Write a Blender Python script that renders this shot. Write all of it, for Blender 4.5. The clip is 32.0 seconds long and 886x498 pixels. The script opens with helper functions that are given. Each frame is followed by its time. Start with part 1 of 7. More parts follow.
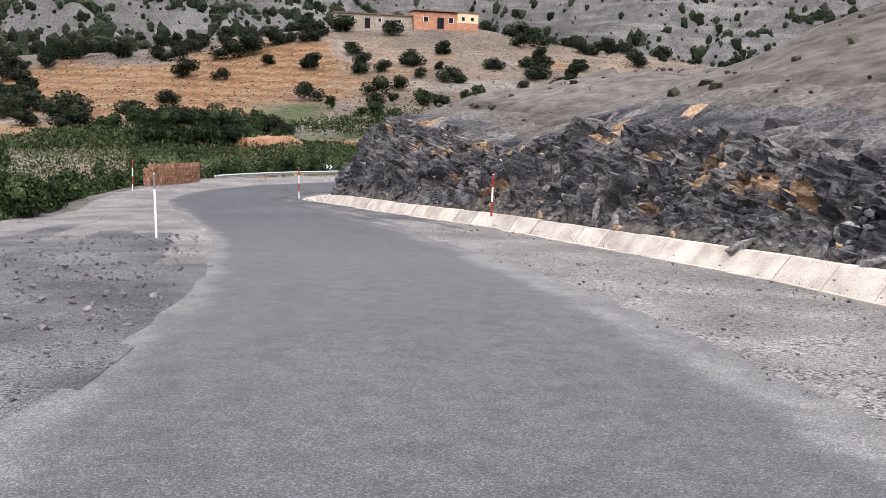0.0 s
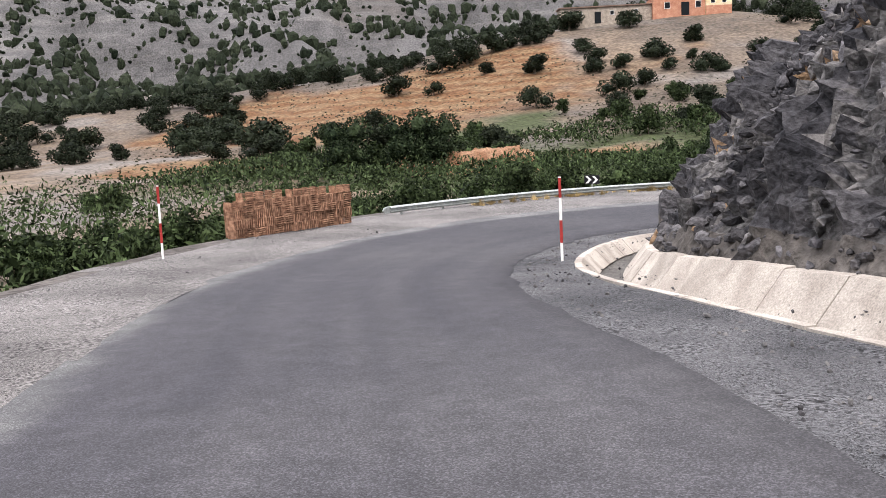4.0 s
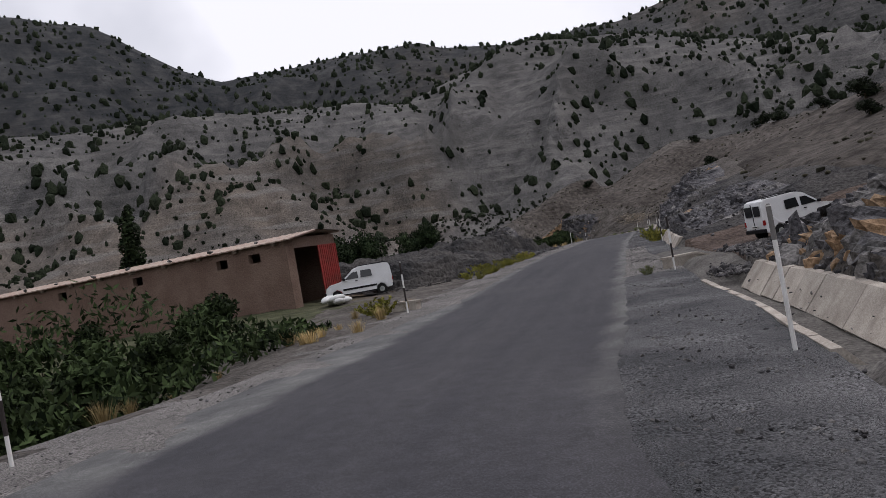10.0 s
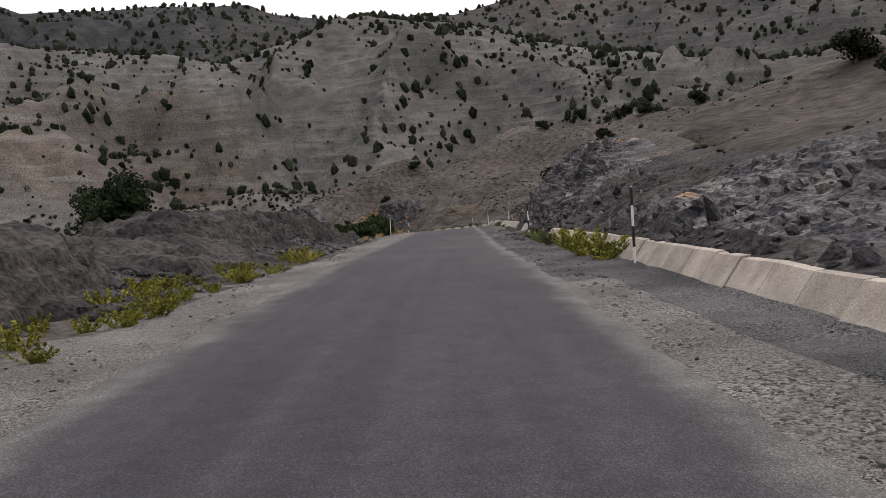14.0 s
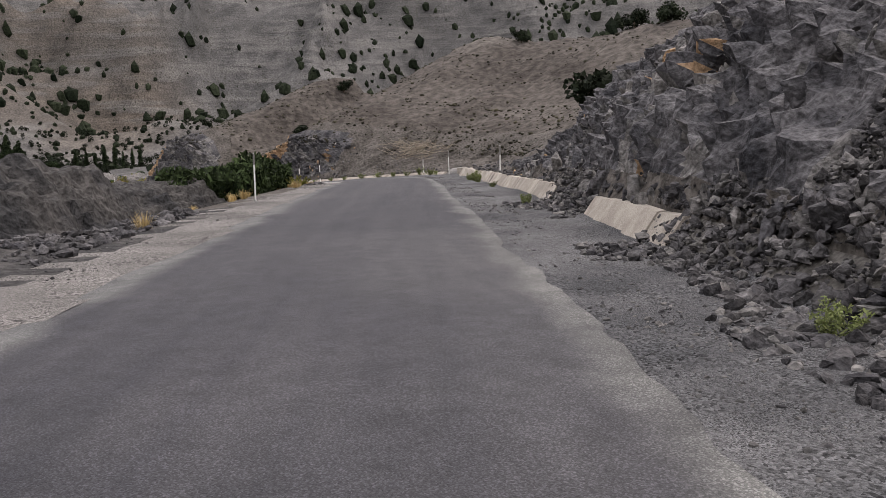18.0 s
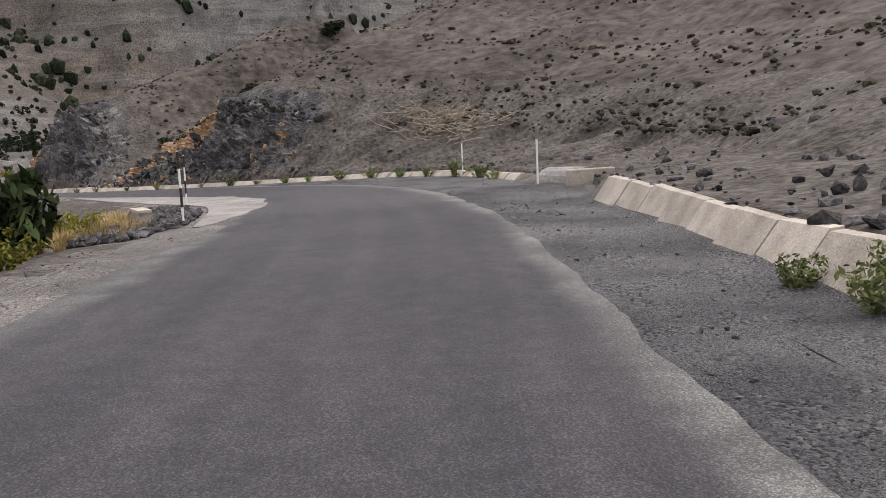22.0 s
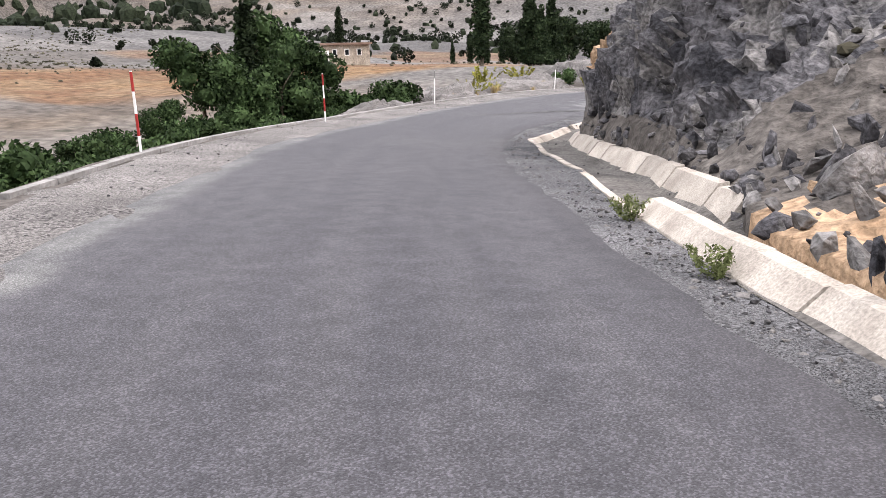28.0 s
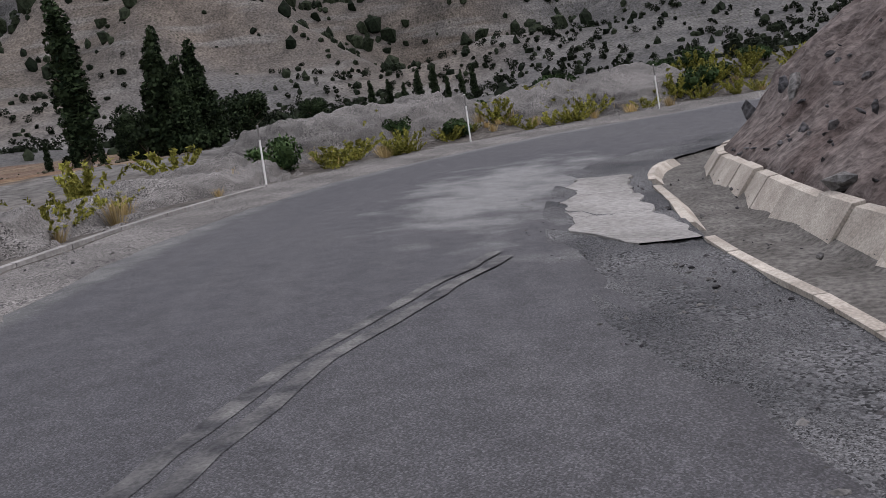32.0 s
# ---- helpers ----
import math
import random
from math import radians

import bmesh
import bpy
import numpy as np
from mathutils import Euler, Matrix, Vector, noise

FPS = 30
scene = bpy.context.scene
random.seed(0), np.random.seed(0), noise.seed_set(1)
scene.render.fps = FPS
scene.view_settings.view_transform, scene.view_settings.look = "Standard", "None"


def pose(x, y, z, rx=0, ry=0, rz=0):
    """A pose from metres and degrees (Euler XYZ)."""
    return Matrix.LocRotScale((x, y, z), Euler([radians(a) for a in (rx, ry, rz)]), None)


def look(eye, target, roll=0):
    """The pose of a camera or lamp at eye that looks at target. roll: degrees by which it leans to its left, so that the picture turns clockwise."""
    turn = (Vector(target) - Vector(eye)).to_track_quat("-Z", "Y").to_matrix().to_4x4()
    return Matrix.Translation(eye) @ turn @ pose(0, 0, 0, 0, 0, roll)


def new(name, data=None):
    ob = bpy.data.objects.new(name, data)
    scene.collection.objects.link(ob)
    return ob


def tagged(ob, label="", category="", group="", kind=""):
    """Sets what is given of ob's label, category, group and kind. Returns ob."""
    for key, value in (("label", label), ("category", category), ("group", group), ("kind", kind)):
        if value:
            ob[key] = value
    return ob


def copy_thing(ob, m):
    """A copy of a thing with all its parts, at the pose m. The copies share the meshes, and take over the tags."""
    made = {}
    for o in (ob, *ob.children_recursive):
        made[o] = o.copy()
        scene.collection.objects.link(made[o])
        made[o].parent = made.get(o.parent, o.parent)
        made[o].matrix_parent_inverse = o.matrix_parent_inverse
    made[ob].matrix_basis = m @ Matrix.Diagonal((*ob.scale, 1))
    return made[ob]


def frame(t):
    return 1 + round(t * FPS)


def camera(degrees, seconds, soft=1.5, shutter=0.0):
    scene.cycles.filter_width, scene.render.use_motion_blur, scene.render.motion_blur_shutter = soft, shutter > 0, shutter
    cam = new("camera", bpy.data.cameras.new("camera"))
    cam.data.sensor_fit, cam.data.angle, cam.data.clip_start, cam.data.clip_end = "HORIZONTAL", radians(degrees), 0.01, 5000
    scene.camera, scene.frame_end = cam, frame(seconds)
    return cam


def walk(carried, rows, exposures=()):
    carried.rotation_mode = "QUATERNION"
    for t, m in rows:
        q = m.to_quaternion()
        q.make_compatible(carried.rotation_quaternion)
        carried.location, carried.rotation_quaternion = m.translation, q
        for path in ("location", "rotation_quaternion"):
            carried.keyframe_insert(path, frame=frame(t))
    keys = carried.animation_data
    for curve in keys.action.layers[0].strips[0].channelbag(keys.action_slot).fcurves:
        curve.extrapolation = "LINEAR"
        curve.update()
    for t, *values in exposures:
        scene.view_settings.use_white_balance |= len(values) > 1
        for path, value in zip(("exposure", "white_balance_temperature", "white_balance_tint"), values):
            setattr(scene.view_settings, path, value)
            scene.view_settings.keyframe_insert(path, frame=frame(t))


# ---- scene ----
# ---------------------------------------------------------------- camera
LENS = 55.14
cam = camera(LENS, 32.0, soft=0.6)
PATH = [
    (0.0, 0.00, -0.00, 1.96, 79.72, -1.97, 0.35),
    (0.5, -0.24, 4.65, 1.47, 79.64, -3.86, 0.58),
    (1.0, -0.66, 9.29, 0.97, 79.48, -4.45, 1.69),
    (1.5, -1.29, 13.87, 0.48, 79.14, -4.83, 3.79),
    (2.0, -2.10, 18.41, 0.00, 79.28, -3.69, 4.19),
    (2.5, -3.11, 22.90, -0.43, 79.56, -1.33, 8.69),
    (3.0, -4.30, 27.34, -0.83, 80.25, -0.55, 13.96),
    (3.5, -5.65, 31.71, -1.21, 80.78, 0.92, 16.32),
    (4.0, -7.12, 35.98, -1.58, 81.24, 2.88, 14.95),
    (4.5, -8.65, 40.17, -1.94, 81.52, 5.38, 11.16),
    (5.0, -10.15, 44.29, -2.29, 81.57, 7.21, 10.40),
    (5.5, -11.37, 48.42, -2.61, 83.10, 7.64, 5.27),
    (6.0, -12.20, 52.55, -2.92, 83.60, 7.58, -3.05),
    (6.5, -12.49, 56.67, -3.24, 83.72, 9.51, -9.92),
    (7.0, -12.16, 60.73, -3.56, 84.81, 10.02, -16.83),
    (7.5, -11.17, 64.65, -3.83, 86.04, 10.64, -27.72),
    (8.0, -9.43, 68.32, -4.03, 85.83, 10.70, -36.64),
    (8.5, -6.98, 71.59, -4.20, 87.72, 8.64, -49.46),
    (9.0, -3.85, 74.28, -4.34, 87.85, 11.12, -62.80),
    (9.5, -0.12, 76.21, -4.47, 88.34, 10.86, -74.48),
    (10.0, 4.01, 77.34, -4.59, 90.17, 10.08, -84.49),
    (10.5, 8.35, 77.88, -4.69, 91.06, 10.85, -94.25),
    (11.0, 12.81, 78.02, -4.77, 91.68, 10.12, -97.17),
    (11.5, 17.37, 77.87, -4.84, 91.96, 9.47, -97.79),
    (12.0, 22.03, 77.54, -4.88, 92.10, 7.59, -97.96),
    (12.5, 26.79, 77.12, -4.91, 91.89, 6.28, -97.78),
    (13.0, 31.65, 76.67, -4.90, 92.01, 5.08, -96.52),
    (13.5, 36.61, 76.20, -4.86, 91.28, 3.79, -96.72),
    (14.0, 41.65, 75.71, -4.80, 87.57, 4.15, -96.99),
    (14.5, 46.74, 75.11, -4.74, 87.31, 3.14, -97.01),
    (15.0, 51.89, 74.45, -4.67, 86.69, 2.13, -97.34),
    (15.5, 57.11, 73.75, -4.60, 85.87, 2.08, -97.84),
    (16.0, 62.39, 73.03, -4.55, 85.03, 2.98, -98.61),
    (16.5, 67.73, 72.30, -4.54, 84.35, 3.90, -99.65),
    (17.0, 73.13, 71.55, -4.55, 84.02, 2.60, -99.99),
    (17.5, 78.58, 70.75, -4.58, 83.76, 2.31, -100.28),
    (18.0, 84.07, 69.87, -4.62, 83.19, 2.02, -100.89),
    (18.5, 89.58, 68.91, -4.65, 82.87, 1.48, -101.51),
    (19.0, 95.13, 67.91, -4.66, 82.32, 2.19, -102.28),
    (19.5, 100.73, 66.96, -4.67, 82.17, 2.57, -102.50),
    (20.0, 106.37, 66.09, -4.67, 82.26, 2.35, -100.63),
    (20.5, 112.05, 65.29, -4.67, 82.11, 2.40, -101.01),
    (21.0, 117.76, 64.56, -4.67, 82.11, 1.90, -100.67),
    (21.5, 123.49, 63.90, -4.69, 81.84, 1.75, -100.67),
    (22.0, 129.22, 63.32, -4.72, 81.50, 2.59, -99.72),
    (22.5, 134.94, 62.89, -4.77, 81.59, 2.83, -98.08),
    (23.0, 140.62, 62.65, -4.84, 81.91, 1.88, -97.23),
    (23.5, 146.20, 62.57, -4.95, 81.86, 0.68, -95.25),
    (24.0, 151.68, 62.67, -5.06, 81.42, 0.16, -92.64),
    (24.5, 157.05, 63.02, -5.18, 80.02, -0.71, -89.28),
    (25.0, 162.29, 63.71, -5.34, 78.80, -1.84, -84.43),
    (25.5, 167.39, 64.88, -5.54, 77.77, -0.42, -77.75),
    (26.0, 172.30, 66.58, -5.77, 77.07, 1.29, -71.61),
    (26.5, 177.03, 68.76, -6.00, 76.90, 4.68, -64.19),
    (27.0, 181.62, 71.21, -6.21, 76.88, 3.91, -60.26),
    (27.5, 186.12, 73.84, -6.41, 76.94, 2.35, -57.95),
    (28.0, 190.54, 76.62, -6.60, 77.03, 1.63, -56.13),
    (28.5, 194.88, 79.52, -6.77, 77.10, 2.34, -54.80),
    (29.0, 199.18, 82.50, -6.94, 77.28, 5.42, -55.09),
    (29.5, 203.44, 85.53, -7.10, 77.63, 7.58, -55.61),
    (30.0, 207.73, 88.53, -7.26, 78.47, 8.21, -58.72),
    (30.5, 212.11, 91.37, -7.43, 78.12, 9.02, -65.94),
    (31.0, 216.68, 93.85, -7.60, 78.23, 9.25, -71.50),
    (31.5, 221.43, 95.85, -7.79, 79.46, 9.75, -76.40),
    (32.0, 226.34, 97.40, -7.97, 80.38, 9.30, -80.83),
]

# the clip's own automatic exposure, in stops
EXPOSURES = [(0, 0.62), (2.5, 0.92), (5, 0.3), (6, 0.05), (7, -0.15), (8, -0.5), (9, -0.9), (10, -0.95), (11, -0.9), (13, -0.65), (14, -0.55), (17, -0.15), (20, -0.05), (23, -0.05), (24, 0.0), (25, 0.27), (26, 0.36), (28, 0.8), (29, 0.85), (30, 0.36), (31, -0.03), (32, -0.5)]
walk(cam, [(t, pose(*p)) for t, *p in PATH], [(t, stops - 0.24, float(np.interp(t, [0, 5, 7, 9, 11, 13.5, 17, 23, 26, 29, 30, 32], [6420, 6450, 6300, 6250, 6400, 6800, 6750, 6780, 6520, 6520, 6650, 6250])), 18) for t, stops in EXPOSURES])

# ---------------------------------------------------------------- world and sun
SUN_EL, SUN_AZ = radians(56), radians(-65)
world = bpy.data.worlds.new("sky")
scene.world = world
world.use_nodes = True
wn, wl = world.node_tree.nodes, world.node_tree.links
sky = wn.new("ShaderNodeTexSky")
sky.sky_type, sky.sun_disc = "NISHITA", False
sky.sun_elevation, sky.sun_rotation = SUN_EL, radians(90) - SUN_AZ
sky.dust_density, sky.air_density = 3.0, 1.0
wl.new(sky.outputs[0], wn["Background"].inputs[0])
wn["Background"].inputs[1].default_value = 0.12
# a thin white cloud cover over the clear sky
cloud = wn.new("ShaderNodeBackground")
cloud.inputs[0].default_value, cloud.inputs[1].default_value = (0.95, 0.975, 1.0, 1), 2.25
where = wn.new("ShaderNodeTexCoord")
puff = wn.new("ShaderNodeTexNoise")
puff.inputs["Scale"].default_value, puff.inputs["Detail"].default_value = 2.2, 5
cover = wn.new("ShaderNodeMapRange")
cover.inputs["From Min"].default_value, cover.inputs["From Max"].default_value = 0.38, 0.56
cover.inputs["To Min"].default_value, cover.inputs["To Max"].default_value = 0.55, 1.0
both = wn.new("ShaderNodeMixShader")
wl.new(where.outputs["Generated"], puff.inputs["Vector"])
wl.new(puff.outputs["Fac"], cover.inputs["Value"])
wl.new(cover.outputs[0], both.inputs[0])
wl.new(wn["Background"].outputs[0], both.inputs[1])
wl.new(cloud.outputs[0], both.inputs[2])
wl.new(both.outputs[0], wn["World Output"].inputs["Surface"])
sun_data = bpy.data.lights.new("sun", "SUN")
sun_data.energy, sun_data.angle, sun_data.color = 2.1, radians(6), (1.0, 0.96, 0.91)
sun = new("sun", sun_data)
sun.matrix_world = look((0, 0, 0), (-math.cos(SUN_AZ) * math.cos(SUN_EL), -math.sin(SUN_AZ) * math.cos(SUN_EL), -math.sin(SUN_EL)))


# ---------------------------------------------------------------- materials
def material(name, low, high, scale=1.0, rough=0.9, bump=0.3, grain=30.0, spots=None, metal=0.0, contrast=0.25, random_value=0.0, island=False):
    """Two colours mixed by a coarse noise, with a fine grain in value and relief."""
    m = bpy.data.materials.new(name)
    m.use_nodes = True
    n, l = m.node_tree.nodes, m.node_tree.links
    b = n["Principled BSDF"]
    b.inputs["Roughness"].default_value, b.inputs["Metallic"].default_value = rough, metal
    b.inputs["Specular IOR Level"].default_value = 0.12
    g = n.new("ShaderNodeNewGeometry")
    coarse = n.new("ShaderNodeTexNoise")
    coarse.inputs["Scale"].default_value, coarse.inputs["Detail"].default_value = scale, 6
    fine = n.new("ShaderNodeTexNoise")
    fine.inputs["Scale"].default_value, fine.inputs["Detail"].default_value = grain, 4
    for tex in (coarse, fine):
        l.new(g.outputs["Position"], tex.inputs["Vector"])
    ramp = n.new("ShaderNodeMapRange")
    ramp.inputs["From Min"].default_value, ramp.inputs["From Max"].default_value = 0.35, 0.65
    l.new(coarse.outputs["Fac"], ramp.inputs["Value"])
    mix = n.new("ShaderNodeMix")
    mix.data_type = "RGBA"
    mix.inputs["A"].default_value, mix.inputs["B"].default_value = (*low, 1), (*high, 1)
    l.new(ramp.outputs[0], mix.inputs["Factor"])
    value = n.new("ShaderNodeMapRange")
    value.inputs["From Min"].default_value, value.inputs["From Max"].default_value = 0.3, 0.7
    value.inputs["To Min"].default_value, value.inputs["To Max"].default_value = 1 - contrast, 1 + contrast
    l.new(fine.outputs["Fac"], value.inputs["Value"])
    out = value.outputs[0]
    if random_value:
        info = n.new("ShaderNodeObjectInfo")
        r = n.new("ShaderNodeMapRange")
        r.inputs["To Min"].default_value, r.inputs["To Max"].default_value = 1 - random_value, 1 + random_value
        l.new(g.outputs["Random Per Island"] if island else info.outputs["Random"], r.inputs["Value"])
        k = n.new("ShaderNodeMath")
        k.operation = "MULTIPLY"
        l.new(out, k.inputs[0]), l.new(r.outputs[0], k.inputs[1])
        out = k.outputs[0]
    tone = n.new("ShaderNodeMix")
    tone.data_type, tone.blend_type = "RGBA", "MULTIPLY"
    tone.inputs["Factor"].default_value = 1
    l.new(mix.outputs["Result"], tone.inputs["A"]), l.new(out, tone.inputs["B"])
    l.new(tone.outputs["Result"], b.inputs["Base Color"])
    bp = n.new("ShaderNodeBump")
    bp.inputs["Strength"].default_value, bp.inputs["Distance"].default_value = bump, 1.0 / grain
    l.new(fine.outputs["Fac"], bp.inputs["Height"])
    l.new(bp.outputs[0], b.inputs["Normal"])
    return m


def nodes_of(name, rough=0.9, spec=0.25):
    m = bpy.data.materials.new(name)
    m.use_nodes = True
    b = m.node_tree.nodes["Principled BSDF"]
    b.inputs["Roughness"].default_value = rough
    b.inputs["Specular IOR Level"].default_value = spec
    return m, m.node_tree.nodes, m.node_tree.links, b


def noise_at(n, l, vector, scale, detail=5.0, low=0.35, high=0.65, lo=0.0, hi=1.0):
    t = n.new("ShaderNodeTexNoise")
    t.inputs["Scale"].default_value, t.inputs["Detail"].default_value = scale, detail
    l.new(vector, t.inputs["Vector"])
    r = n.new("ShaderNodeMapRange")
    r.inputs["From Min"].default_value, r.inputs["From Max"].default_value = low, high
    r.inputs["To Min"].default_value, r.inputs["To Max"].default_value = lo, hi
    l.new(t.outputs["Fac"], r.inputs["Value"])
    return r.outputs[0], t.outputs["Fac"]


def blend(n, l, factor, a, b, mode="MIX"):
    x = n.new("ShaderNodeMix")
    x.data_type, x.blend_type = "RGBA", mode
    for key, value in (("Factor", factor), ("A", a), ("B", b)):
        if isinstance(value, tuple):
            x.inputs[key].default_value = (*value, 1)
        elif isinstance(value, (int, float)):
            x.inputs[key].default_value = value
        else:
            l.new(value, x.inputs[key])
    return x.outputs["Result"]


def calc(n, l, mode, a, b=0.0):
    x = n.new("ShaderNodeMath")
    x.operation = mode
    for k, value in enumerate((a, b)):
        if isinstance(value, (int, float)):
            x.inputs[k].default_value = value
        else:
            l.new(value, x.inputs[k])
    return x.outputs[0]


def relief(n, l, b, height, strength, distance):
    bp = n.new("ShaderNodeBump")
    bp.inputs["Strength"].default_value, bp.inputs["Distance"].default_value = strength, distance
    l.new(height, bp.inputs["Height"])
    l.new(bp.outputs[0], b.inputs["Normal"])


def asphalt():
    """Worn chippings: dark wheel tracks, dusty pale edges, stains."""
    m, n, l, b = nodes_of("asphalt", 0.8, 0.3)
    g = n.new("ShaderNodeNewGeometry").outputs["Position"]
    uv = n.new("ShaderNodeUVMap").outputs[0]
    sep = n.new("ShaderNodeSeparateXYZ")
    l.new(uv, sep.inputs[0])
    across = calc(n, l, "ABSOLUTE", sep.outputs[0])
    track = n.new("ShaderNodeMapRange")
    track.interpolation_type = "SMOOTHSTEP"
    track.inputs["From Min"].default_value, track.inputs["From Max"].default_value = 0.75, 0.0
    l.new(calc(n, l, "ABSOLUTE", calc(n, l, "SUBTRACT", across, 1.5)), track.inputs["Value"])
    edge = n.new("ShaderNodeMapRange")
    edge.interpolation_type = "SMOOTHSTEP"
    edge.inputs["From Min"].default_value, edge.inputs["From Max"].default_value = 2.7, 3.3
    wob, _ = noise_at(n, l, g, 0.5, 5, 0.3, 0.7, -0.2, 0.2)
    l.new(calc(n, l, "ADD", across, wob), edge.inputs["Value"])
    patch, _ = noise_at(n, l, g, 0.25, 5)
    fine, raw = noise_at(n, l, g, 60, 3, 0.36, 0.66, 0.7, 1.35)
    stone = n.new("ShaderNodeTexVoronoi")
    stone.inputs["Scale"].default_value = 72.0
    l.new(g, stone.inputs["Vector"])
    grains = n.new("ShaderNodeSeparateColor")
    l.new(stone.outputs["Color"], grains.inputs[0])
    pale = n.new("ShaderNodeMapRange")
    pale.inputs["From Min"].default_value, pale.inputs["From Max"].default_value = 0.45, 1.0
    pale.inputs["To Min"].default_value, pale.inputs["To Max"].default_value = 0.8, 1.8
    l.new(grains.outputs[0], pale.inputs["Value"])
    chip = calc(n, l, "MULTIPLY", fine, pale.outputs[0])
    mid, _ = noise_at(n, l, g, 3.0, 7, 0.3, 0.7, 0.82, 1.2)
    base = blend(n, l, patch, (0.024, 0.024, 0.029), (0.035, 0.034, 0.039))
    base = blend(n, l, calc(n, l, "MULTIPLY", track.outputs[0], 0.55), base, (0.025, 0.025, 0.03))
    stretch = n.new("ShaderNodeMapping")
    stretch.inputs["Scale"].default_value = (1.6, 0.06, 1)
    l.new(uv, stretch.inputs["Vector"])
    streak, _ = noise_at(n, l, stretch.outputs[0], 1.0, 5, 0.35, 0.7)
    base = blend(n, l, calc(n, l, "MULTIPLY", streak, 0.4), base, (0.06, 0.058, 0.061))
    dust, _ = noise_at(n, l, g, 0.09, 6, 0.52, 0.7)
    base = blend(n, l, calc(n, l, "MULTIPLY", dust, 0.35), base, (0.095, 0.092, 0.09))
    side = n.new("ShaderNodeMapRange")
    side.inputs["From Min"].default_value, side.inputs["From Max"].default_value = 98, 112
    l.new(sep.outputs[1], side.inputs["Value"])
    valley = n.new("ShaderNodeMapRange")
    valley.inputs["From Min"].default_value, valley.inputs["From Max"].default_value = 0.5, -0.5
    l.new(sep.outputs[0], valley.inputs["Value"])
    ends = n.new("ShaderNodeMapRange")
    ends.inputs["From Min"].default_value, ends.inputs["From Max"].default_value = 285, 268
    l.new(sep.outputs[1], ends.inputs["Value"])
    start = n.new("ShaderNodeMapRange")
    start.inputs["From Min"].default_value, start.inputs["From Max"].default_value = 42, 20
    l.new(sep.outputs[1], start.inputs["Value"])
    dusty = calc(n, l, "MULTIPLY", edge.outputs[0], calc(n, l, "MAXIMUM", calc(n, l, "MAXIMUM", start.outputs[0], calc(n, l, "MULTIPLY", side.outputs[0], ends.outputs[0])), valley.outputs[0]))
    late = n.new("ShaderNodeMapRange")
    late.inputs["From Min"].default_value, late.inputs["From Max"].default_value = 268, 305
    l.new(sep.outputs[1], late.inputs["Value"])
    # first and last stretches paler: dust, and sunlight put into the asphalt's colour
    base = blend(n, l, calc(n, l, "MULTIPLY", late.outputs[0], 0.38), base, (0.085, 0.084, 0.088))
    base = blend(n, l, calc(n, l, "MULTIPLY", start.outputs[0], 0.55), base, (0.085, 0.084, 0.086))
    spill = n.new("ShaderNodeMapping")
    spill.inputs["Location"].default_value = (-1.2, -34.7, 0)
    spill.inputs["Scale"].default_value = (0.36, 0.1, 0)
    l.new(uv, spill.inputs["Vector"])
    reach = n.new("ShaderNodeVectorMath")
    reach.operation = "LENGTH"
    l.new(spill.outputs[0], reach.inputs[0])
    ragged, _ = noise_at(n, l, g, 0.8, 7, 0.25, 0.75, -0.55, 0.55)
    smear = n.new("ShaderNodeMapRange")
    smear.inputs["From Min"].default_value, smear.inputs["From Max"].default_value = 1.0, 0.35
    l.new(calc(n, l, "ADD", reach.outputs["Value"], ragged), smear.inputs["Value"])
    base = blend(n, l, calc(n, l, "MULTIPLY", smear.outputs[0], 0.7), base, (0.19, 0.19, 0.185))
    worn, _ = noise_at(n, l, g, 0.7, 6, 0.35, 0.65, 0.35, 0.85)
    base = blend(n, l, calc(n, l, "MULTIPLY", dusty, worn), base, (0.15, 0.15, 0.142))
    base = blend(n, l, 1.0, base, calc(n, l, "MULTIPLY", chip, mid), "MULTIPLY")
    l.new(base, b.inputs["Base Color"])
    relief(n, l, b, calc(n, l, "SUBTRACT", raw, stone.outputs["Distance"]), 0.4, 0.012)
    return m


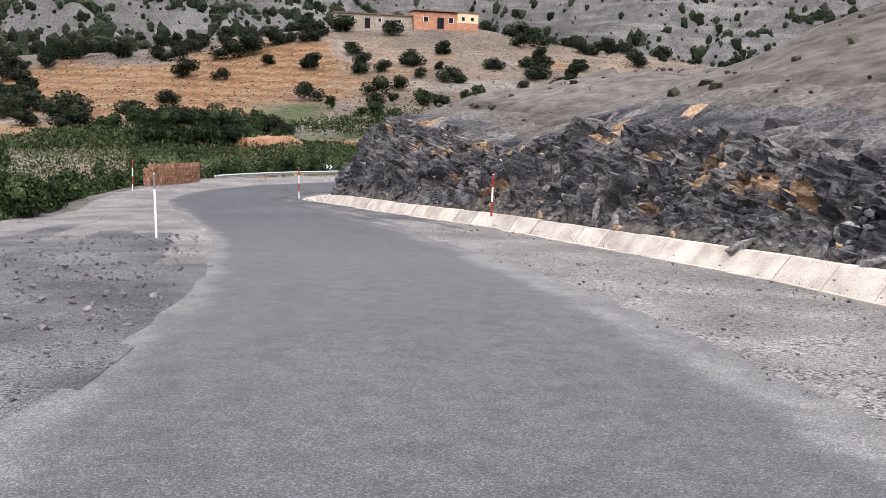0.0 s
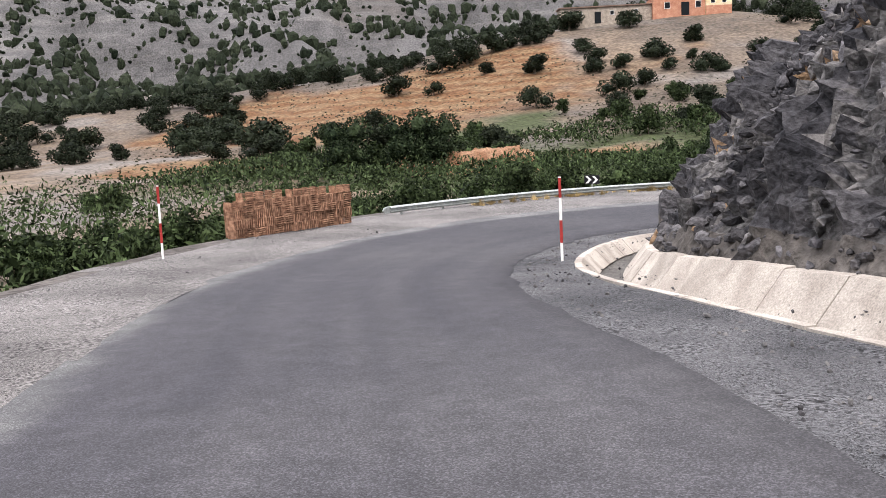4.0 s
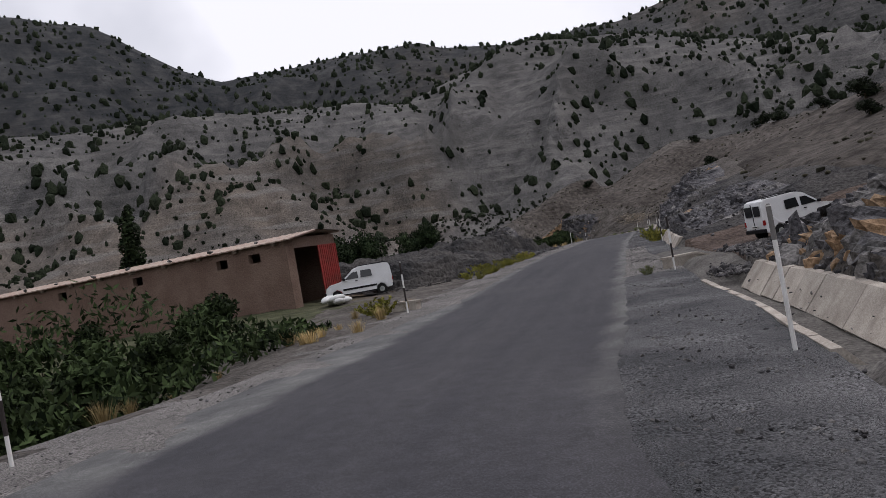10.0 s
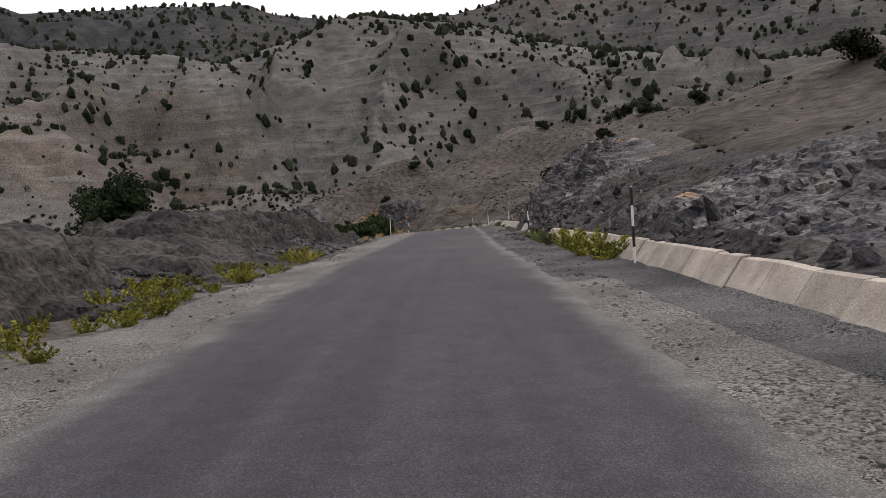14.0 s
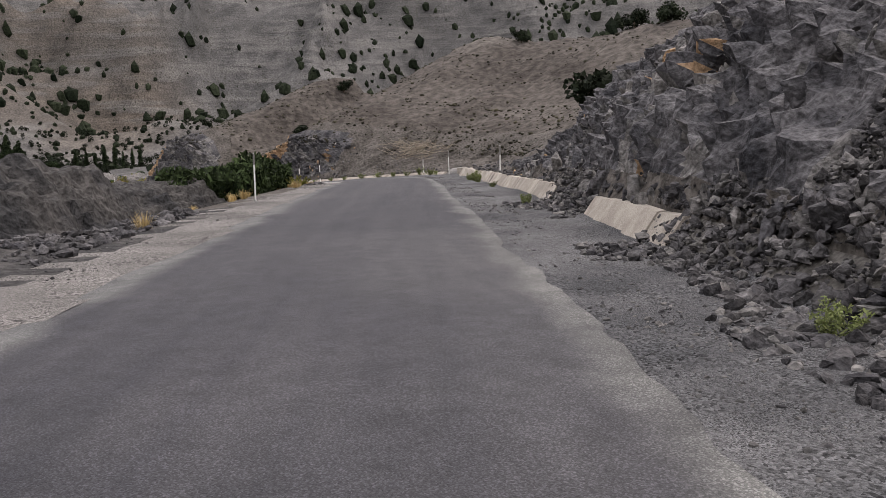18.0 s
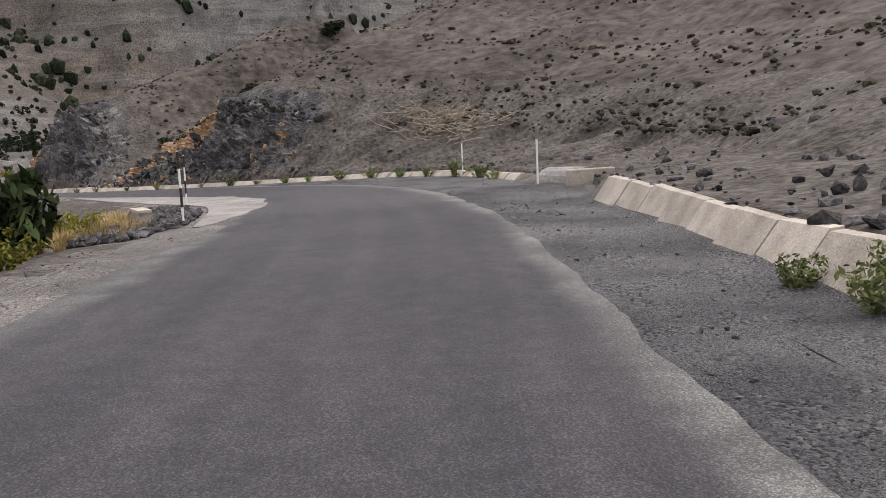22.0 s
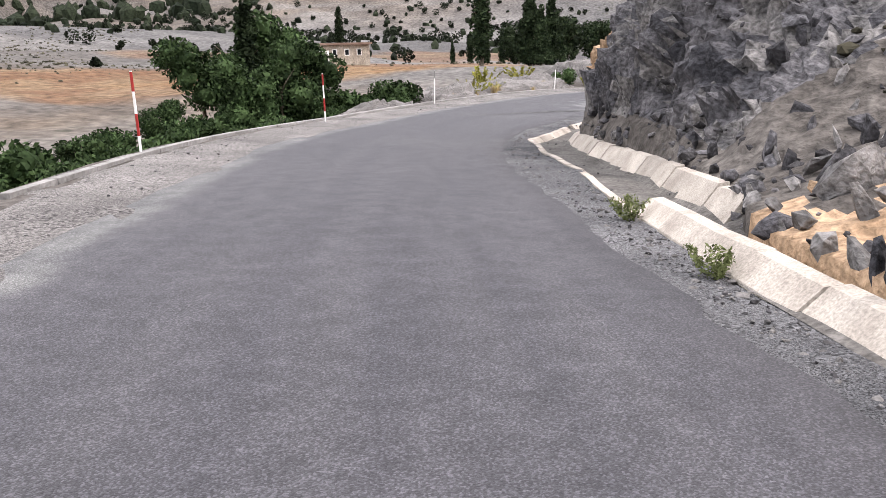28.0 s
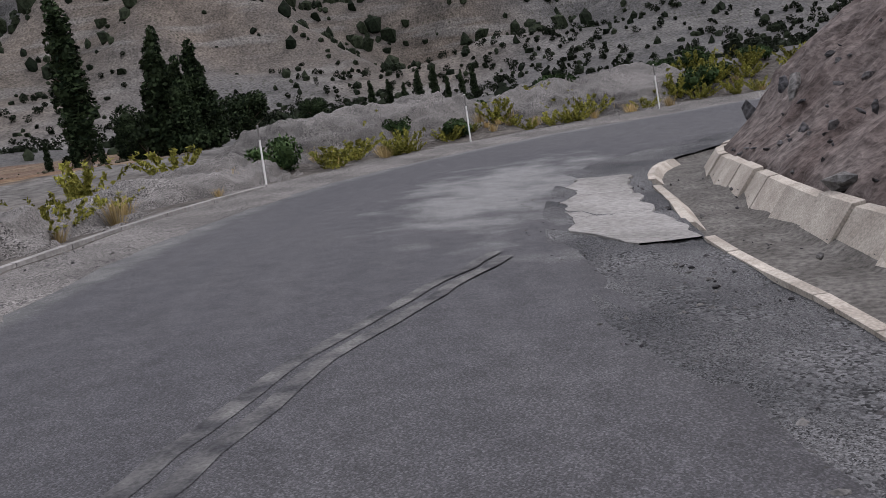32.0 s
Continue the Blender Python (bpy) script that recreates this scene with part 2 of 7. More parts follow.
def gravel(name, low, high, cell=24.0):
    """Crushed stone: small cells of differing grey over dusty fines, with relief."""
    m, n, l, b = nodes_of(name, 0.95, 0.15)
    g = n.new("ShaderNodeNewGeometry").outputs["Position"]
    warp = n.new("ShaderNodeTexNoise")
    warp.inputs["Scale"].default_value = 9.0
    l.new(g, warp.inputs["Vector"])
    shift = n.new("ShaderNodeVectorMath")
    shift.operation = "MULTIPLY_ADD"
    shift.inputs[1].default_value = (0.06, 0.06, 0.06)
    l.new(warp.outputs["Color"], shift.inputs[0]), l.new(g, shift.inputs[2])
    tones, dist = [], []
    for scale in (cell, cell * 2.3):
        v = n.new("ShaderNodeTexVoronoi")
        v.inputs["Scale"].default_value = scale
        l.new(shift.outputs[0], v.inputs["Vector"])
        sep = n.new("ShaderNodeSeparateColor")
        l.new(v.outputs["Color"], sep.inputs[0])
        tone = n.new("ShaderNodeMapRange")
        tone.inputs["To Min"].default_value, tone.inputs["To Max"].default_value = 0.2, 2.0
        l.new(sep.outputs[0], tone.inputs["Value"])
        tones.append(tone.outputs[0]), dist.append(v.outputs["Distance"])
    where, _ = noise_at(n, l, g, 1.3, 5, 0.42, 0.58)
    patch, _ = noise_at(n, l, g, 0.4, 6)
    fine, raw = noise_at(n, l, g, 90, 3, 0.3, 0.7, 0.75, 1.25)
    pick = n.new("ShaderNodeMix")
    l.new(where, pick.inputs["Factor"]), l.new(tones[0], pick.inputs["A"]), l.new(tones[1], pick.inputs["B"])
    base = blend(n, l, patch, low, high)
    base = blend(n, l, 1.0, base, calc(n, l, "MULTIPLY", pick.outputs["Result"], fine), "MULTIPLY")
    l.new(base, b.inputs["Base Color"])
    relief(n, l, b, calc(n, l, "ADD", calc(n, l, "MULTIPLY", dist[0], -1.0), calc(n, l, "MULTIPLY", raw, 0.4)), 1.0, 0.03)
    return m


def land():
    """Dry mountain soil; the zones of the soil come with the mesh as a colour layer."""
    m, n, l, b = nodes_of("soil", 0.95, 0.1)
    g = n.new("ShaderNodeNewGeometry").outputs["Position"]
    zone = n.new("ShaderNodeVertexColor")
    zone.layer_name = "zone"
    sep = n.new("ShaderNodeSeparateColor")
    l.new(zone.outputs[0], sep.inputs[0])
    big, _ = noise_at(n, l, g, 0.012, 6)
    mid, _ = noise_at(n, l, g, 0.11, 6)
    small, raw = noise_at(n, l, g, 1.1, 8, 0.3, 0.7, 0.55, 1.45)
    layers = n.new("ShaderNodeMapping")
    layers.inputs["Scale"].default_value = (0.35, 0.35, 3.0)
    l.new(g, layers.inputs["Vector"])
    rock, rock_raw = noise_at(n, l, layers.outputs[0], 0.06, 9, 0.52, 0.62)
    gully, gully_raw = noise_at(n, l, g, 0.022, 7, 0.4, 0.6)
    base = blend(n, l, mid, (0.076, 0.074, 0.073), (0.142, 0.137, 0.132))
    warm = blend(n, l, mid, (0.105, 0.076, 0.05), (0.19, 0.14, 0.093))
    base = blend(n, l, zone.outputs["Alpha"], base, warm)
    base = blend(n, l, calc(n, l, "MULTIPLY", big, 0.5), base, (0.1, 0.098, 0.096))
    base = blend(n, l, calc(n, l, "MULTIPLY", rock, 0.55), base, (0.19, 0.182, 0.171))
    wash, _ = noise_at(n, l, g, 0.009, 9, 0.42, 0.6)
    base = blend(n, l, calc(n, l, "MULTIPLY", wash, 0.5), base, (0.055, 0.054, 0.052))
    # low dry bushes too far off to be built
    dots = n.new("ShaderNodeTexVoronoi")
    dots.inputs["Scale"].default_value, dots.inputs["Randomness"].default_value = 0.42, 1.0
    l.new(g, dots.inputs["Vector"])
    dot = n.new("ShaderNodeMapRange")
    dot.inputs["From Min"].default_value, dot.inputs["From Max"].default_value = 0.3, 0.2
    l.new(dots.outputs["Distance"], dot.inputs["Value"])
    base = blend(n, l, calc(n, l, "MULTIPLY", calc(n, l, "MULTIPLY", dot.outputs[0], gully), 0.75), base, (0.05, 0.05, 0.036))
    woods = n.new("ShaderNodeVertexColor")
    woods.layer_name = "woods"
    timber = n.new("ShaderNodeSeparateColor")
    l.new(woods.outputs[0], timber.inputs[0])
    shade, _ = noise_at(n, l, g, 0.03, 7, 0.35, 0.6)
    base = blend(n, l, calc(n, l, "MULTIPLY", timber.outputs[0], calc(n, l, "ADD", calc(n, l, "MULTIPLY", shade, 0.35), 0.62)), base, (0.02, 0.023, 0.026))
    grey = blend(n, l, mid, (0.058, 0.05, 0.044), (0.098, 0.087, 0.077))
    grey = blend(n, l, calc(n, l, "MULTIPLY", rock, 0.4), grey, (0.14, 0.126, 0.112))
    base = blend(n, l, sep.outputs[1], base, grey)
    # dark hillside soil, with some of the slope's shade painted into it
    base = blend(n, l, timber.outputs[1], base, blend(n, l, mid, (0.04, 0.035, 0.031), (0.075, 0.066, 0.058)))
    # ploughed orange earth with straw-coloured terraces
    wave = n.new("ShaderNodeTexWave")
    wave.wave_type, wave.bands_direction = "BANDS", "Z"
    wave.inputs["Scale"].default_value, wave.inputs["Distortion"].default_value = 0.16, 6
    wave.inputs["Detail"].default_value = 3
    l.new(g, wave.inputs["Vector"])
    orange = blend(n, l, wave.outputs["Fac"], (0.125, 0.064, 0.031), (0.17, 0.112, 0.062))
    base = blend(n, l, sep.outputs[0], base, orange)
    base = blend(n, l, sep.outputs[2], base, (0.05, 0.06, 0.028))
    base = blend(n, l, 1.0, base, small, "MULTIPLY")
    l.new(base, b.inputs["Base Color"])
    relief(n, l, b, calc(n, l, "ADD", raw, calc(n, l, "ADD", calc(n, l, "MULTIPLY", gully_raw, 14.0), calc(n, l, "MULTIPLY", rock_raw, 5.0))), 0.8, 0.5)
    return m


def leaves(name, dark, light, lush=0.0):
    m, n, l, b = nodes_of(name, 0.75, 0.06)
    g = n.new("ShaderNodeNewGeometry")
    info = n.new("ShaderNodeObjectInfo")
    mixed = blend(n, l, g.outputs["Random Per Island"], dark, light)
    clump, _ = noise_at(n, l, g.outputs["Position"], 0.9, 3, 0.35, 0.65, 0.55, 1.5)
    mixed = blend(n, l, 1.0, mixed, clump, "MULTIPLY")
    tone = n.new("ShaderNodeMapRange")
    tone.inputs["To Min"].default_value, tone.inputs["To Max"].default_value = 0.75, 1.3
    l.new(info.outputs["Random"], tone.inputs["Value"])
    l.new(blend(n, l, 1.0, mixed, tone.outputs[0], "MULTIPLY"), b.inputs["Base Color"])
    b.inputs["Subsurface Weight"].default_value = 0.0
    return m


def corrugated(name, low, high):
    m, n, l, b = nodes_of(name, 0.55, 0.4)
    g = n.new("ShaderNodeNewGeometry").outputs["Position"]
    f, _ = noise_at(n, l, g, 1.5, 6)
    f2, raw = noise_at(n, l, g, 12, 5, 0.3, 0.7, 0.7, 1.2)
    l.new(blend(n, l, 1.0, blend(n, l, f, low, high), f2, "MULTIPLY"), b.inputs["Base Color"])
    relief(n, l, b, raw, 0.2, 0.02)
    return m


def plain(name, colour, rough=0.5, metal=0.0, wear=0.12, scale=6.0):
    return material(name, tuple(c * (1 - wear) for c in colour), colour, scale, rough, 0.08, 40, metal=metal, contrast=0.06)


def glass(name):
    m, n, l, b = nodes_of(name, 0.08, 0.5)
    b.inputs["Base Color"].default_value = (0.012, 0.014, 0.016, 1)
    return m


ASPHALT = asphalt()
GRAVEL = gravel("gravel", (0.11, 0.104, 0.099), (0.185, 0.175, 0.165), 28.0)
DARK_GRAVEL = gravel("dark_gravel", (0.058, 0.059, 0.062), (0.125, 0.124, 0.126), 36.0)
DIRT = material("ditch_dirt", (0.085, 0.08, 0.073), (0.14, 0.132, 0.122), 1.2, 0.95, 0.8, 12, contrast=0.4)
CONCRETE = material("concrete", (0.31, 0.275, 0.235), (0.45, 0.41, 0.355), 1.6, 0.85, 0.3, 30, random_value=0.14)
APRON = material("apron_concrete", (0.19, 0.183, 0.172), (0.29, 0.28, 0.266), 0.7, 0.85, 0.5, 9, contrast=0.22, random_value=0.08)
SOIL = land()
BANK_SOIL = material("bank_soil", (0.068, 0.061, 0.054), (0.12, 0.109, 0.098), 0.5, 0.95, 0.9, 4, contrast=0.4)
# red_soil darkened for the track, the slope's shade put into its colour
SHADED_TRACK_SOIL = material("shaded_track_soil", (0.066, 0.048, 0.04), (0.112, 0.085, 0.07), 0.5, 0.95, 0.9, 4, contrast=0.4)
RED_SOIL = material("red_soil", (0.105, 0.082, 0.075), (0.165, 0.14, 0.13), 0.5, 0.95, 0.9, 4, contrast=0.4)
SHALE = material("shale", (0.037, 0.037, 0.041), (0.115, 0.111, 0.114), 0.9, 0.8, 0.9, 9, contrast=0.55, random_value=0.4)
BROKEN = material("broken_shale", (0.04, 0.039, 0.042), (0.11, 0.105, 0.105), 1.4, 0.85, 0.9, 14, contrast=0.45, random_value=0.6, island=True)
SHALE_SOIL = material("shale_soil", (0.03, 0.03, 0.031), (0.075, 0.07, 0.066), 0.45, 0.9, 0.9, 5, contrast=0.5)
GREY_ROCK = material("grey_rock", (0.09, 0.088, 0.087), (0.21, 0.2, 0.19), 1.1, 0.85, 0.9, 9, contrast=0.5, random_value=0.3)
TAN_ROCK = material("tan_rock", (0.24, 0.155, 0.09), (0.4, 0.28, 0.18), 1.0, 0.85, 0.9, 8, contrast=0.35, random_value=0.2)
WHITE_PAINT = plain("white_paint", (0.78, 0.77, 0.74), 0.45)
RED_PAINT = plain("red_paint", (0.34, 0.04, 0.035), 0.5, wear=0.3)
GREY_PAINT = plain("faded_grey_paint", (0.2, 0.19, 0.18), 0.6)
STEEL = plain("galvanised_steel", (0.42, 0.45, 0.43), 0.4, 0.6, 0.35)
DARK_PAINT = plain("weathered_dark_paint", (0.05, 0.042, 0.04), 0.6, wear=0.3)
BLACK = plain("black_paint", (0.015, 0.015, 0.017), 0.5)
RUBBER = plain("rubber", (0.02, 0.02, 0.02), 0.85)
VAN_WHITE = plain("car_paint", (0.72, 0.73, 0.73), 0.25, wear=0.06, scale=2.0)
GLASS = glass("dark_glass")
RED_LAMP = plain("red_lamp", (0.3, 0.02, 0.02), 0.2)
WOOD = material("crate_wood", (0.12, 0.06, 0.036), (0.33, 0.19, 0.12), 6, 0.85, 0.4, 50, contrast=0.3, random_value=0.35)
DRY_WOOD = material("dry_branches", (0.24, 0.2, 0.155), (0.4, 0.35, 0.28), 5, 0.9, 0.4, 40, random_value=0.2)
BARK = material("bark", (0.09, 0.07, 0.05), (0.17, 0.14, 0.11), 4, 0.9, 0.9, 18)
MUD = material("mud_wall", (0.15, 0.1, 0.078), (0.2, 0.14, 0.11), 0.6, 0.95, 0.5, 10, contrast=0.15)
RED_SHEET = corrugated("red_sheet", (0.3, 0.035, 0.03), (0.2, 0.04, 0.03))
RUST_SHEET = corrugated("rusty_roof", (0.32, 0.2, 0.15), (0.42, 0.34, 0.27))
STONE_WALL = material("stone_wall", (0.26, 0.22, 0.175), (0.38, 0.33, 0.27), 1.5, 0.95, 0.8, 5, contrast=0.35)
RED_PLASTER = material("red_plaster", (0.36, 0.16, 0.1), (0.47, 0.25, 0.16), 0.8, 0.9, 0.3, 10)
CREAM_PLASTER = material("cream_plaster", (0.6, 0.47, 0.28), (0.7, 0.58, 0.38), 0.8, 0.9, 0.3, 10)
SACK = plain("white_sacks", (0.7, 0.7, 0.68), 0.7)
JUNIPER = leaves("juniper_leaves", (0.007, 0.011, 0.006), (0.026, 0.033, 0.019))
SHRUB = leaves("orchard_leaves", (0.005, 0.009, 0.004), (0.052, 0.075, 0.03))
POPLAR = leaves("poplar_leaves", (0.005, 0.01, 0.005), (0.036, 0.052, 0.024))
BROOM = leaves("broom_leaves", (0.1, 0.105, 0.022), (0.25, 0.235, 0.05))
WEED = leaves("weed_leaves", (0.07, 0.09, 0.03), (0.17, 0.19, 0.08))
STRAW = leaves("straw", (0.3, 0.22, 0.1), (0.5, 0.39, 0.2))
LEAFY = leaves("fresh_leaves", (0.009, 0.019, 0.007), (0.05, 0.08, 0.03))
EARTH = material("orange_earth", (0.2, 0.1, 0.055), (0.3, 0.18, 0.11), 0.6, 0.95, 0.9, 5, contrast=0.4)
WORN_PAINT = material("worn_paint", (0.04, 0.04, 0.044), (0.14, 0.137, 0.133), 2.6, 0.8, 0.2, 30, contrast=0.3)
SCRUB = leaves("scrub_leaves", (0.028, 0.028, 0.02), (0.068, 0.062, 0.042))

# ---------------------------------------------------------------- plan of the road
ROAD = [(3.1, -39.5, 4.19), (1.9, -19.6, 2.08), (0.6, 0.4, -0.04), (-1.0, 14.3, -1.50), (-4.3, 27.9, -2.82), (-9.3, 40.9, -3.97), (-13.9, 54.1, -5.01), (-12.0, 67.8, -5.87), (-2.5, 77.6, -6.37), (11.2, 79.9, -6.69), (25.1, 78.5, -6.84), (39.0, 76.9, -6.79), (52.9, 75.2, -6.62), (66.8, 73.4, -6.51), (80.7, 71.7, -6.55), (94.5, 69.7, -6.62), (108.4, 67.7, -6.63), (122.3, 65.7, -6.65), (136.1, 63.7, -6.76), (150.0, 62.1, -6.99), (164.0, 62.9, -7.38), (176.9, 68.1, -7.93), (188.5, 75.9, -8.47), (199.6, 84.4, -8.94), (211.1, 92.3, -9.38), (223.9, 98.1, -9.85), (237.9, 102.2, -10.10), (251.0, 102.6, -10.15), (259.5, 96.8, -10.20), (262.8, 86.0, -10.20), (263.5, 73.0, -10.10), (263.8, 60.0, -10.00)]


def spline(points, step=0.5):
    p, out = np.array(points), []
    for a, b, c, d in zip(p[:-3], p[1:-2], p[2:-1], p[3:]):
        n = int(np.ceil(np.linalg.norm(c - b) / step))
        t = (np.arange(n) / n)[:, None]
        out.append(0.5 * (2 * b + (c - a) * t + (2 * a - 5 * b + 4 * c - d) * t**2 + (3 * b - a - 3 * c + d) * t**3))
    return np.concatenate(out)


LINE = spline(ROAD)
ALONG = np.r_[0, np.cumsum(np.linalg.norm(np.diff(LINE[:, :2], axis=0), axis=1))]
ALONG -= ALONG[((LINE[:, :2] - np.array(ROAD[2][:2])) ** 2).sum(1).argmin()]
AHEAD = np.gradient(LINE[:, :2], axis=0)
AHEAD /= np.linalg.norm(AHEAD, axis=1)[:, None]
RIGHT = np.stack([AHEAD[:, 1], -AHEAD[:, 0]], 1)


def table(*pairs):
    a = np.array(pairs, float)
    return lambda u: np.interp(u, a[:, 0], a[:, 1])


# across the road: tilt, edge of the ditch, height and width of the cut, slope of the hill, shoulder and drop on the valley side
TILT = table((50, 0), (62, 0.015), (92, 0.02), (100, 0.015), (108, 0.005), (230, 0), (240, -0.03), (260, -0.03), (272, 0), (290, 0.03), (305, 0.055), (330, 0.065), (400, 0.065))
DITCH = table((-40, 8.5), (12, 8.3), (16, 8.2), (24, 7.35), (30, 6.9), (37, 6.2), (46, 5.4), (51, 5.0), (58, 4.6), (68, 4.45), (75, 4.4), (83, 4.9), (95, 5.6), (103, 6.1), (110, 5.95), (117, 5.6), (125, 5.5), (134, 4.9), (139, 4.5), (160, 4.4), (186, 4.6), (196, 4.7), (206, 4.9), (213, 4.6), (230, 4.5), (238, 4.7), (245, 6.6), (256, 8.3), (261, 7.2), (266, 6.2), (272, 5.1), (279, 4.2), (287, 3.9), (296, 4.3), (301, 4.75), (305.5, 4.65), (308, 4.35), (310, 4.35), (311.5, 4.2), (313, 3.85), (315, 4.15), (318, 4.45), (324, 4.75), (328, 5.2), (332, 5.9), (337, 6.3), (341, 6.8), (349, 7.0), (400, 7.0))
CUT = table((-40, 1.4), (8, 1.6), (18, 2.0), (24, 2.9), (30, 3.3), (34, 2.5), (38, 2.4), (42, 3.6), (50, 4.2), (56, 4.6), (66, 4.3), (75, 3.0), (83, 2.3), (88, 1.6), (95, 1.6), (103, 2.5), (112, 2.6), (118, 1.7), (122, 1.0), (127, 0.5), (131, 0.05), (134, 0.1), (140, 1.1), (147, 1.8), (155, 1.8), (165, 1.7), (175, 2.6), (182, 4.3), (190, 5.3), (198, 4.9), (204, 4.0), (209, 2.6), (214, 1.4), (222, 1.0), (235, 0.6), (250, 1), (262, 2.0), (268, 3.2), (273, 4.6), (277, 4.9), (281, 3.7), (285, 2.3), (289, 0.9), (295, 0.9), (298, 2.0), (301, 5.5), (305, 7.2), (310, 7), (318, 4.5), (325, 3.8), (340, 3.5), (400, 3))
WIDE = table((-40, 3), (20, 2.6), (30, 2.4), (48, 2.5), (56, 3.6), (64, 4.6), (78, 4.4), (86, 3.4), (95, 4), (118, 5), (124, 9), (134, 9), (140, 5), (160, 4), (180, 4.8), (196, 4.8), (204, 4), (212, 4), (250, 6), (262, 5), (268, 3.6), (274, 2.5), (288, 2.4), (297, 3.0), (308, 3.2), (315, 3.4), (322, 4.5), (400, 4.5))
SLOPE = table((-40, 0.62), (14, 0.6), (28, 0.46), (42, 0.28), (60, 0.34), (90, 0.3), (120, 0.27), (150, 0.23), (185, 0.22), (205, 0.34), (235, 0.44), (255, 0.52), (285, 0.44), (300, 0.4), (350, 0.3), (400, 0.25))
CREST = table((-40, 75), (20, 70), (40, 50), (60, 45), (80, 60), (105, 60), (140, 42), (180, 30), (215, 34), (260, 34), (300, 34), (330, 60), (400, 60))  # how far up the hill its brow lies
VERGE = table((-40, 13), (30, 13), (46, 8.5), (56, 7.6), (66, 8.6), (74, 10.2), (90, 10.2), (96, 9.2), (102, 7), (112, 6.2), (136, 6.2), (150, 6), (170, 5.4), (205, 5.8), (225, 5.5), (240, 5.5), (262, 6), (275, 5), (300, 6.2), (345, 6.2), (352, 7), (400, 7))
DROP = table((-40, -1), (20, -1), (45, -1.5), (60, -1.8), (105, -1.6), (115, -0.5), (125, 0), (142, 0.1), (150, 0.7), (162, 1.1), (185, 1.0), (198, -0.3), (215, -1.0), (232, -0.7), (244, -0.35), (252, -0.8), (262, -3), (290, -3.4), (320, -2.2), (336, -1.2), (346, -0.3), (354, 0.6), (364, 1.3), (400, 1.4))
VD = table((244, 1.85), (250, 0.7), (291, 0.7), (295, 1.85))  # width of the ditch


def lattice(x, y, seed):
    """Smooth value noise of unit cells, between -1 and 1."""
    xi, yi = np.floor(x), np.floor(y)
    fx, fy = x - xi, y - yi
    fx, fy = fx * fx * (3 - 2 * fx), fy * fy * (3 - 2 * fy)

    def corner(a, b):
        h = np.sin(a * 127.1 + b * 311.7 + seed * 74.7) * 43758.5453
        return (h - np.floor(h)) * 2 - 1
    return (corner(xi, yi) * (1 - fx) + corner(xi + 1, yi) * fx) * (1 - fy) + (corner(xi, yi + 1) * (1 - fx) + corner(xi + 1, yi + 1) * fx) * fy


def fractal(x, y, size, octaves=4, seed=1, gain=0.5):
    out, amp = 0, 1.0
    for k in range(octaves):
        out = out + amp * lattice(x / size * 2**k, y / size * 2**k, seed + k)
        amp *= gain
    return out


def smooth(a, b, x):
    t = np.clip((x - a) / (b - a), 0, 1)
    return t * t * (3 - 2 * t)


def locate(x, y):
    """Along and across the road, and the road's height, for arrays of places."""
    u, v, z = np.empty(len(x)), np.empty(len(x)), np.empty(len(x))
    thin = slice(0, None, 2)
    lx, ly = LINE[thin, 0], LINE[thin, 1]
    for i in range(0, len(x), 20000):
        sl = slice(i, i + 20000)
        k = ((x[sl, None] - lx) ** 2 + (y[sl, None] - ly) ** 2).argmin(1) * 2
        ox, oy = x[sl] - LINE[k, 0], y[sl] - LINE[k, 1]
        u[sl] = ALONG[k] + np.clip(ox * AHEAD[k, 0] + oy * AHEAD[k, 1], -2, 2)
        v[sl], z[sl] = ox * RIGHT[k, 0] + oy * RIGHT[k, 1], LINE[k, 2]
        far = np.abs(ox * AHEAD[k, 0] + oy * AHEAD[k, 1]) > 2
        v[sl] = np.where(far, np.sign(v[sl]) * np.hypot(ox, oy), v[sl])
    return u, v, z


# skyline: direction in degrees from east to the north, and its height in degrees
SKYLINE = table((-180, 11), (-140, 10), (-100, 12), (-60, 16), (-40, 17), (-27, 15.4), (-23, 14.8), (-18, 14.1), (-14, 14.1), (-8.8, 13), (-4, 12.9), (-1, 13.1), (5, 14), (10, 13.8), (17, 13.5), (18.3, 13.3), (21, 14.6), (25.8, 17.5), (30, 18.2), (40, 19), (55, 18), (70, 18.5), (100, 18), (130, 15), (160, 12), (180, 11))
NEARLINE = table((-180, 6), (-100, 8), (-60, 8.5), (-35, 8), (-28, 8.2), (-20, 9.3), (-13, 11.0), (-8, 12.3), (-3, 13.25), (-1, 12.85), (0.5, 12.2), (3.3, 11.2), (7, 10.5), (12, 10.9), (18, 11.3), (24, 11.4), (30, 11), (50, 10.5), (80, 8.5), (120, 8), (180, 6))

FOOT = table((-180, 300), (-60, 290), (-25, 330), (-8, 450), (45, 430), (75, 300), (180, 300))  # how far off the mountains begin


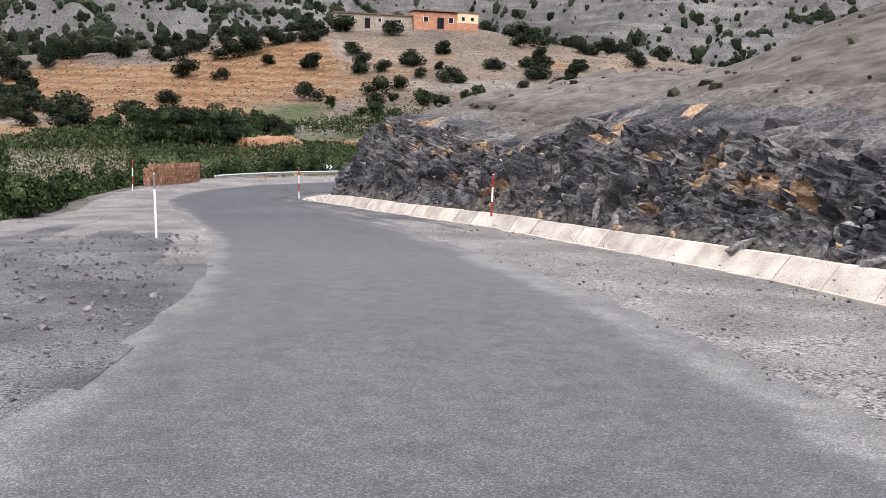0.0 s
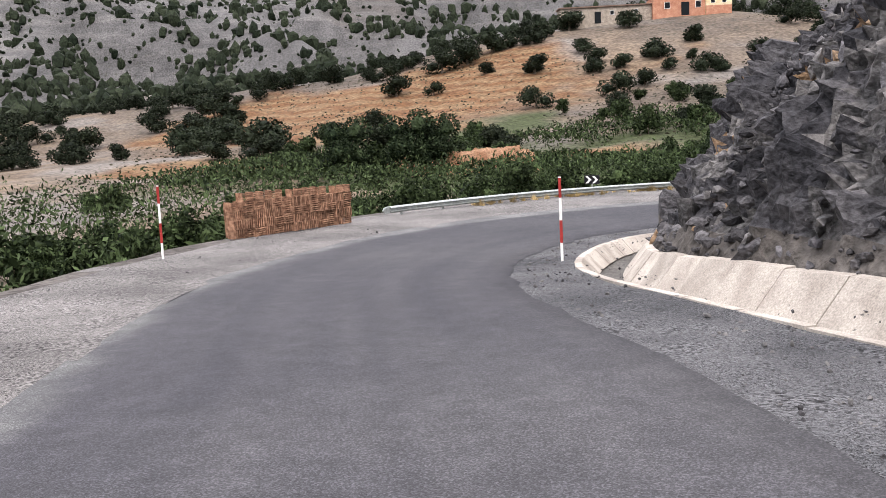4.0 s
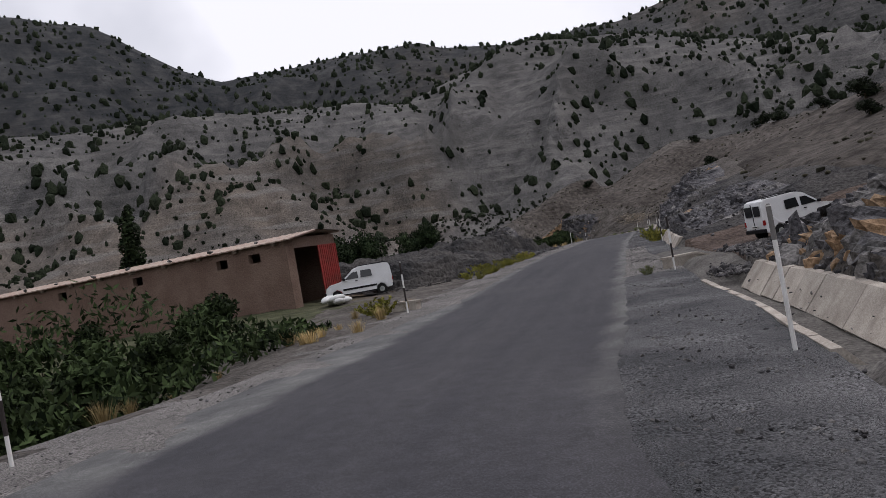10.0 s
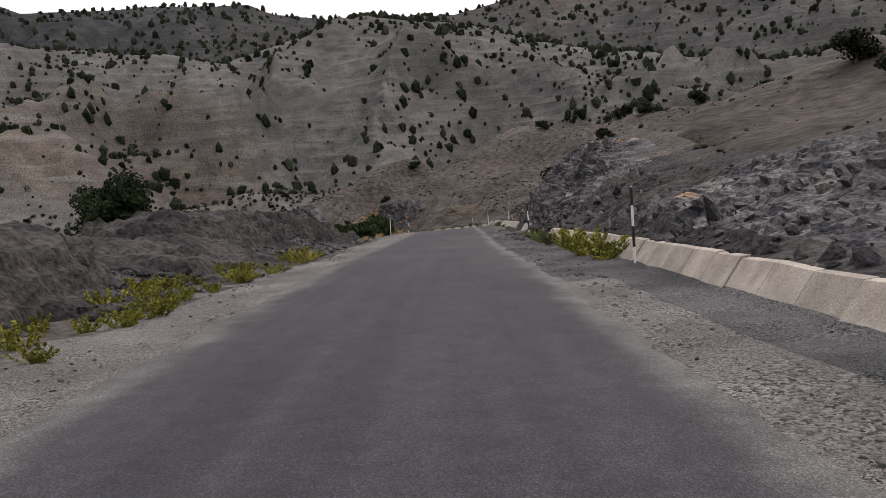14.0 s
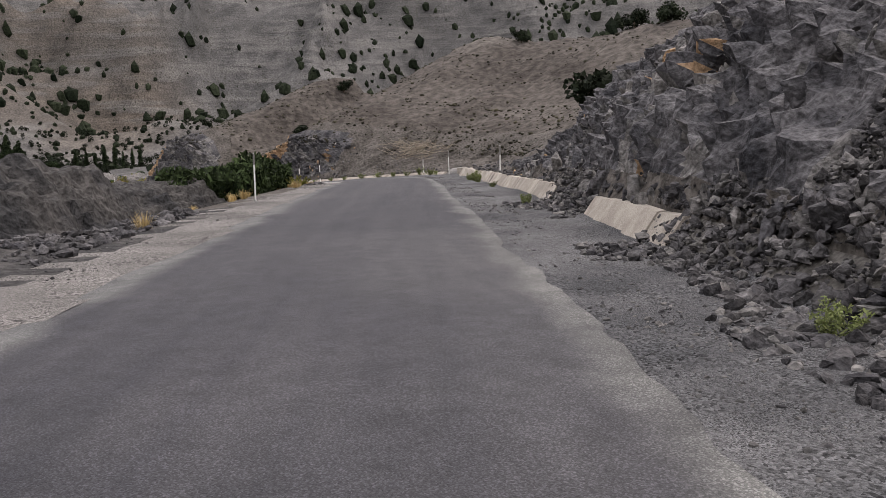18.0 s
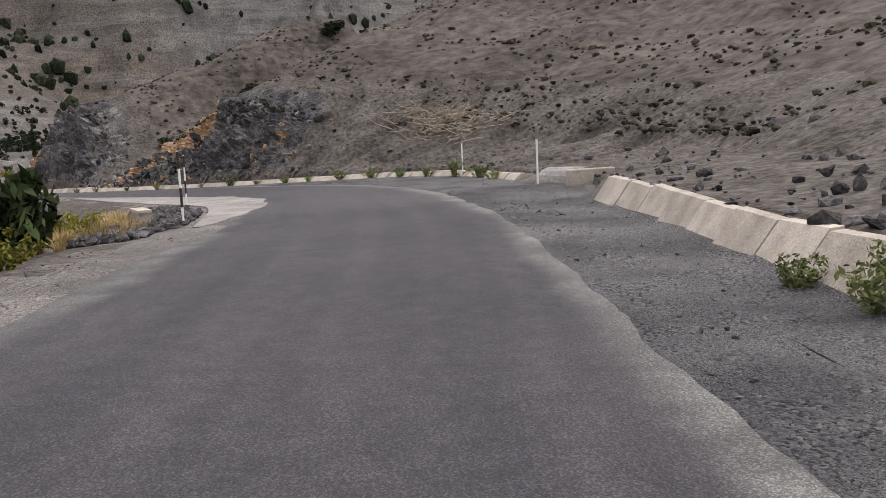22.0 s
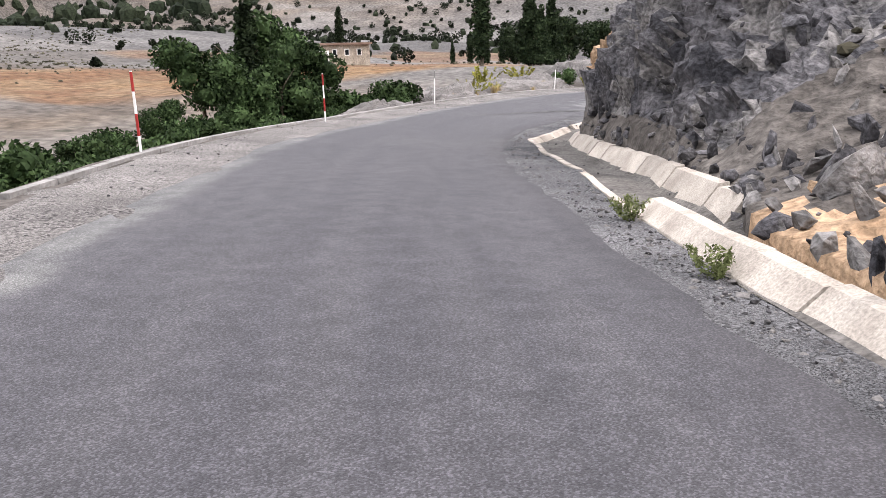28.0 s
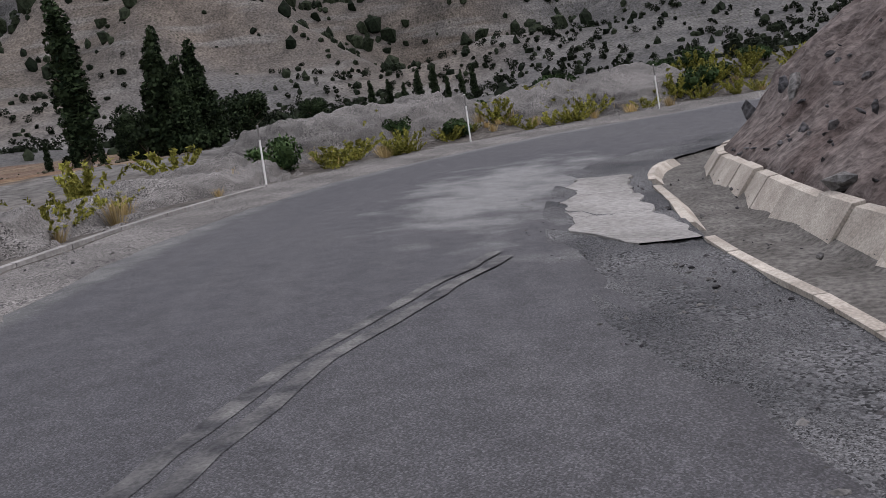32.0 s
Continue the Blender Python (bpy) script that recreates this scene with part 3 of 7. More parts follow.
def region(x, y):
    """The land far from the road: valley, the hill of the house, and the mountains round."""
    dx, dy = x - 20, y - 78
    r, az = np.hypot(dx, dy), np.degrees(np.arctan2(dy, dx))
    z = -8.5 + 0 * r
    z = z + 26 * np.exp(-(((x + 15) / 130) ** 2 + ((y - 320) / 85) ** 2)) + 9 * smooth(140, 300, y)
    z = z + 1.2 * fractal(x, y, 45, 4, 3) * smooth(20, 80, np.abs(dy)) + 2.5 * fractal(x, y, 90, 3, 17) * smooth(110, 220, r)
    ridge = 1 - 2 * np.abs(fractal(x + 40 * fractal(x, y, 160, 2, 41), y, 300, 5, 11, 0.52))
    foot = FOOT(az)
    near = np.tan(np.radians(NEARLINE(az))) * 1000 - 8
    crest = np.tan(np.radians(SKYLINE(az))) * 1950 - 11
    up = smooth(foot, 1000, r)
    lift = near * up * (1 + 0.5 * ridge * (1 - up) * smooth(foot + 10, foot + 150, r))
    lift = lift - 0.34 * near * smooth(1010, 1180, r) + (crest - 0.66 * near) * smooth(1150, 1950, r)
    lift = lift + 26 * (ridge - 0.6) * smooth(1150, 1400, r) * (1 - smooth(1700, 1940, r)) - 0.35 * crest * smooth(1950, 2800, r)
    spur = 1 - 2 * np.abs(fractal(x + 25 * fractal(x, y, 90, 2, 93), y, 150, 4, 91))
    return z + lift + 42 * (spur - 0.35) * smooth(foot + 60, foot + 210, r) * (1 - smooth(680, 900, r)) + 24 * (spur - 0.6) * smooth(1100, 1250, r) * (1 - smooth(1550, 1820, r))


def ground(x, y):
    """The height of the land, and how far it is right of the road."""
    u, v, zr = locate(x, y)
    level = zr - TILT(u) * (np.clip(v, -8, 6) - 1)
    wild = region(x, y)
    rough = fractal(x, y, 6, 4, 5)
    # hill side
    vb = DITCH(u) + VD(u)
    w = np.maximum(v - vb, 0)
    lean = np.clip(w / WIDE(u), 0, 1) ** 0.8
    cut = level + np.interp(u, [128, 139, 236, 242], [0.35, 0.58, 0.58, 0.35]) * np.minimum(1, 0.2 + CUT(u)) + CUT(u) * (0.6 * lean + 0.4 * smooth(0, 1, lean))
    past = np.maximum(w - WIDE(u) * 0.8, 0)
    brow = CREST(u)
    rise = 95 * (1 - np.exp(-np.minimum(past, brow) / 95))
    over = np.maximum(past - brow, 0)
    rise = rise + 4 * (1 - np.exp(-over / 6)) - 0.3 * over
    tall = SLOPE(u) * rise
    ledge = tall / 1.5 + 0.7 * fractal(x, y, 34, 3, 15)
    step = np.floor(ledge)
    tall = tall + 0.9 * (smooth(0.6, 0.95, ledge - step) - (ledge - step)) * smooth(135, 160, u) * smooth(5, 14, past) * smooth(-0.5, 0.4, fractal(x, y, 60, 2, 19))
    hill = cut + tall + 0.35 * rough * smooth(1, 8, past) + 1.6 * fractal(x, y, 26, 3, 8) * smooth(6, 30, past)
    hill = np.where(w > 0, hill, level)
    hill = np.maximum(hill, wild * smooth(60, 260, w) + hill * (1 - smooth(60, 260, w)))
    # valley side
    e = np.maximum(-v - VERGE(u), 0)
    low = level + DROP(u) * smooth(0, 5, e) + 0.3 * rough * smooth(2, 10, e)
    k = smooth(12, 75, e)
    low = low * (1 - k) + wild * k
    return np.where(v > 0, hill, low), u, v


def mesh_of(name, verts, faces, mat, smooth_shade=True, parent=None):
    me = bpy.data.meshes.new(name)
    verts, faces = np.asarray([tuple(p) for p in verts] if isinstance(verts, list) else verts, np.float32), np.asarray(faces, np.int32)
    me.vertices.add(len(verts))
    me.vertices.foreach_set("co", verts.ravel())
    me.loops.add(faces.size)
    me.loops.foreach_set("vertex_index", faces.ravel())
    me.polygons.add(len(faces))
    me.polygons.foreach_set("loop_start", np.arange(0, faces.size, faces.shape[1], dtype=np.int32))
    me.polygons.foreach_set("use_smooth", np.full(len(faces), smooth_shade))
    me.update(calc_edges=True)
    me.materials.append(mat)
    ob = new(name, me)
    ob.parent = parent
    return ob


def quads(nu, nv):
    a = np.arange((nu - 1) * nv).reshape(nu - 1, nv)[:, :-1].ravel()
    return np.stack([a, a + 1, a + nv + 1, a + nv], 1)


def axis(dense_from, dense_to, step, reach):
    mid = np.arange(dense_from, dense_to + step, step)
    grow = step * np.cumsum(1.032 ** np.arange(1, 300))
    grow = grow[grow < reach]
    return np.r_[dense_from - grow[::-1], mid, mid[-1] + grow]


# ---------------------------------------------------------------- ground sheet
rng = np.random.default_rng(7)


def place(u, v, h=0.0):
    """A point by the way along the road, across it to the right, and over its surface."""
    k = np.interp(u, ALONG, np.arange(len(ALONG)))
    x, y, z = [float(np.interp(k, np.arange(len(ALONG)), LINE[:, i])) for i in range(3)]
    rx, ry = [float(np.interp(k, np.arange(len(ALONG)), RIGHT[:, i])) for i in range(2)]
    return Vector((x + rx * v, y + ry * v, z - float(TILT(u)) * (min(max(v, -8), 6) - 1) + h))


def heading(u):
    """The angle of the road's way ahead, in degrees from +x."""
    k = np.interp(u, ALONG, np.arange(len(ALONG)))
    return math.degrees(math.atan2(*[float(np.interp(k, np.arange(len(ALONG)), AHEAD[:, i])) for i in (1, 0)]))


def height(x, y):
    """The height of the land at one place; far from the road it is read between the sheet's points."""
    i, j = int(np.clip(np.searchsorted(gx, x) - 1, 0, len(gx) - 2)), int(np.clip(np.searchsorted(gy, y) - 1, 0, len(gy) - 2))
    if abs(GV[i * len(gy) + j]) < 30:
        return float(ground(np.array([float(x)]), np.array([float(y)]))[0][0])
    fx, fy = (x - gx[i]) / (gx[i + 1] - gx[i]), (y - gy[j]) / (gy[j + 1] - gy[j])
    q = [float(GZ[(i + a) * len(gy) + j + b]) for a in (0, 1) for b in (0, 1)]
    return (q[0] * (1 - fy) + q[1] * fy) * (1 - fx) + (q[2] * (1 - fy) + q[3] * fy) * fx


ROCKY = table((-40, 1), (84, 1), (90, 0.35), (100, 0.5), (103, 1), (119, 1), (124, 0.8), (128, 0), (136, 0), (141, 0.5), (152, 0.5), (158, 0.25), (174, 0.3), (181, 1), (204, 1), (212, 0.5), (232, 0.45), (240, 0.12), (262, 0.05), (269, 0.15), (272, 1), (287, 1), (290, 0.15), (297, 0.15), (300, 1), (314, 1), (319, 0.12), (400, 0.12))
DUG = table((-40, 1), (86, 1), (90, 0), (101, 0), (103, 1), (118, 1), (121, 0.7), (124, 0), (136, 0.1), (235, 0.1), (240, 0.1), (288, 0.1), (294, 0.55), (352, 0.6), (400, 0.6))

gx, gy = axis(-60, 330, 1.5, 2600), axis(-30, 200, 1.5, 2600)
GX, GY = [a.ravel() for a in np.meshgrid(gx, gy, indexing="ij")]
GZ, GU, GV = ground(GX, GY)
inside = (GV > -VERGE(GU) - 3.5) & (GV < DITCH(GU) + VD(GU) + WIDE(GU) + 3.5) & (GU > -36) & (GU < 383)
GZ = np.where(inside, GZ - 0.5 - 0.7 * (np.abs(GV - 3) < 12) - 0.6 * CUT(GU) * smooth(-1, 1, GV - DITCH(GU) - VD(GU)) * smooth(2.5, 0, GV - DITCH(GU) - VD(GU) - WIDE(GU)), GZ)
sheet = mesh_of("ground", np.stack([GX, GY, GZ], 1), quads(len(gx), len(gy))[:, ::-1], SOIL)
tagged(sheet, "dry grey-brown mountain valley ground with terraces", "ground", kind="structure")


def field(x, y, cx, cy, rx, ry, turn=0.0):
    c, s_ = math.cos(turn), math.sin(turn)
    dx, dy = (x - cx) * c + (y - cy) * s_, -(x - cx) * s_ + (y - cy) * c
    return smooth(1.15, 0.8, np.hypot(dx / rx, dy / ry) + 0.4 * fractal(x, y, 24, 4, 21))


layer = sheet.data.color_attributes.new("zone", "FLOAT_COLOR", "POINT")
zone = np.zeros((len(GX), 4))
zone[:, 0] = np.clip(field(GX, GY, -85, 225, 60, 42, 0.2) + field(GX, GY, -32, 160, 26, 9, 0.1) + field(GX, GY, -70, 158, 22, 14) + 0.8 * field(GX, GY, 262, 158, 26, 20) + 0.8 * field(GX, GY, 300, 152, 34, 16) + 0.6 * field(GX, GY, 350, 190, 60, 22, -0.2) + 0.7 * field(GX, GY, 30, 252, 12, 9) + 0.5 * field(GX, GY, 95, 195, 30, 14), 0, 1)
zone[:, 1] = smooth(3, 9, GV) * smooth(240, 120, GV)
zone[:, 2] = np.clip(field(GX, GY, -10, 150, 60, 48) + field(GX, GY, -45, 195, 30, 14) + 0.8 * field(GX, GY, 15, 100, 45, 14), 0, 1) * (GV < -8) * (1 - zone[:, 0])
zone[:, 3] = np.clip(smooth(330, 230, np.hypot(GX + 15, GY - 200)) + 0.5 * smooth(0.2, 0.9, fractal(GX, GY, 210, 3, 23)), 0, 1)
layer.data.foreach_set("color", zone.ravel())
away, bearing = np.hypot(GX - 20, GY - 78), np.degrees(np.arctan2(GY - 78, GX - 20))
timber = smooth(1060, 1250, away) * np.interp(bearing, [-180, -60, -30, -12, -6, 14, 18, 30, 40, 60, 180], [0.4, 0.3, 0.35, 0.45, 0.85, 0.85, 1, 0.9, 0.35, 0.2, 0.3])
layer = sheet.data.color_attributes.new("woods", "FLOAT_COLOR", "POINT")
# green: dark soil; at u 112-200 it also carries the hill's shade in colour
layer.data.foreach_set("color", np.stack([timber, np.clip(0.75 * smooth(112, 128, GU) * smooth(200, 178, GU) * smooth(6, 10, GV) * smooth(60, 40, GV) + 0.75 * smooth(36, 26, GU + 4 * fractal(GX, GY, 9, 3, 61)) * smooth(-30, -20, GU) * smooth(6, 10, GV) * smooth(30, 20, GV), 0, 1), 0 * timber, np.ones(len(GX))], 1).ravel())


def ribbon(name, u0, u1, step, across, mat, label, category, uv=False):
    """A band along the road; across gives rows of (v, height over the road's own slope, or None for the land's)."""
    us = np.arange(u0, u1 + step * 0.5, step)
    rows = [across(u) for u in us]
    verts = [place(u, v, h or 0.0) for u, row in zip(us, rows) for v, h in row]
    flat = [(i, h) for i, (v, h) in enumerate(p for row in rows for p in row)]
    free = [i for i, h in flat if h is None]
    if free:
        z = ground(np.array([verts[i].x for i in free]), np.array([verts[i].y for i in free]))[0]
        for i, value in zip(free, z):
            verts[i].z = value
    ob = mesh_of(name, verts, quads(len(us), len(rows[0]))[:, ::-1], mat)
    if uv:
        lay = ob.data.uv_layers.new(name="UVMap")
        vs = [(v, u) for u, row in zip(us, rows) for v, h in row]
        for loop in ob.data.loops:
            lay.data[loop.index].uv = vs[loop.vertex_index]
    return tagged(ob, label, category, kind="structure")



def knot(i, seed):
    h = math.sin(i * 127.1 + seed * 311.7) * 43758.5453
    return (h - math.floor(h)) * 2 - 1


def wobble(u, seed, size=3.0):
    """A smooth random number that runs along the road, of two sizes."""
    out, amp = 0.0, 1.0
    for k in (1, 3):
        x = u / size * k
        i = math.floor(x)
        f = x - i
        f = f * f * (3 - 2 * f)
        out += amp * (knot(i, seed + k) * (1 - f) + knot(i + 1, seed + k) * f)
        amp *= 0.5
    return out


def road_row(u):
    left = -float(np.interp(u, [60, 70, 98, 104, 111, 118, 126], [3.4, 4.0, 4.3, 4.5, 5.0, 4.3, 3.5])) + 0.12 * wobble(u, 3)
    right = 3.35 + 0.07 * wobble(u, 5, 2.6) + 0.06 * wobble(u, 6, 0.7) + float(np.interp(u, [-40, 15, 30, 45, 320, 335, 345], [0.5, 0.5, 0.15, 0, 0, 1.2, 1.9]))
    return [(left, -0.05)] + [(v, 0.03 + 0.02 * (1 - (v / 3.4) ** 2)) for v in np.linspace(left + 0.03, right - 0.03, 9)] + [(right, -0.05)]


ribbon("road", -38, 383, 0.3, road_row, ASPHALT, "worn grey asphalt mountain road with dusty edges", "road", uv=True)


def left_row(u):
    w = VERGE(u)
    out = [(v, 0.03 * wobble(u + v, 9, 1.5) + 0.01) for v in np.linspace(-w + 0.6, -3.2, 8)]
    return [(-w - 6, None)] + [(-w - d, None) for d in (4.8, 3.6, 2.4, 1.2, 0.2)] + out


shoulder = ribbon("shoulder_left", -38, 383, 0.8, left_row, GRAVEL, "pale gravel shoulder on the valley side", "road shoulder")
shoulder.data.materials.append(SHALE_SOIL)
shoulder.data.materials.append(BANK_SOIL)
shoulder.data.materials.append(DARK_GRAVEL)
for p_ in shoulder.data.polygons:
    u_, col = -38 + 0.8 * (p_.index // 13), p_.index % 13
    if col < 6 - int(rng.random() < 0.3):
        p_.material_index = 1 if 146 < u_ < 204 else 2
    elif u_ + 5 * wobble(col * 1.7, 41, 1.0) < (22 if col == 12 else 31):
        p_.material_index = 3
mouth = ribbon("shoulder_right", -38, 383, 0.8, lambda u: [(v, (0.004 + 0.03 * float(smooth(3.5, 4.2, v))) * wobble(u + 2 * v, 12, 1.2) + 0.006 + 0.012 * float(smooth(3.4, 4, v))) for v in np.linspace(2.8 + float(np.interp(u, [320, 335, 345], [0, 1.2, 1.9])), DITCH(u) + 0.06, 11)], DARK_GRAVEL, "loose grey gravel shoulder beside the ditch", "road shoulder")

mouth.data.materials.append(GRAVEL)
for p_ in mouth.data.polygons:
    u_ = -38 + 0.8 * (p_.index // 10)
    if 124 < u_ < 147 or u_ + 6 * wobble(p_.index % 10 * 1.3, 43, 1.0) < 34:
        p_.material_index = 1


def ditch_row(u):
    d = float(DUG(u))
    e = 0.05 * wobble(u, 15, 1.5)
    foot = float(np.interp(u, [136, 139, 237, 242], [0, 1, 1, 0]))
    return [(DITCH(u) + a, -0.08 if a < 0.1 and u < 137 else (0.6 if a > 1.9 else 0.16) if foot > 0.5 and a > 1.4 else h * d + (1 - d) * (0.02 + float(np.interp(u, [134, 138, 240, 246], [0.3 * min(1, 0.2 + float(CUT(u))), 0.04, 0.04, 0.26])) * min(1, a / 0.6)) + e * s_) for a, h, s_ in ((0.02, -0.08, 0), (0.3, -0.34, 0.2), (0.6, -0.4, 0.6), (0.9, -0.41, 0.8), (1.2, -0.43, 0.5), (1.5, -0.15, 0.2), (1.95, 0.2, 0))]


ditch = ribbon("ditch_floor", -38, 383, 0.8, ditch_row, DIRT, "dirt-filled bottom of the roadside ditch", "ditch")
ditch.data.materials.append(DARK_GRAVEL)
for p_ in ditch.data.polygons:
    if 136 < -38 + 0.8 * (p_.index // 6) < 246 and p_.index % 6 < 5:
        p_.material_index = 1


# ---------------------------------------------------------------- cut banks on the hill side
def cells(a, b, size, seed):
    """The nearest jittered cell for arrays of places: its random number, and the offset from its middle."""
    x, y = a / size, b / size
    best, rnd, ox, oy = np.full(len(x), 9.0), np.zeros(len(x)), np.zeros(len(x)), np.zeros(len(x))
    for i in (-1, 0, 1):
        for j in (-1, 0, 1):
            ci, cj = np.floor(x) + i, np.floor(y) + j
            h = np.sin(ci * 127.1 + cj * 311.7 + seed * 13.7) * 43758.5453
            h2 = np.sin(ci * 269.5 + cj * 183.3 + seed * 7.1) * 43758.5453
            px, py = ci + (h - np.floor(h)), cj + (h2 - np.floor(h2))
            d = np.hypot(x - px, y - py)
            r = np.sin(ci * 97.3 + cj * 41.7 + seed * 3.3) * 43758.5453
            near = d < best
            best = np.where(near, d, best)
            rnd, ox, oy = np.where(near, r - np.floor(r), rnd), np.where(near, x - px, ox), np.where(near, y - py, oy)
    return rnd, ox, oy


def bank(name, u0, u1, label):
    """A stretch of the cutting: fractured rock where it is rocky, rilled earth elsewhere."""
    us = np.linspace(u0, u1 + 0.12, int((u1 - u0) / 0.16) + 1)
    fr = np.r_[-0.01, np.linspace(0, 1.0, 31), np.array([1.08, 1.18, 1.32, 1.5, 1.8, 2.3])]
    nv = len(fr)
    U = np.repeat(us, nv)
    F = np.tile(fr, len(us))
    wide, cut = WIDE(U), CUT(U)
    W = np.where(F <= 1, F * wide, wide + (F - 1) / 1.3 * 5.5)
    V = DITCH(U) + VD(U) + W
    k = np.interp(U, ALONG, np.arange(len(ALONG)))
    lx, ly = [np.interp(k, np.arange(len(ALONG)), LINE[:, i]) for i in range(2)]
    rx, ry = [np.interp(k, np.arange(len(ALONG)), RIGHT[:, i]) for i in range(2)]
    x, y = lx + rx * V, ly + ry * V
    z = ground(x, y)[0]
    arc = np.where(F <= 1, np.hypot(F * wide, F * cut), np.hypot(wide, cut) + (W - wide))
    rock = ROCKY(U) * smooth(1.6, 1.02, F) * smooth(0.0, 0.25, F) * smooth(0.3, 1.6, cut)
    su = U + 0.7 * arc
    r1, ox1, oy1 = cells(su, arc * 1.2 - 0.4 * U, 1.15, 1)
    r2, ox2, oy2 = cells(su * 1.1, arc - 0.5 * U, 0.48, 2)
    r4, ox4, oy4 = cells(su * 1.3 + 5, arc * 1.2 - 0.6 * U, 0.27, 4)
    r3, ox3, oy3 = cells(su * 0.9 + 3, arc * 1.3 - 0.3 * U, 2.9, 3)
    push = rock * (0.9 * (r3 - 0.5) + 0.5 * oy3 * (r3 - 0.3) + 0.75 * (r1 - 0.5) + 0.8 * ox1 * (r1 - 0.35) + 0.5 * oy1 * (0.7 - r1) + 0.42 * (r2 - 0.5) + 0.35 * ox2 * (r2 - 0.2) + 0.2 * (r4 - 0.5) + 0.18 * ox4)
    rill = (1 - rock) * smooth(0, 0.3, F) * smooth(1.9, 1.0, F) * smooth(0.2, 1.2, cut) * np.interp(U, [240, 250, 272, 280], [0.22, 0.55, 0.55, 0.22]) * np.abs(fractal(U * 2.2 + arc * 1.1, arc * 0.35, 2.0, 3, 31))
    push = push - rill + 0.35 * fractal(U, arc, 4.5, 3, 35) * smooth(0.05, 0.4, F) * smooth(2.1, 1.3, F) * smooth(0.3, 1.5, cut)
    x, y, z = x - rx * push * 0.8, y - ry * push * 0.8, z + push * 0.45
    z = np.where(F > 2.2, z - 0.35, z)
    faces = np.array(quads(len(us), nv))[:, ::-1]
    verts = np.stack([x, y, z], 1)
    ob = mesh_of(name, verts, faces, SHALE, smooth_shade=False)
    for m in (GREY_ROCK, TAN_ROCK, BANK_SOIL, RED_SOIL, SHADED_TRACK_SOIL, SHALE_SOIL):
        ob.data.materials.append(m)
    first = faces[:, 3]
    tan = np.interp(U[first], [-40, 18, 22, 34, 40, 58, 66, 102, 105, 114, 118, 182, 196, 280, 283, 290, 294, 400], [0.04, 0.06, 0.16, 0.18, 0.1, 0.2, 0.06, 0.1, 0.45, 0.45, 0.0, 0.03, 0.07, 0.03, 0.12, 0.12, 0.01, 0.02]) * np.interp(F[first], [0, 0.35, 0.7, 1.2], [0.5, 1.0, 1.5, 0.6])
    mid = np.interp(U[first], [-40, 50, 70, 180, 200, 270, 292, 300], [0.4, 0.45, 0.35, 0.4, 0.4, 0.4, 0.5, 0.6])
    r1f = np.where(r2[first] < 0.75, r1[first], r2[first])
    mats = np.where(r1f < tan, 2, np.where(r1f < tan + mid, 1, 0))
    # u 121-176 takes darker soil, with the slope's shade put into its colour
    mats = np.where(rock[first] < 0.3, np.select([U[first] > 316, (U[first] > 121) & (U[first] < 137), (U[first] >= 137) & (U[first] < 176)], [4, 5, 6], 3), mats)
    lip = np.interp(U[first], [277, 281, 286, 289], [0.72, 0.6, 0.3, -0.2])
    crest = (U[first] > 277.5) & (U[first] < 292) & (F[first] > lip) & (F[first] < 1.35) & (r1[first] < 0.85)
    brow = (U[first] > 312.2) & (U[first] < 315) & (F[first] > 0.25)
    mats = np.where(crest | (brow & (r1[first] < 0.9)), 2, mats)
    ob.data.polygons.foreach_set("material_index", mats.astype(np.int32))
    flat = np.where(rock[first] < 0.3, True, False)
    ob.data.polygons.foreach_set("use_smooth", flat)
    return tagged(ob, label, "rock bank", kind="structure")


BANKS = [
    bank("bank_1", -38, 88, "fractured dark shale cutting with tan slabs"),
    bank("bank_2", 88, 136, "bouldery orange and grey bank by the dirt track"),
    bank("bank_3", 136, 210, "dark broken rock outcrop over the ditch"),
    bank("bank_4", 210, 268, "rilled grey earth slope above the bend"),
    bank("bank_5", 268, 318, "steep shale cliff with an orange layer"),
    bank("bank_6", 318, 383, "reddish earth slope above the concrete ditch"),
]


def mound(name, cx, cy, rx, ry, turn, tall, mat, label, seed):
    """A low eroded heap with a flat top and gullied flanks, laid on the land."""
    a, b = [q.ravel() for q in np.meshgrid(np.linspace(-1.15, 1.15, 130), np.linspace(-1.15, 1.15, 130), indexing="ij")]
    c, s_ = math.cos(turn), math.sin(turn)
    x, y = cx + a * rx * c - b * ry * s_, cy + a * rx * s_ + b * ry * c
    d = np.hypot(a, b) + 0.14 * fractal(x, y, 4.0, 4, seed)
    gully = np.abs(fractal(x, y, 1.6, 3, seed + 5))
    h = tall * smooth(1.0, 0.62, d) - 0.28 * tall * gully * smooth(1.05, 0.9, d) * smooth(0.45, 0.7, d) + 0.12 * fractal(x, y, 1.5, 3, seed + 9)
    bed = h / 0.5 + 0.6 * fractal(x, y, 3.5, 3, seed + 3)
    h = h + 0.42 * (smooth(0.5, 0.9, bed - np.floor(bed)) - (bed - np.floor(bed))) * smooth(1.05, 0.85, d) + 0.16 * fractal(x, y, 0.7, 3, seed + 4)
    z = ground(x, y)[0] + np.where(d > 1.05, -0.5, h)
    return tagged(mesh_of(name, np.stack([x, y, z], 1), quads(130, 130)[:, ::-1], mat, smooth_shade=mat is not SHALE_SOIL), label, "earth mound", kind="structure")


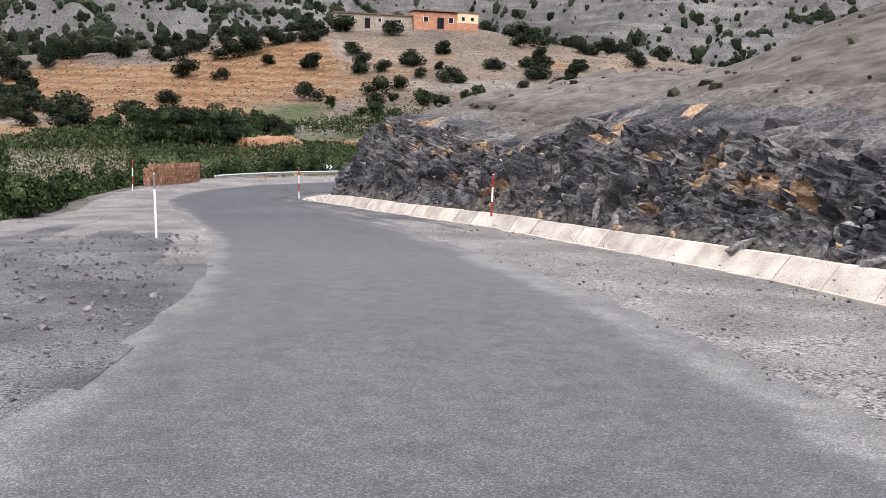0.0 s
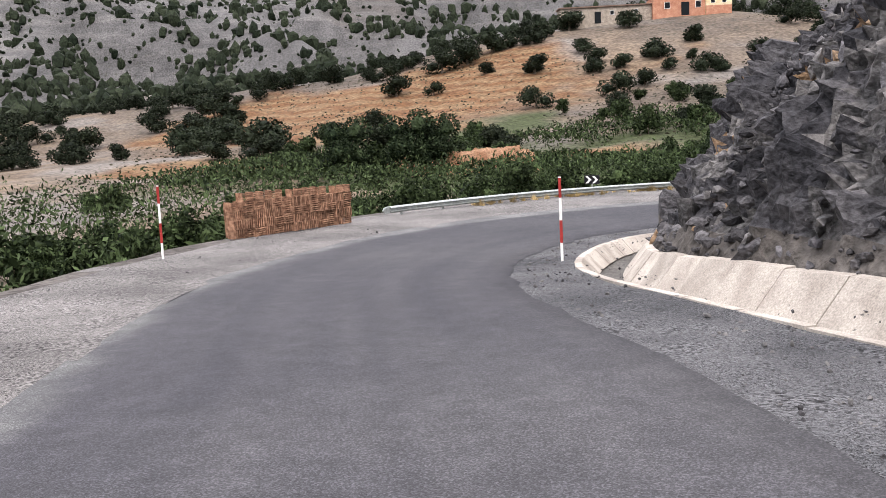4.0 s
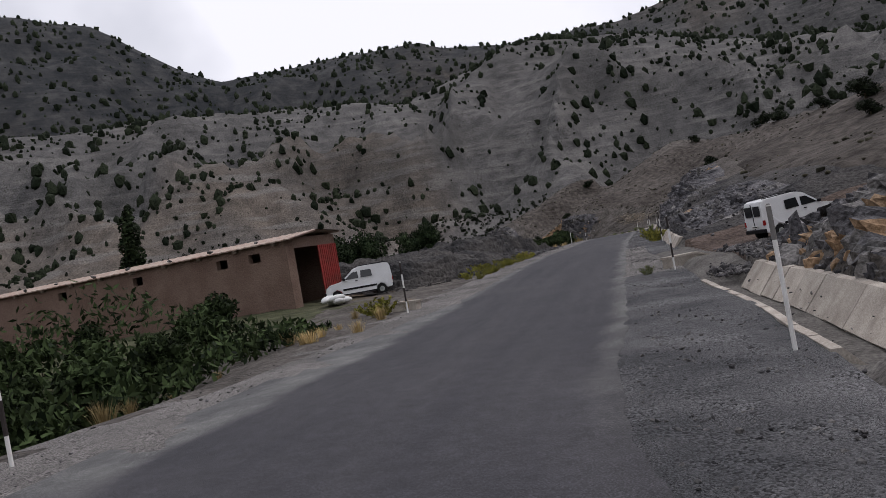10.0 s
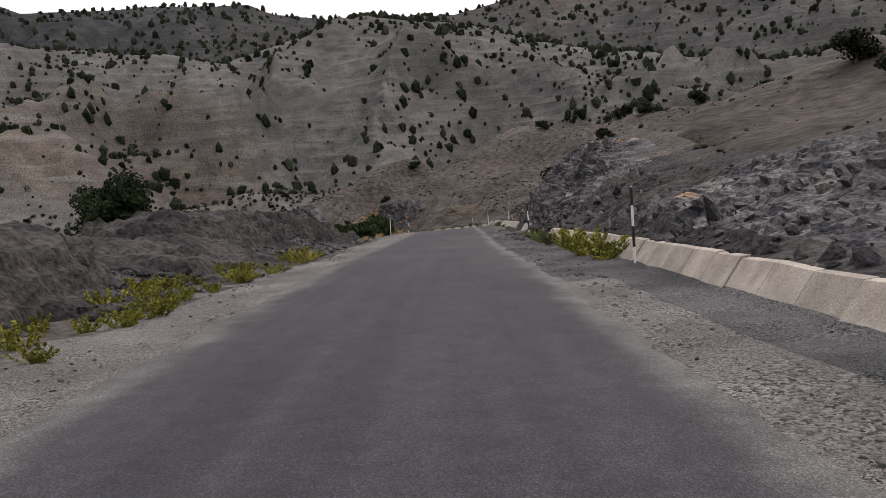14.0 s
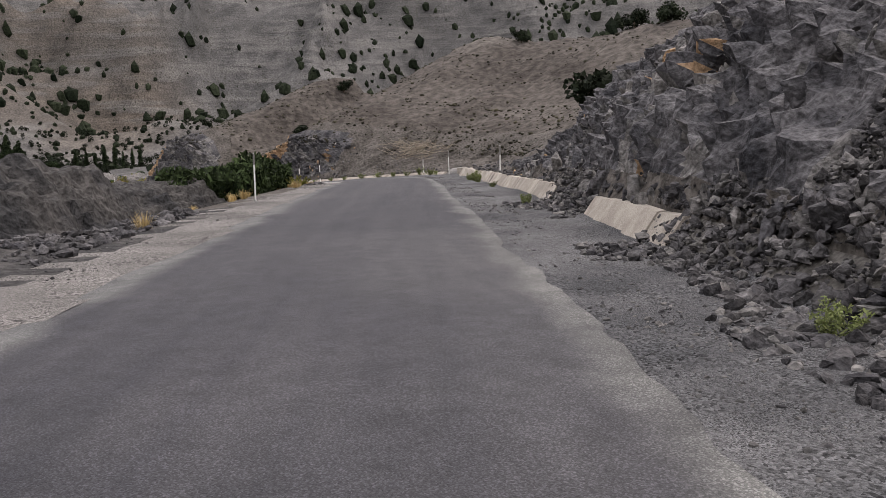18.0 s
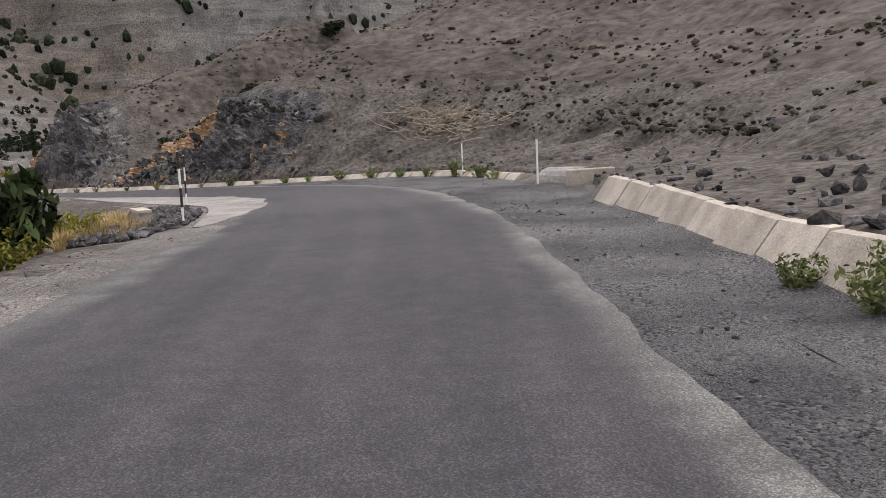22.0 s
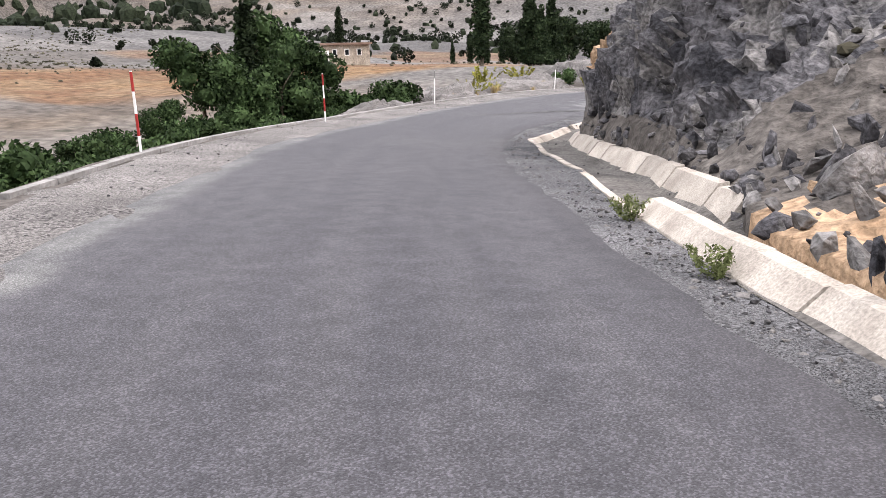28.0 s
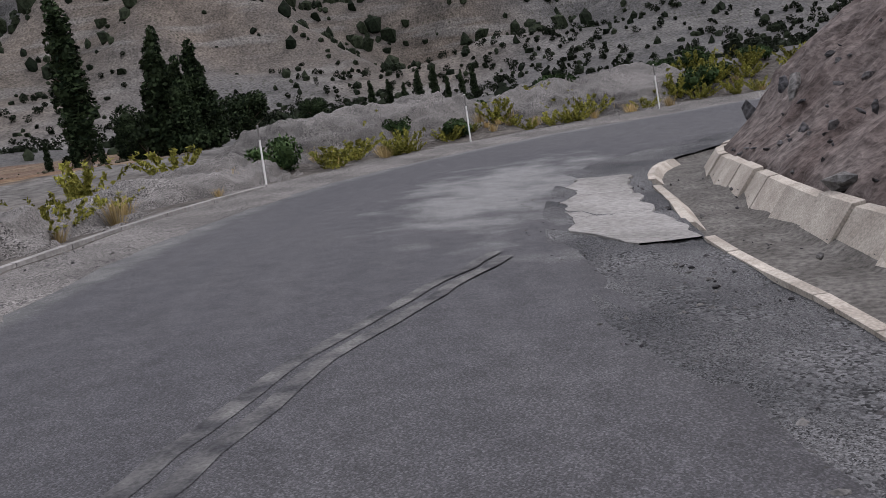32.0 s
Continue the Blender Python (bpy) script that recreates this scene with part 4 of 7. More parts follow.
mound("shale_mound", 66.0, 88.0, 8.0, 4.5, 1.15, 1.3, SHALE_SOIL, "dark eroded shale mound beside the gravel yard", 81)
mound("shale_mound_far", 78, 82.5, 9.5, 4.5, 0.1, 0.5, SHALE_SOIL, "dark stony mound along the valley-side verge", 83)
for name, u_, v_, long_, wide_m, tall_m, seed_ in (("shale_mound_ledge", 199, -13.2, 15, 5.2, 2.3, 91), ("shale_mound_low", 147, -11.2, 7.5, 4.2, 1.5, 92), ("shale_mound_flat", 172, -12.5, 13, 5, 1.5, 93), ("shale_mound_end", 221, -13.5, 8, 4.5, 1.6, 94)):
    p_ = place(u_, v_)
    mound(name, p_.x, p_.y, long_, wide_m, radians(heading(u_)), tall_m, SHALE_SOIL, "dark eroded earth mound on the valley side of the road", seed_)
mound("orange_bank", -28, 133.5, 8.0, 4.0, 0.5, 2.6, EARTH, "bare orange earth bank at the edge of the crop", 85)
mound("orange_bank_far", -38, 139, 6.0, 3.5, 0.2, 2.4, EARTH, "bare orange earth bank below the field", 87)

for k_, (u_, v_, w_, h_) in enumerate(((343.5, -9.5, 4.5, 0.9), (350, -9, 4.0, 0.7), (357, -12, 6.0, 1.3), (364, -10, 5.0, 0.9), (331, -9.5, 5.0, 0.5))):
    p_ = place(u_, v_)
    mound("verge_mound", p_.x, p_.y, w_ * 1.4, w_ * 0.7, radians(heading(u_)), h_, GRAVEL, "low pale hummock of earth on the valley-side verge", 101 + k_)


# ---------------------------------------------------------------- small makers
def part(name, bm, mat, parent=None, label="", smooth_shade=False):
    me = bpy.data.meshes.new(name)
    bm.to_mesh(me)
    bm.free()
    me.materials.append(mat)
    if smooth_shade:
        me.polygons.foreach_set("use_smooth", [True] * len(me.polygons))
    ob = new(name, me)
    ob.parent = parent
    return tagged(ob, label)


def root(name, label, category, group="", m=None):
    ob = new(name)
    ob.empty_display_size = 0.2
    if m is not None:
        ob.matrix_basis = m
    return tagged(ob, label, category, group)


def box(bm, x0, x1, y0, y1, z0, z1, bevel=0.0):
    made = bmesh.ops.create_cube(bm, size=1.0, matrix=Matrix.LocRotScale(((x0 + x1) / 2, (y0 + y1) / 2, (z0 + z1) / 2), None, (x1 - x0, y1 - y0, z1 - z0)))
    if bevel:
        edges = {e for v in made["verts"] for e in v.link_edges}
        bmesh.ops.bevel(bm, geom=list(edges), offset=bevel, segments=1, affect="EDGES")
    return bm


def box_bm(*args, bevel=0.0):
    return box(bmesh.new(), *args, bevel=bevel)


def tube(bm, a, b, r0, r1=None, sides=8):
    a, b = Vector(a), Vector(b)
    turn = (b - a).to_track_quat("Z", "Y").to_matrix().to_4x4()
    bmesh.ops.create_cone(bm, cap_ends=True, segments=sides, radius1=r0, radius2=r0 if r1 is None else r1, depth=(b - a).length, matrix=Matrix.Translation((a + b) / 2) @ turn)
    return bm


def tube_bm(*args, **kw):
    return tube(bmesh.new(), *args, **kw)


def extrude_profile(points, y0, y1):
    """A solid from an outline in x and z, drawn out along y."""
    bm = bmesh.new()
    a = [bm.verts.new((x, y0, z)) for x, z in points]
    b = [bm.verts.new((x, y1, z)) for x, z in points]
    bm.faces.new(a[::-1]), bm.faces.new(b)
    n = len(points)
    for i in range(n):
        bm.faces.new((a[i], a[(i + 1) % n], b[(i + 1) % n], b[i]))
    bmesh.ops.recalc_face_normals(bm, faces=bm.faces)
    return bm


def turned(m, deg):
    return m @ Matrix.Rotation(radians(deg), 4, "Z")


def upright(u, v, h=0.0, extra=0.0):
    """A pose on the road's plan whose x axis points along the road."""
    return Matrix.Translation(place(u, v, h)) @ Matrix.Rotation(radians(heading(u) + extra), 4, "Z")


def cards(name, points, size, mat, stretch=1.6, droop=0.0, seed=1, core=()):
    """A crown: many small leaves at the points, and low dark lumps inside."""
    r = np.random.default_rng(seed)
    p = np.asarray(points, float)
    n = len(p)
    a = r.normal(size=(n, 3))
    a[:, 2] -= droop
    a /= np.linalg.norm(a, axis=1)[:, None]
    b = np.cross(a, r.normal(size=(n, 3)))
    b /= np.linalg.norm(b, axis=1)[:, None] + 1e-9
    s_ = size * r.uniform(0.6, 1.35, (n, 1))
    q = np.stack([p - a * s_ * stretch / 2, p + b * s_ / 2, p + a * s_ * stretch / 2, p - b * s_ / 2], 1).reshape(-1, 3)
    verts, faces = q.tolist(), np.arange(4 * n).reshape(-1, 4).tolist()
    for c, rad in core:
        bm = bmesh.new()
        bmesh.ops.create_icosphere(bm, subdivisions=1, radius=1.0)
        base = len(verts)
        for vert in bm.verts:
            k = 0.85 + 0.3 * r.random()
            verts.append([c[i] + vert.co[i] * rad[i] * k for i in range(3)])
        faces += [[base + vert.index for vert in f.verts] for f in bm.faces]
        bm.free()
    me = bpy.data.meshes.new(name)
    me.from_pydata(verts, [], faces)
    me.materials.append(mat)
    return me


def cloud_points(r, lumps, n):
    """Places on and in the lumps: (middle, radii)."""
    w = np.array([lump[1][0] * lump[1][2] for lump in lumps])
    pick = r.choice(len(lumps), n, p=w / w.sum())
    d = r.normal(size=(n, 3))
    d /= np.linalg.norm(d, axis=1)[:, None]
    d *= r.uniform(0.55, 1.08, (n, 1)) ** 0.6
    c, rad = np.array([lump[0] for lump in lumps]), np.array([lump[1] for lump in lumps])
    return c[pick] + d * rad[pick]


def limbs(trunk_height, spread, radius, r, count=5):
    bm = tube_bm((0, 0, -0.3), (0.03, 0.02, trunk_height), radius, radius * 0.6, sides=7)
    for k in range(count):
        a = r.uniform(0, 6.28)
        z = trunk_height * r.uniform(0.45, 0.95)
        tube(bm, (0.02, 0.02, z), (math.cos(a) * spread, math.sin(a) * spread, z + spread * r.uniform(0.5, 1.1)), radius * 0.4, radius * 0.12, sides=5)
    return bm


def plant_kind(name, seed, lumps, n, leaf, mat, trunk, spread, radius, label, category, group, stretch=1.6):
    """One tree or bush with trunk and crown, at the origin, to be copied."""
    r = np.random.default_rng(seed)
    ob = root(name, label, category, group)
    part("trunk", limbs(trunk, spread, radius, r), BARK, ob)
    core = [(c, [q * 0.62 for q in rad]) for c, rad in lumps]
    me = cards("crown", cloud_points(r, lumps, n), leaf, mat, stretch=stretch, seed=seed, core=core)
    crown = new("crown", me)
    crown.parent = ob
    return ob


def lumpy(r, n, spread, zlow, zhigh, size):
    out = []
    for k in range(n):
        a, d = r.uniform(0, 6.28), spread * math.sqrt(r.random())
        s_ = size * r.uniform(0.7, 1.25)
        out.append(((d * math.cos(a), d * math.sin(a), r.uniform(zlow, zhigh)), (s_, s_, s_ * r.uniform(0.7, 1.0))))
    return out


def put(kind, x, y, size, turn, sink=0.05, wide=1.0):
    """A copy of a plant on the land."""
    m = Matrix.LocRotScale((x, y, height(x, y) - sink), Euler((0, 0, turn)), (size * wide, size * wide, size))
    return copy_thing(kind, m)


def drop_kind(kind):
    for o in (*kind.children_recursive, kind):
        bpy.data.objects.remove(o)


# ---------------------------------------------------------------- snow poles
def snow_pole(bands, label, tall=2.1):
    ob = root("snow_pole", label, "snow pole", "snow poles along the road")
    part("shaft", tube_bm((0, 0, -0.25), (0, 0, tall), 0.034, sides=10), WHITE_PAINT, ob)
    part("cap", tube_bm((0, 0, tall), (0, 0, tall + 0.02), 0.036, 0.02, sides=10), GREY_PAINT, ob)
    for z0, z1, mat in bands:
        part("band", tube_bm((0, 0, z0), (0, 0, z1), 0.037, sides=10), mat, ob)
    return ob


pole_red = snow_pole([(1.6, 2.08, RED_PAINT), (0.5, 1.05, RED_PAINT)], "red and white banded metal snow pole at the road edge")
pole_grey = snow_pole([(1.6, 2.08, GREY_PAINT)], "white metal snow pole with a faded grey top")
pole_dark = snow_pole([(1.6, 2.08, DARK_PAINT), (0.5, 1.05, DARK_PAINT)], "weathered snow pole with dark and white bands")
POLES = [(pole_grey, 28.3, -5.0), (pole_red, 29.7, 7.0), (pole_red, 58.6, -6.9), (pole_red, 58.15, 4.3), (pole_grey, 81.8, 4.55), (pole_dark, 102.3, -5.9), (pole_grey, 103.6, 5.75), (pole_dark, 123.8, -5.3), (pole_dark, 124.4, 5.2), (pole_dark, 151, 5.75), (pole_dark, 178.4, 5.5), (pole_grey, 208.6, -5.15), (pole_grey, 217.5, 6.5), (pole_dark, 242, -4.65), (pole_dark, 255.6, -4.4), (pole_grey, 255.2, 8.75), (pole_grey, 244.8, 6.75), (pole_red, 318.3, -5.3), (pole_red, 303.3, -5.95), (pole_grey, 334.5, -5.4)]
for kind, u, v in POLES:
    copy_thing(kind, Matrix.Translation(place(u, v, -0.02)) @ pose(0, 0, 0, rng.uniform(-1.2, 1.2), rng.uniform(-1.2, 1.2), rng.uniform(0, 360)))
for x, y in ((254.1, 108.4), (263.2, 102.4), (267.2, 94.0)):
    copy_thing(pole_grey, Matrix.Translation((x, y, height(x, y) - 0.05)) @ pose(0, 0, 0, rng.uniform(-2, 2), rng.uniform(-2, 2), 0))
for kind in (pole_red, pole_grey, pole_dark):
    drop_kind(kind)

# ---------------------------------------------------------------- guard rail
rail = root("guard_rail", "galvanised steel guard rail on short posts above the orchard", "guard rail")


def rail_side(u):
    return float(np.interp(u, [69.9, 75.9, 82.9, 90.0, 93.5], [-7.9, -8.6, -9.1, -9.0, -8.8]))


WAVE = [(-0.02, 0.0), (0.05, 0.03), (0.085, 0.075), (-0.02, 0.125), (-0.02, 0.185), (0.085, 0.235), (0.05, 0.28), (-0.02, 0.31)]
for n_, u in enumerate(np.arange(69.9, 93.0, 4.0)):
    bm = bmesh.new()
    rows = []
    for t in np.linspace(0, 1, 6):
        w = min(u + 4.05 * t, 93.5)
        o, s_ = place(w, rail_side(w), 0.13), math.radians(heading(w) + 90)
        rows.append([bm.verts.new(o + Vector((-math.cos(s_), -math.sin(s_), 0)) * (a + dep) + Vector((0, 0, b))) for dep in (0.0,) for a, b in WAVE] + [bm.verts.new(o + Vector((-math.cos(s_), -math.sin(s_), 0)) * (a - 0.012) + Vector((0, 0, b))) for a, b in WAVE[::-1]])
    for r0, r1 in zip(rows[:-1], rows[1:]):
        for i in range(len(r0)):
            j = (i + 1) % len(r0)
            bm.faces.new((r0[i], r0[j], r1[j], r1[i]))
    bm.faces.new(rows[0][::-1]), bm.faces.new(rows[-1])
    bmesh.ops.recalc_face_normals(bm, faces=bm.faces)
    part("beam", bm, STEEL, rail)
for u in np.arange(70.5, 93.5, 2.0):
    ob = part("rail_post", box_bm(-0.05, 0.05, -0.03, 0.03, -0.6, 0.41), STEEL, rail)
    ob.matrix_basis = upright(u, rail_side(u) - 0.08)
for u, s_ in ((69.9, -1), (93.5, 1)):
    ob = part("rail_end", extrude_profile([(0, 0), (0.32 * s_, 0.03), (0.42 * s_, 0.15), (0.32 * s_, 0.28), (0, 0.31)], -0.03, 0.05), STEEL, rail, "flared steel end piece")
    ob.matrix_basis = upright(u, rail_side(u), 0.13)


# ---------------------------------------------------------------- chevron signs
def chevron_sign(m):
    ob = root("chevron_sign", "black and white chevron bend sign on a steel post", "road sign", "chevron signs on the bend", m)
    part("post", box_bm(-0.03, 0.03, 0.02, 0.06, -0.4, 1.05), STEEL, ob)
    part("panel", box_bm(-0.36, 0.36, -0.012, 0.015, 0.72, 1.14, bevel=0.006), BLACK, ob)
    for x in (-0.3, 0.02):
        part("chevron", extrude_profile([(x, 0.76), (x + 0.12, 0.76), (x + 0.28, 0.93), (x + 0.12, 1.1), (x, 1.1), (x + 0.16, 0.93)], -0.022, -0.014), WHITE_PAINT, ob)
    return ob


for u_, v_, back in ((80.2, -9.6, 16), (96.5, -7.2, 13)):
    o_, to = place(u_, v_, -0.3), place(u_ - back, 0)
    chevron_sign(Matrix.Translation(o_) @ Matrix.Scale(1.15, 4) @ Matrix.Rotation(math.atan2(to.y - o_.y, to.x - o_.x) + math.pi / 2, 4, "Z"))

# ---------------------------------------------------------------- stack of fruit crates
def crate():
    ob = root("fruit_crate", "slatted wooden fruit crate in the roadside stack", "crate", "stack of fruit crates")
    for x in (-0.235, 0.235):
        part("end_board", box_bm(x - 0.012, x + 0.012, -0.16, 0.16, 0.0, 0.31), WOOD, ob)
    for k in range(4):
        part("slat", box_bm(-0.25, 0.25, -0.172, -0.16, 0.012 + 0.078 * k, 0.058 + 0.078 * k), WOOD, ob)
    for k in range(3):
        part("bottom_slat", box_bm(-0.25, 0.25, -0.155 + 0.105 * k, -0.065 + 0.105 * k, -0.006, 0.006), WOOD, ob)
    return ob


def crate_floor():
    ob = root("fruit_crate", "wooden fruit crate lying on its side in the stack", "crate", "stack of fruit crates")
    for x in (-0.235, 0.235):
        part("end_board", box_bm(x - 0.012, x + 0.012, -0.16, 0.16, 0.0, 0.31), WOOD, ob)
    for k in range(5):
        part("slat", box_bm(-0.235 + 0.1 * k, -0.175 + 0.1 * k, -0.174, -0.16, 0.0, 0.31), WOOD, ob)
    part("side_board", box_bm(-0.25, 0.25, -0.16, 0.16, 0.3, 0.312), WOOD, ob)
    return ob


crate_a, crate_b = crate(), crate_floor()
a0, a1 = place(63.0, -8.1), place(69.5, -7.75)
run = (a1 - a0).normalized()
turn_c = math.degrees(math.atan2(run.y, run.x))
for i in range(13):
    for j in range(5 if i % 5 else 4):
        base = a0 + run * (0.25 + 0.5 * i)
        spot = base + Vector((0, 0, 0.315 * j)) + Vector((run.y, -run.x, 0)) * rng.uniform(-0.05, 0.05)
        copy_thing(crate_b if rng.random() < 0.45 else crate_a, Matrix.Translation(spot) @ pose(0, 0, 0, 0, rng.uniform(-1, 1), turn_c + rng.uniform(-4, 4)))
for i in range(12):
    spot = a0 + run * (0.5 + 0.5 * i) + Vector((-run.y, run.x, 0)) * 0.37
    for j in range(4):
        copy_thing(crate_a, Matrix.Translation(spot + Vector((0, 0, 0.315 * j))) @ pose(0, 0, 0, 0, 0, turn_c + rng.uniform(-3, 3)))
drop_kind(crate_a), drop_kind(crate_b)


# ---------------------------------------------------------------- vans
def wheel(parent, x, y):
    ob = part("wheel", tube_bm((x, y - 0.09, 0.3), (x, y + 0.09, 0.3), 0.3, sides=20), RUBBER, parent, "black rubber tyre")
    s_ = 1 if y > 0 else -1
    part("rim", tube_bm((x, y + s_ * 0.08, 0.3), (x, y + s_ * 0.1, 0.3), 0.17, 0.14, sides=14), STEEL, ob)


def van(m, label):
    """A small high-roofed panel van: x to its front."""
    ob = root("panel_van", label, "van", "parked white vans", m)
    side = [(-2.02, 0.38), (-2.05, 0.9), (-2.0, 1.5), (-1.93, 1.78), (-1.7, 1.84), (-0.2, 1.86), (0.12, 1.78), (0.3, 1.7), (0.95, 1.18), (1.05, 1.1), (1.75, 0.98), (1.98, 0.8), (2.05, 0.55), (2.02, 0.33), (1.72, 0.3), (1.62, 0.55), (1.36, 0.68), (1.1, 0.55), (1.0, 0.28), (-0.98, 0.28), (-1.08, 0.55), (-1.32, 0.68), (-1.56, 0.55), (-1.66, 0.33)]
    bm = extrude_profile(side, -0.81, 0.81)
    for v in bm.verts:  # the cabin leans in towards the roof
        if v.co.z > 0.95:
            v.co.y *= 1 - 0.13 * (v.co.z - 0.95) / 0.9
        if abs(v.co.x) > 1.9:
            v.co.y *= 0.95
    bmesh.ops.bevel(bm, geom=[e for e in bm.edges if e.calc_face_angle(0) > 0.6], offset=0.03, segments=2, affect="EDGES")
    part("body", bm, VAN_WHITE, ob)
    for s_ in (-1, 1):
        def y_at(z):
            return s_ * (0.81 * (1 - 0.13 * max(0, z - 0.95) / 0.9) + 0.006)
        for name, pts in (("side_window", [(-0.85, 1.18), (-0.82, 1.6), (-0.2, 1.6), (-0.15, 1.18)]), ("door_window", [(-0.02, 1.18), (0.0, 1.58), (0.3, 1.56), (0.82, 1.18)])):
            bm = bmesh.new()
            f = bm.faces.new([bm.verts.new((x, y_at(z), z)) for x, z in (pts if s_ < 0 else pts[::-1])])
            ex = bmesh.ops.extrude_face_region(bm, geom=[f])
            for v in ex["geom"]:
                if isinstance(v, bmesh.types.BMVert):
                    v.co.y += s_ * 0.008
            bmesh.ops.recalc_face_normals(bm, faces=bm.faces)
            part(name, bm, GLASS, ob, "dark window glass")
        part("side_moulding", box_bm(-1.05, 1.0, s_ * 0.815 - 0.015, s_ * 0.815 + 0.015, 0.55, 0.66), BLACK, ob, "black plastic side moulding")
        part("sill", box_bm(-1.0, 1.0, s_ * 0.8 - 0.015, s_ * 0.8 + 0.015, 0.27, 0.34), BLACK, ob)
        part("door_handle", box_bm(0.05, 0.2, s_ * 0.815 - 0.02, s_ * 0.815 + 0.02, 1.02, 1.06), BLACK, ob)
        part("mirror", box_bm(0.78, 0.95, s_ * 0.85 - 0.08, s_ * 0.85 + 0.06, 1.15, 1.3, bevel=0.03), BLACK, ob)
        part("tail_lamp", box_bm(-2.06, -1.98, s_ * 0.72 - 0.06, s_ * 0.72 + 0.04, 0.72, 0.95), RED_LAMP, ob, "red tail lamp")
        part("head_lamp", box_bm(1.93, 2.02, s_ * 0.58 - 0.12, s_ * 0.58 + 0.1, 0.68, 0.82), STEEL, ob)
        part("rear_window", box_bm(-2.065, -2.015, s_ * 0.33 - 0.24, s_ * 0.33 + 0.22, 1.15, 1.62), GLASS, ob, "dark rear window")
        for x in (-1.32, 1.36):
            wheel(ob, x, s_ * 0.74)
    part("windscreen", extrude_profile([(0.34, 1.68), (0.36, 1.7), (0.98, 1.2), (0.96, 1.18)], -0.62, 0.62), GLASS, ob, "dark windscreen")
    part("rear_door_seam", box_bm(-2.07, -2.03, -0.012, 0.012, 0.5, 1.72), BLACK, ob)
    part("rear_bumper", box_bm(-2.12, -1.95, -0.76, 0.76, 0.38, 0.56, bevel=0.03), BLACK, ob)
    part("front_bumper", box_bm(1.9, 2.12, -0.76, 0.76, 0.36, 0.58, bevel=0.03), BLACK, ob)
    part("number_plate", box_bm(-2.08, -2.05, -0.25, 0.25, 0.62, 0.73), WHITE_PAINT, ob, "plain pale number plate")
    part("plate_bar", box_bm(-2.086, -2.078, -0.18, 0.18, 0.655, 0.695), BLACK, ob)
    for y in (-0.6, 0.6):
        part("roof_rail", box_bm(-1.8, 0.0, y - 0.02, y + 0.02, 1.87, 1.91), BLACK, ob)
    return ob


def seated(x, y, turn, tip=0.0):
    return Matrix.Translation((x, y, height(x, y))) @ pose(0, 0, 0, 0, tip, turn)


van(seated(55.0, 87.7, 104), "white panel van parked on gravel beside the long barn")
van(Matrix.Translation((44.6, 64.9, height(44.6, 64.9) + 0.02)) @ pose(0, 0, 0, 0, -4, -72), "white panel van parked on the dirt track up the slope")


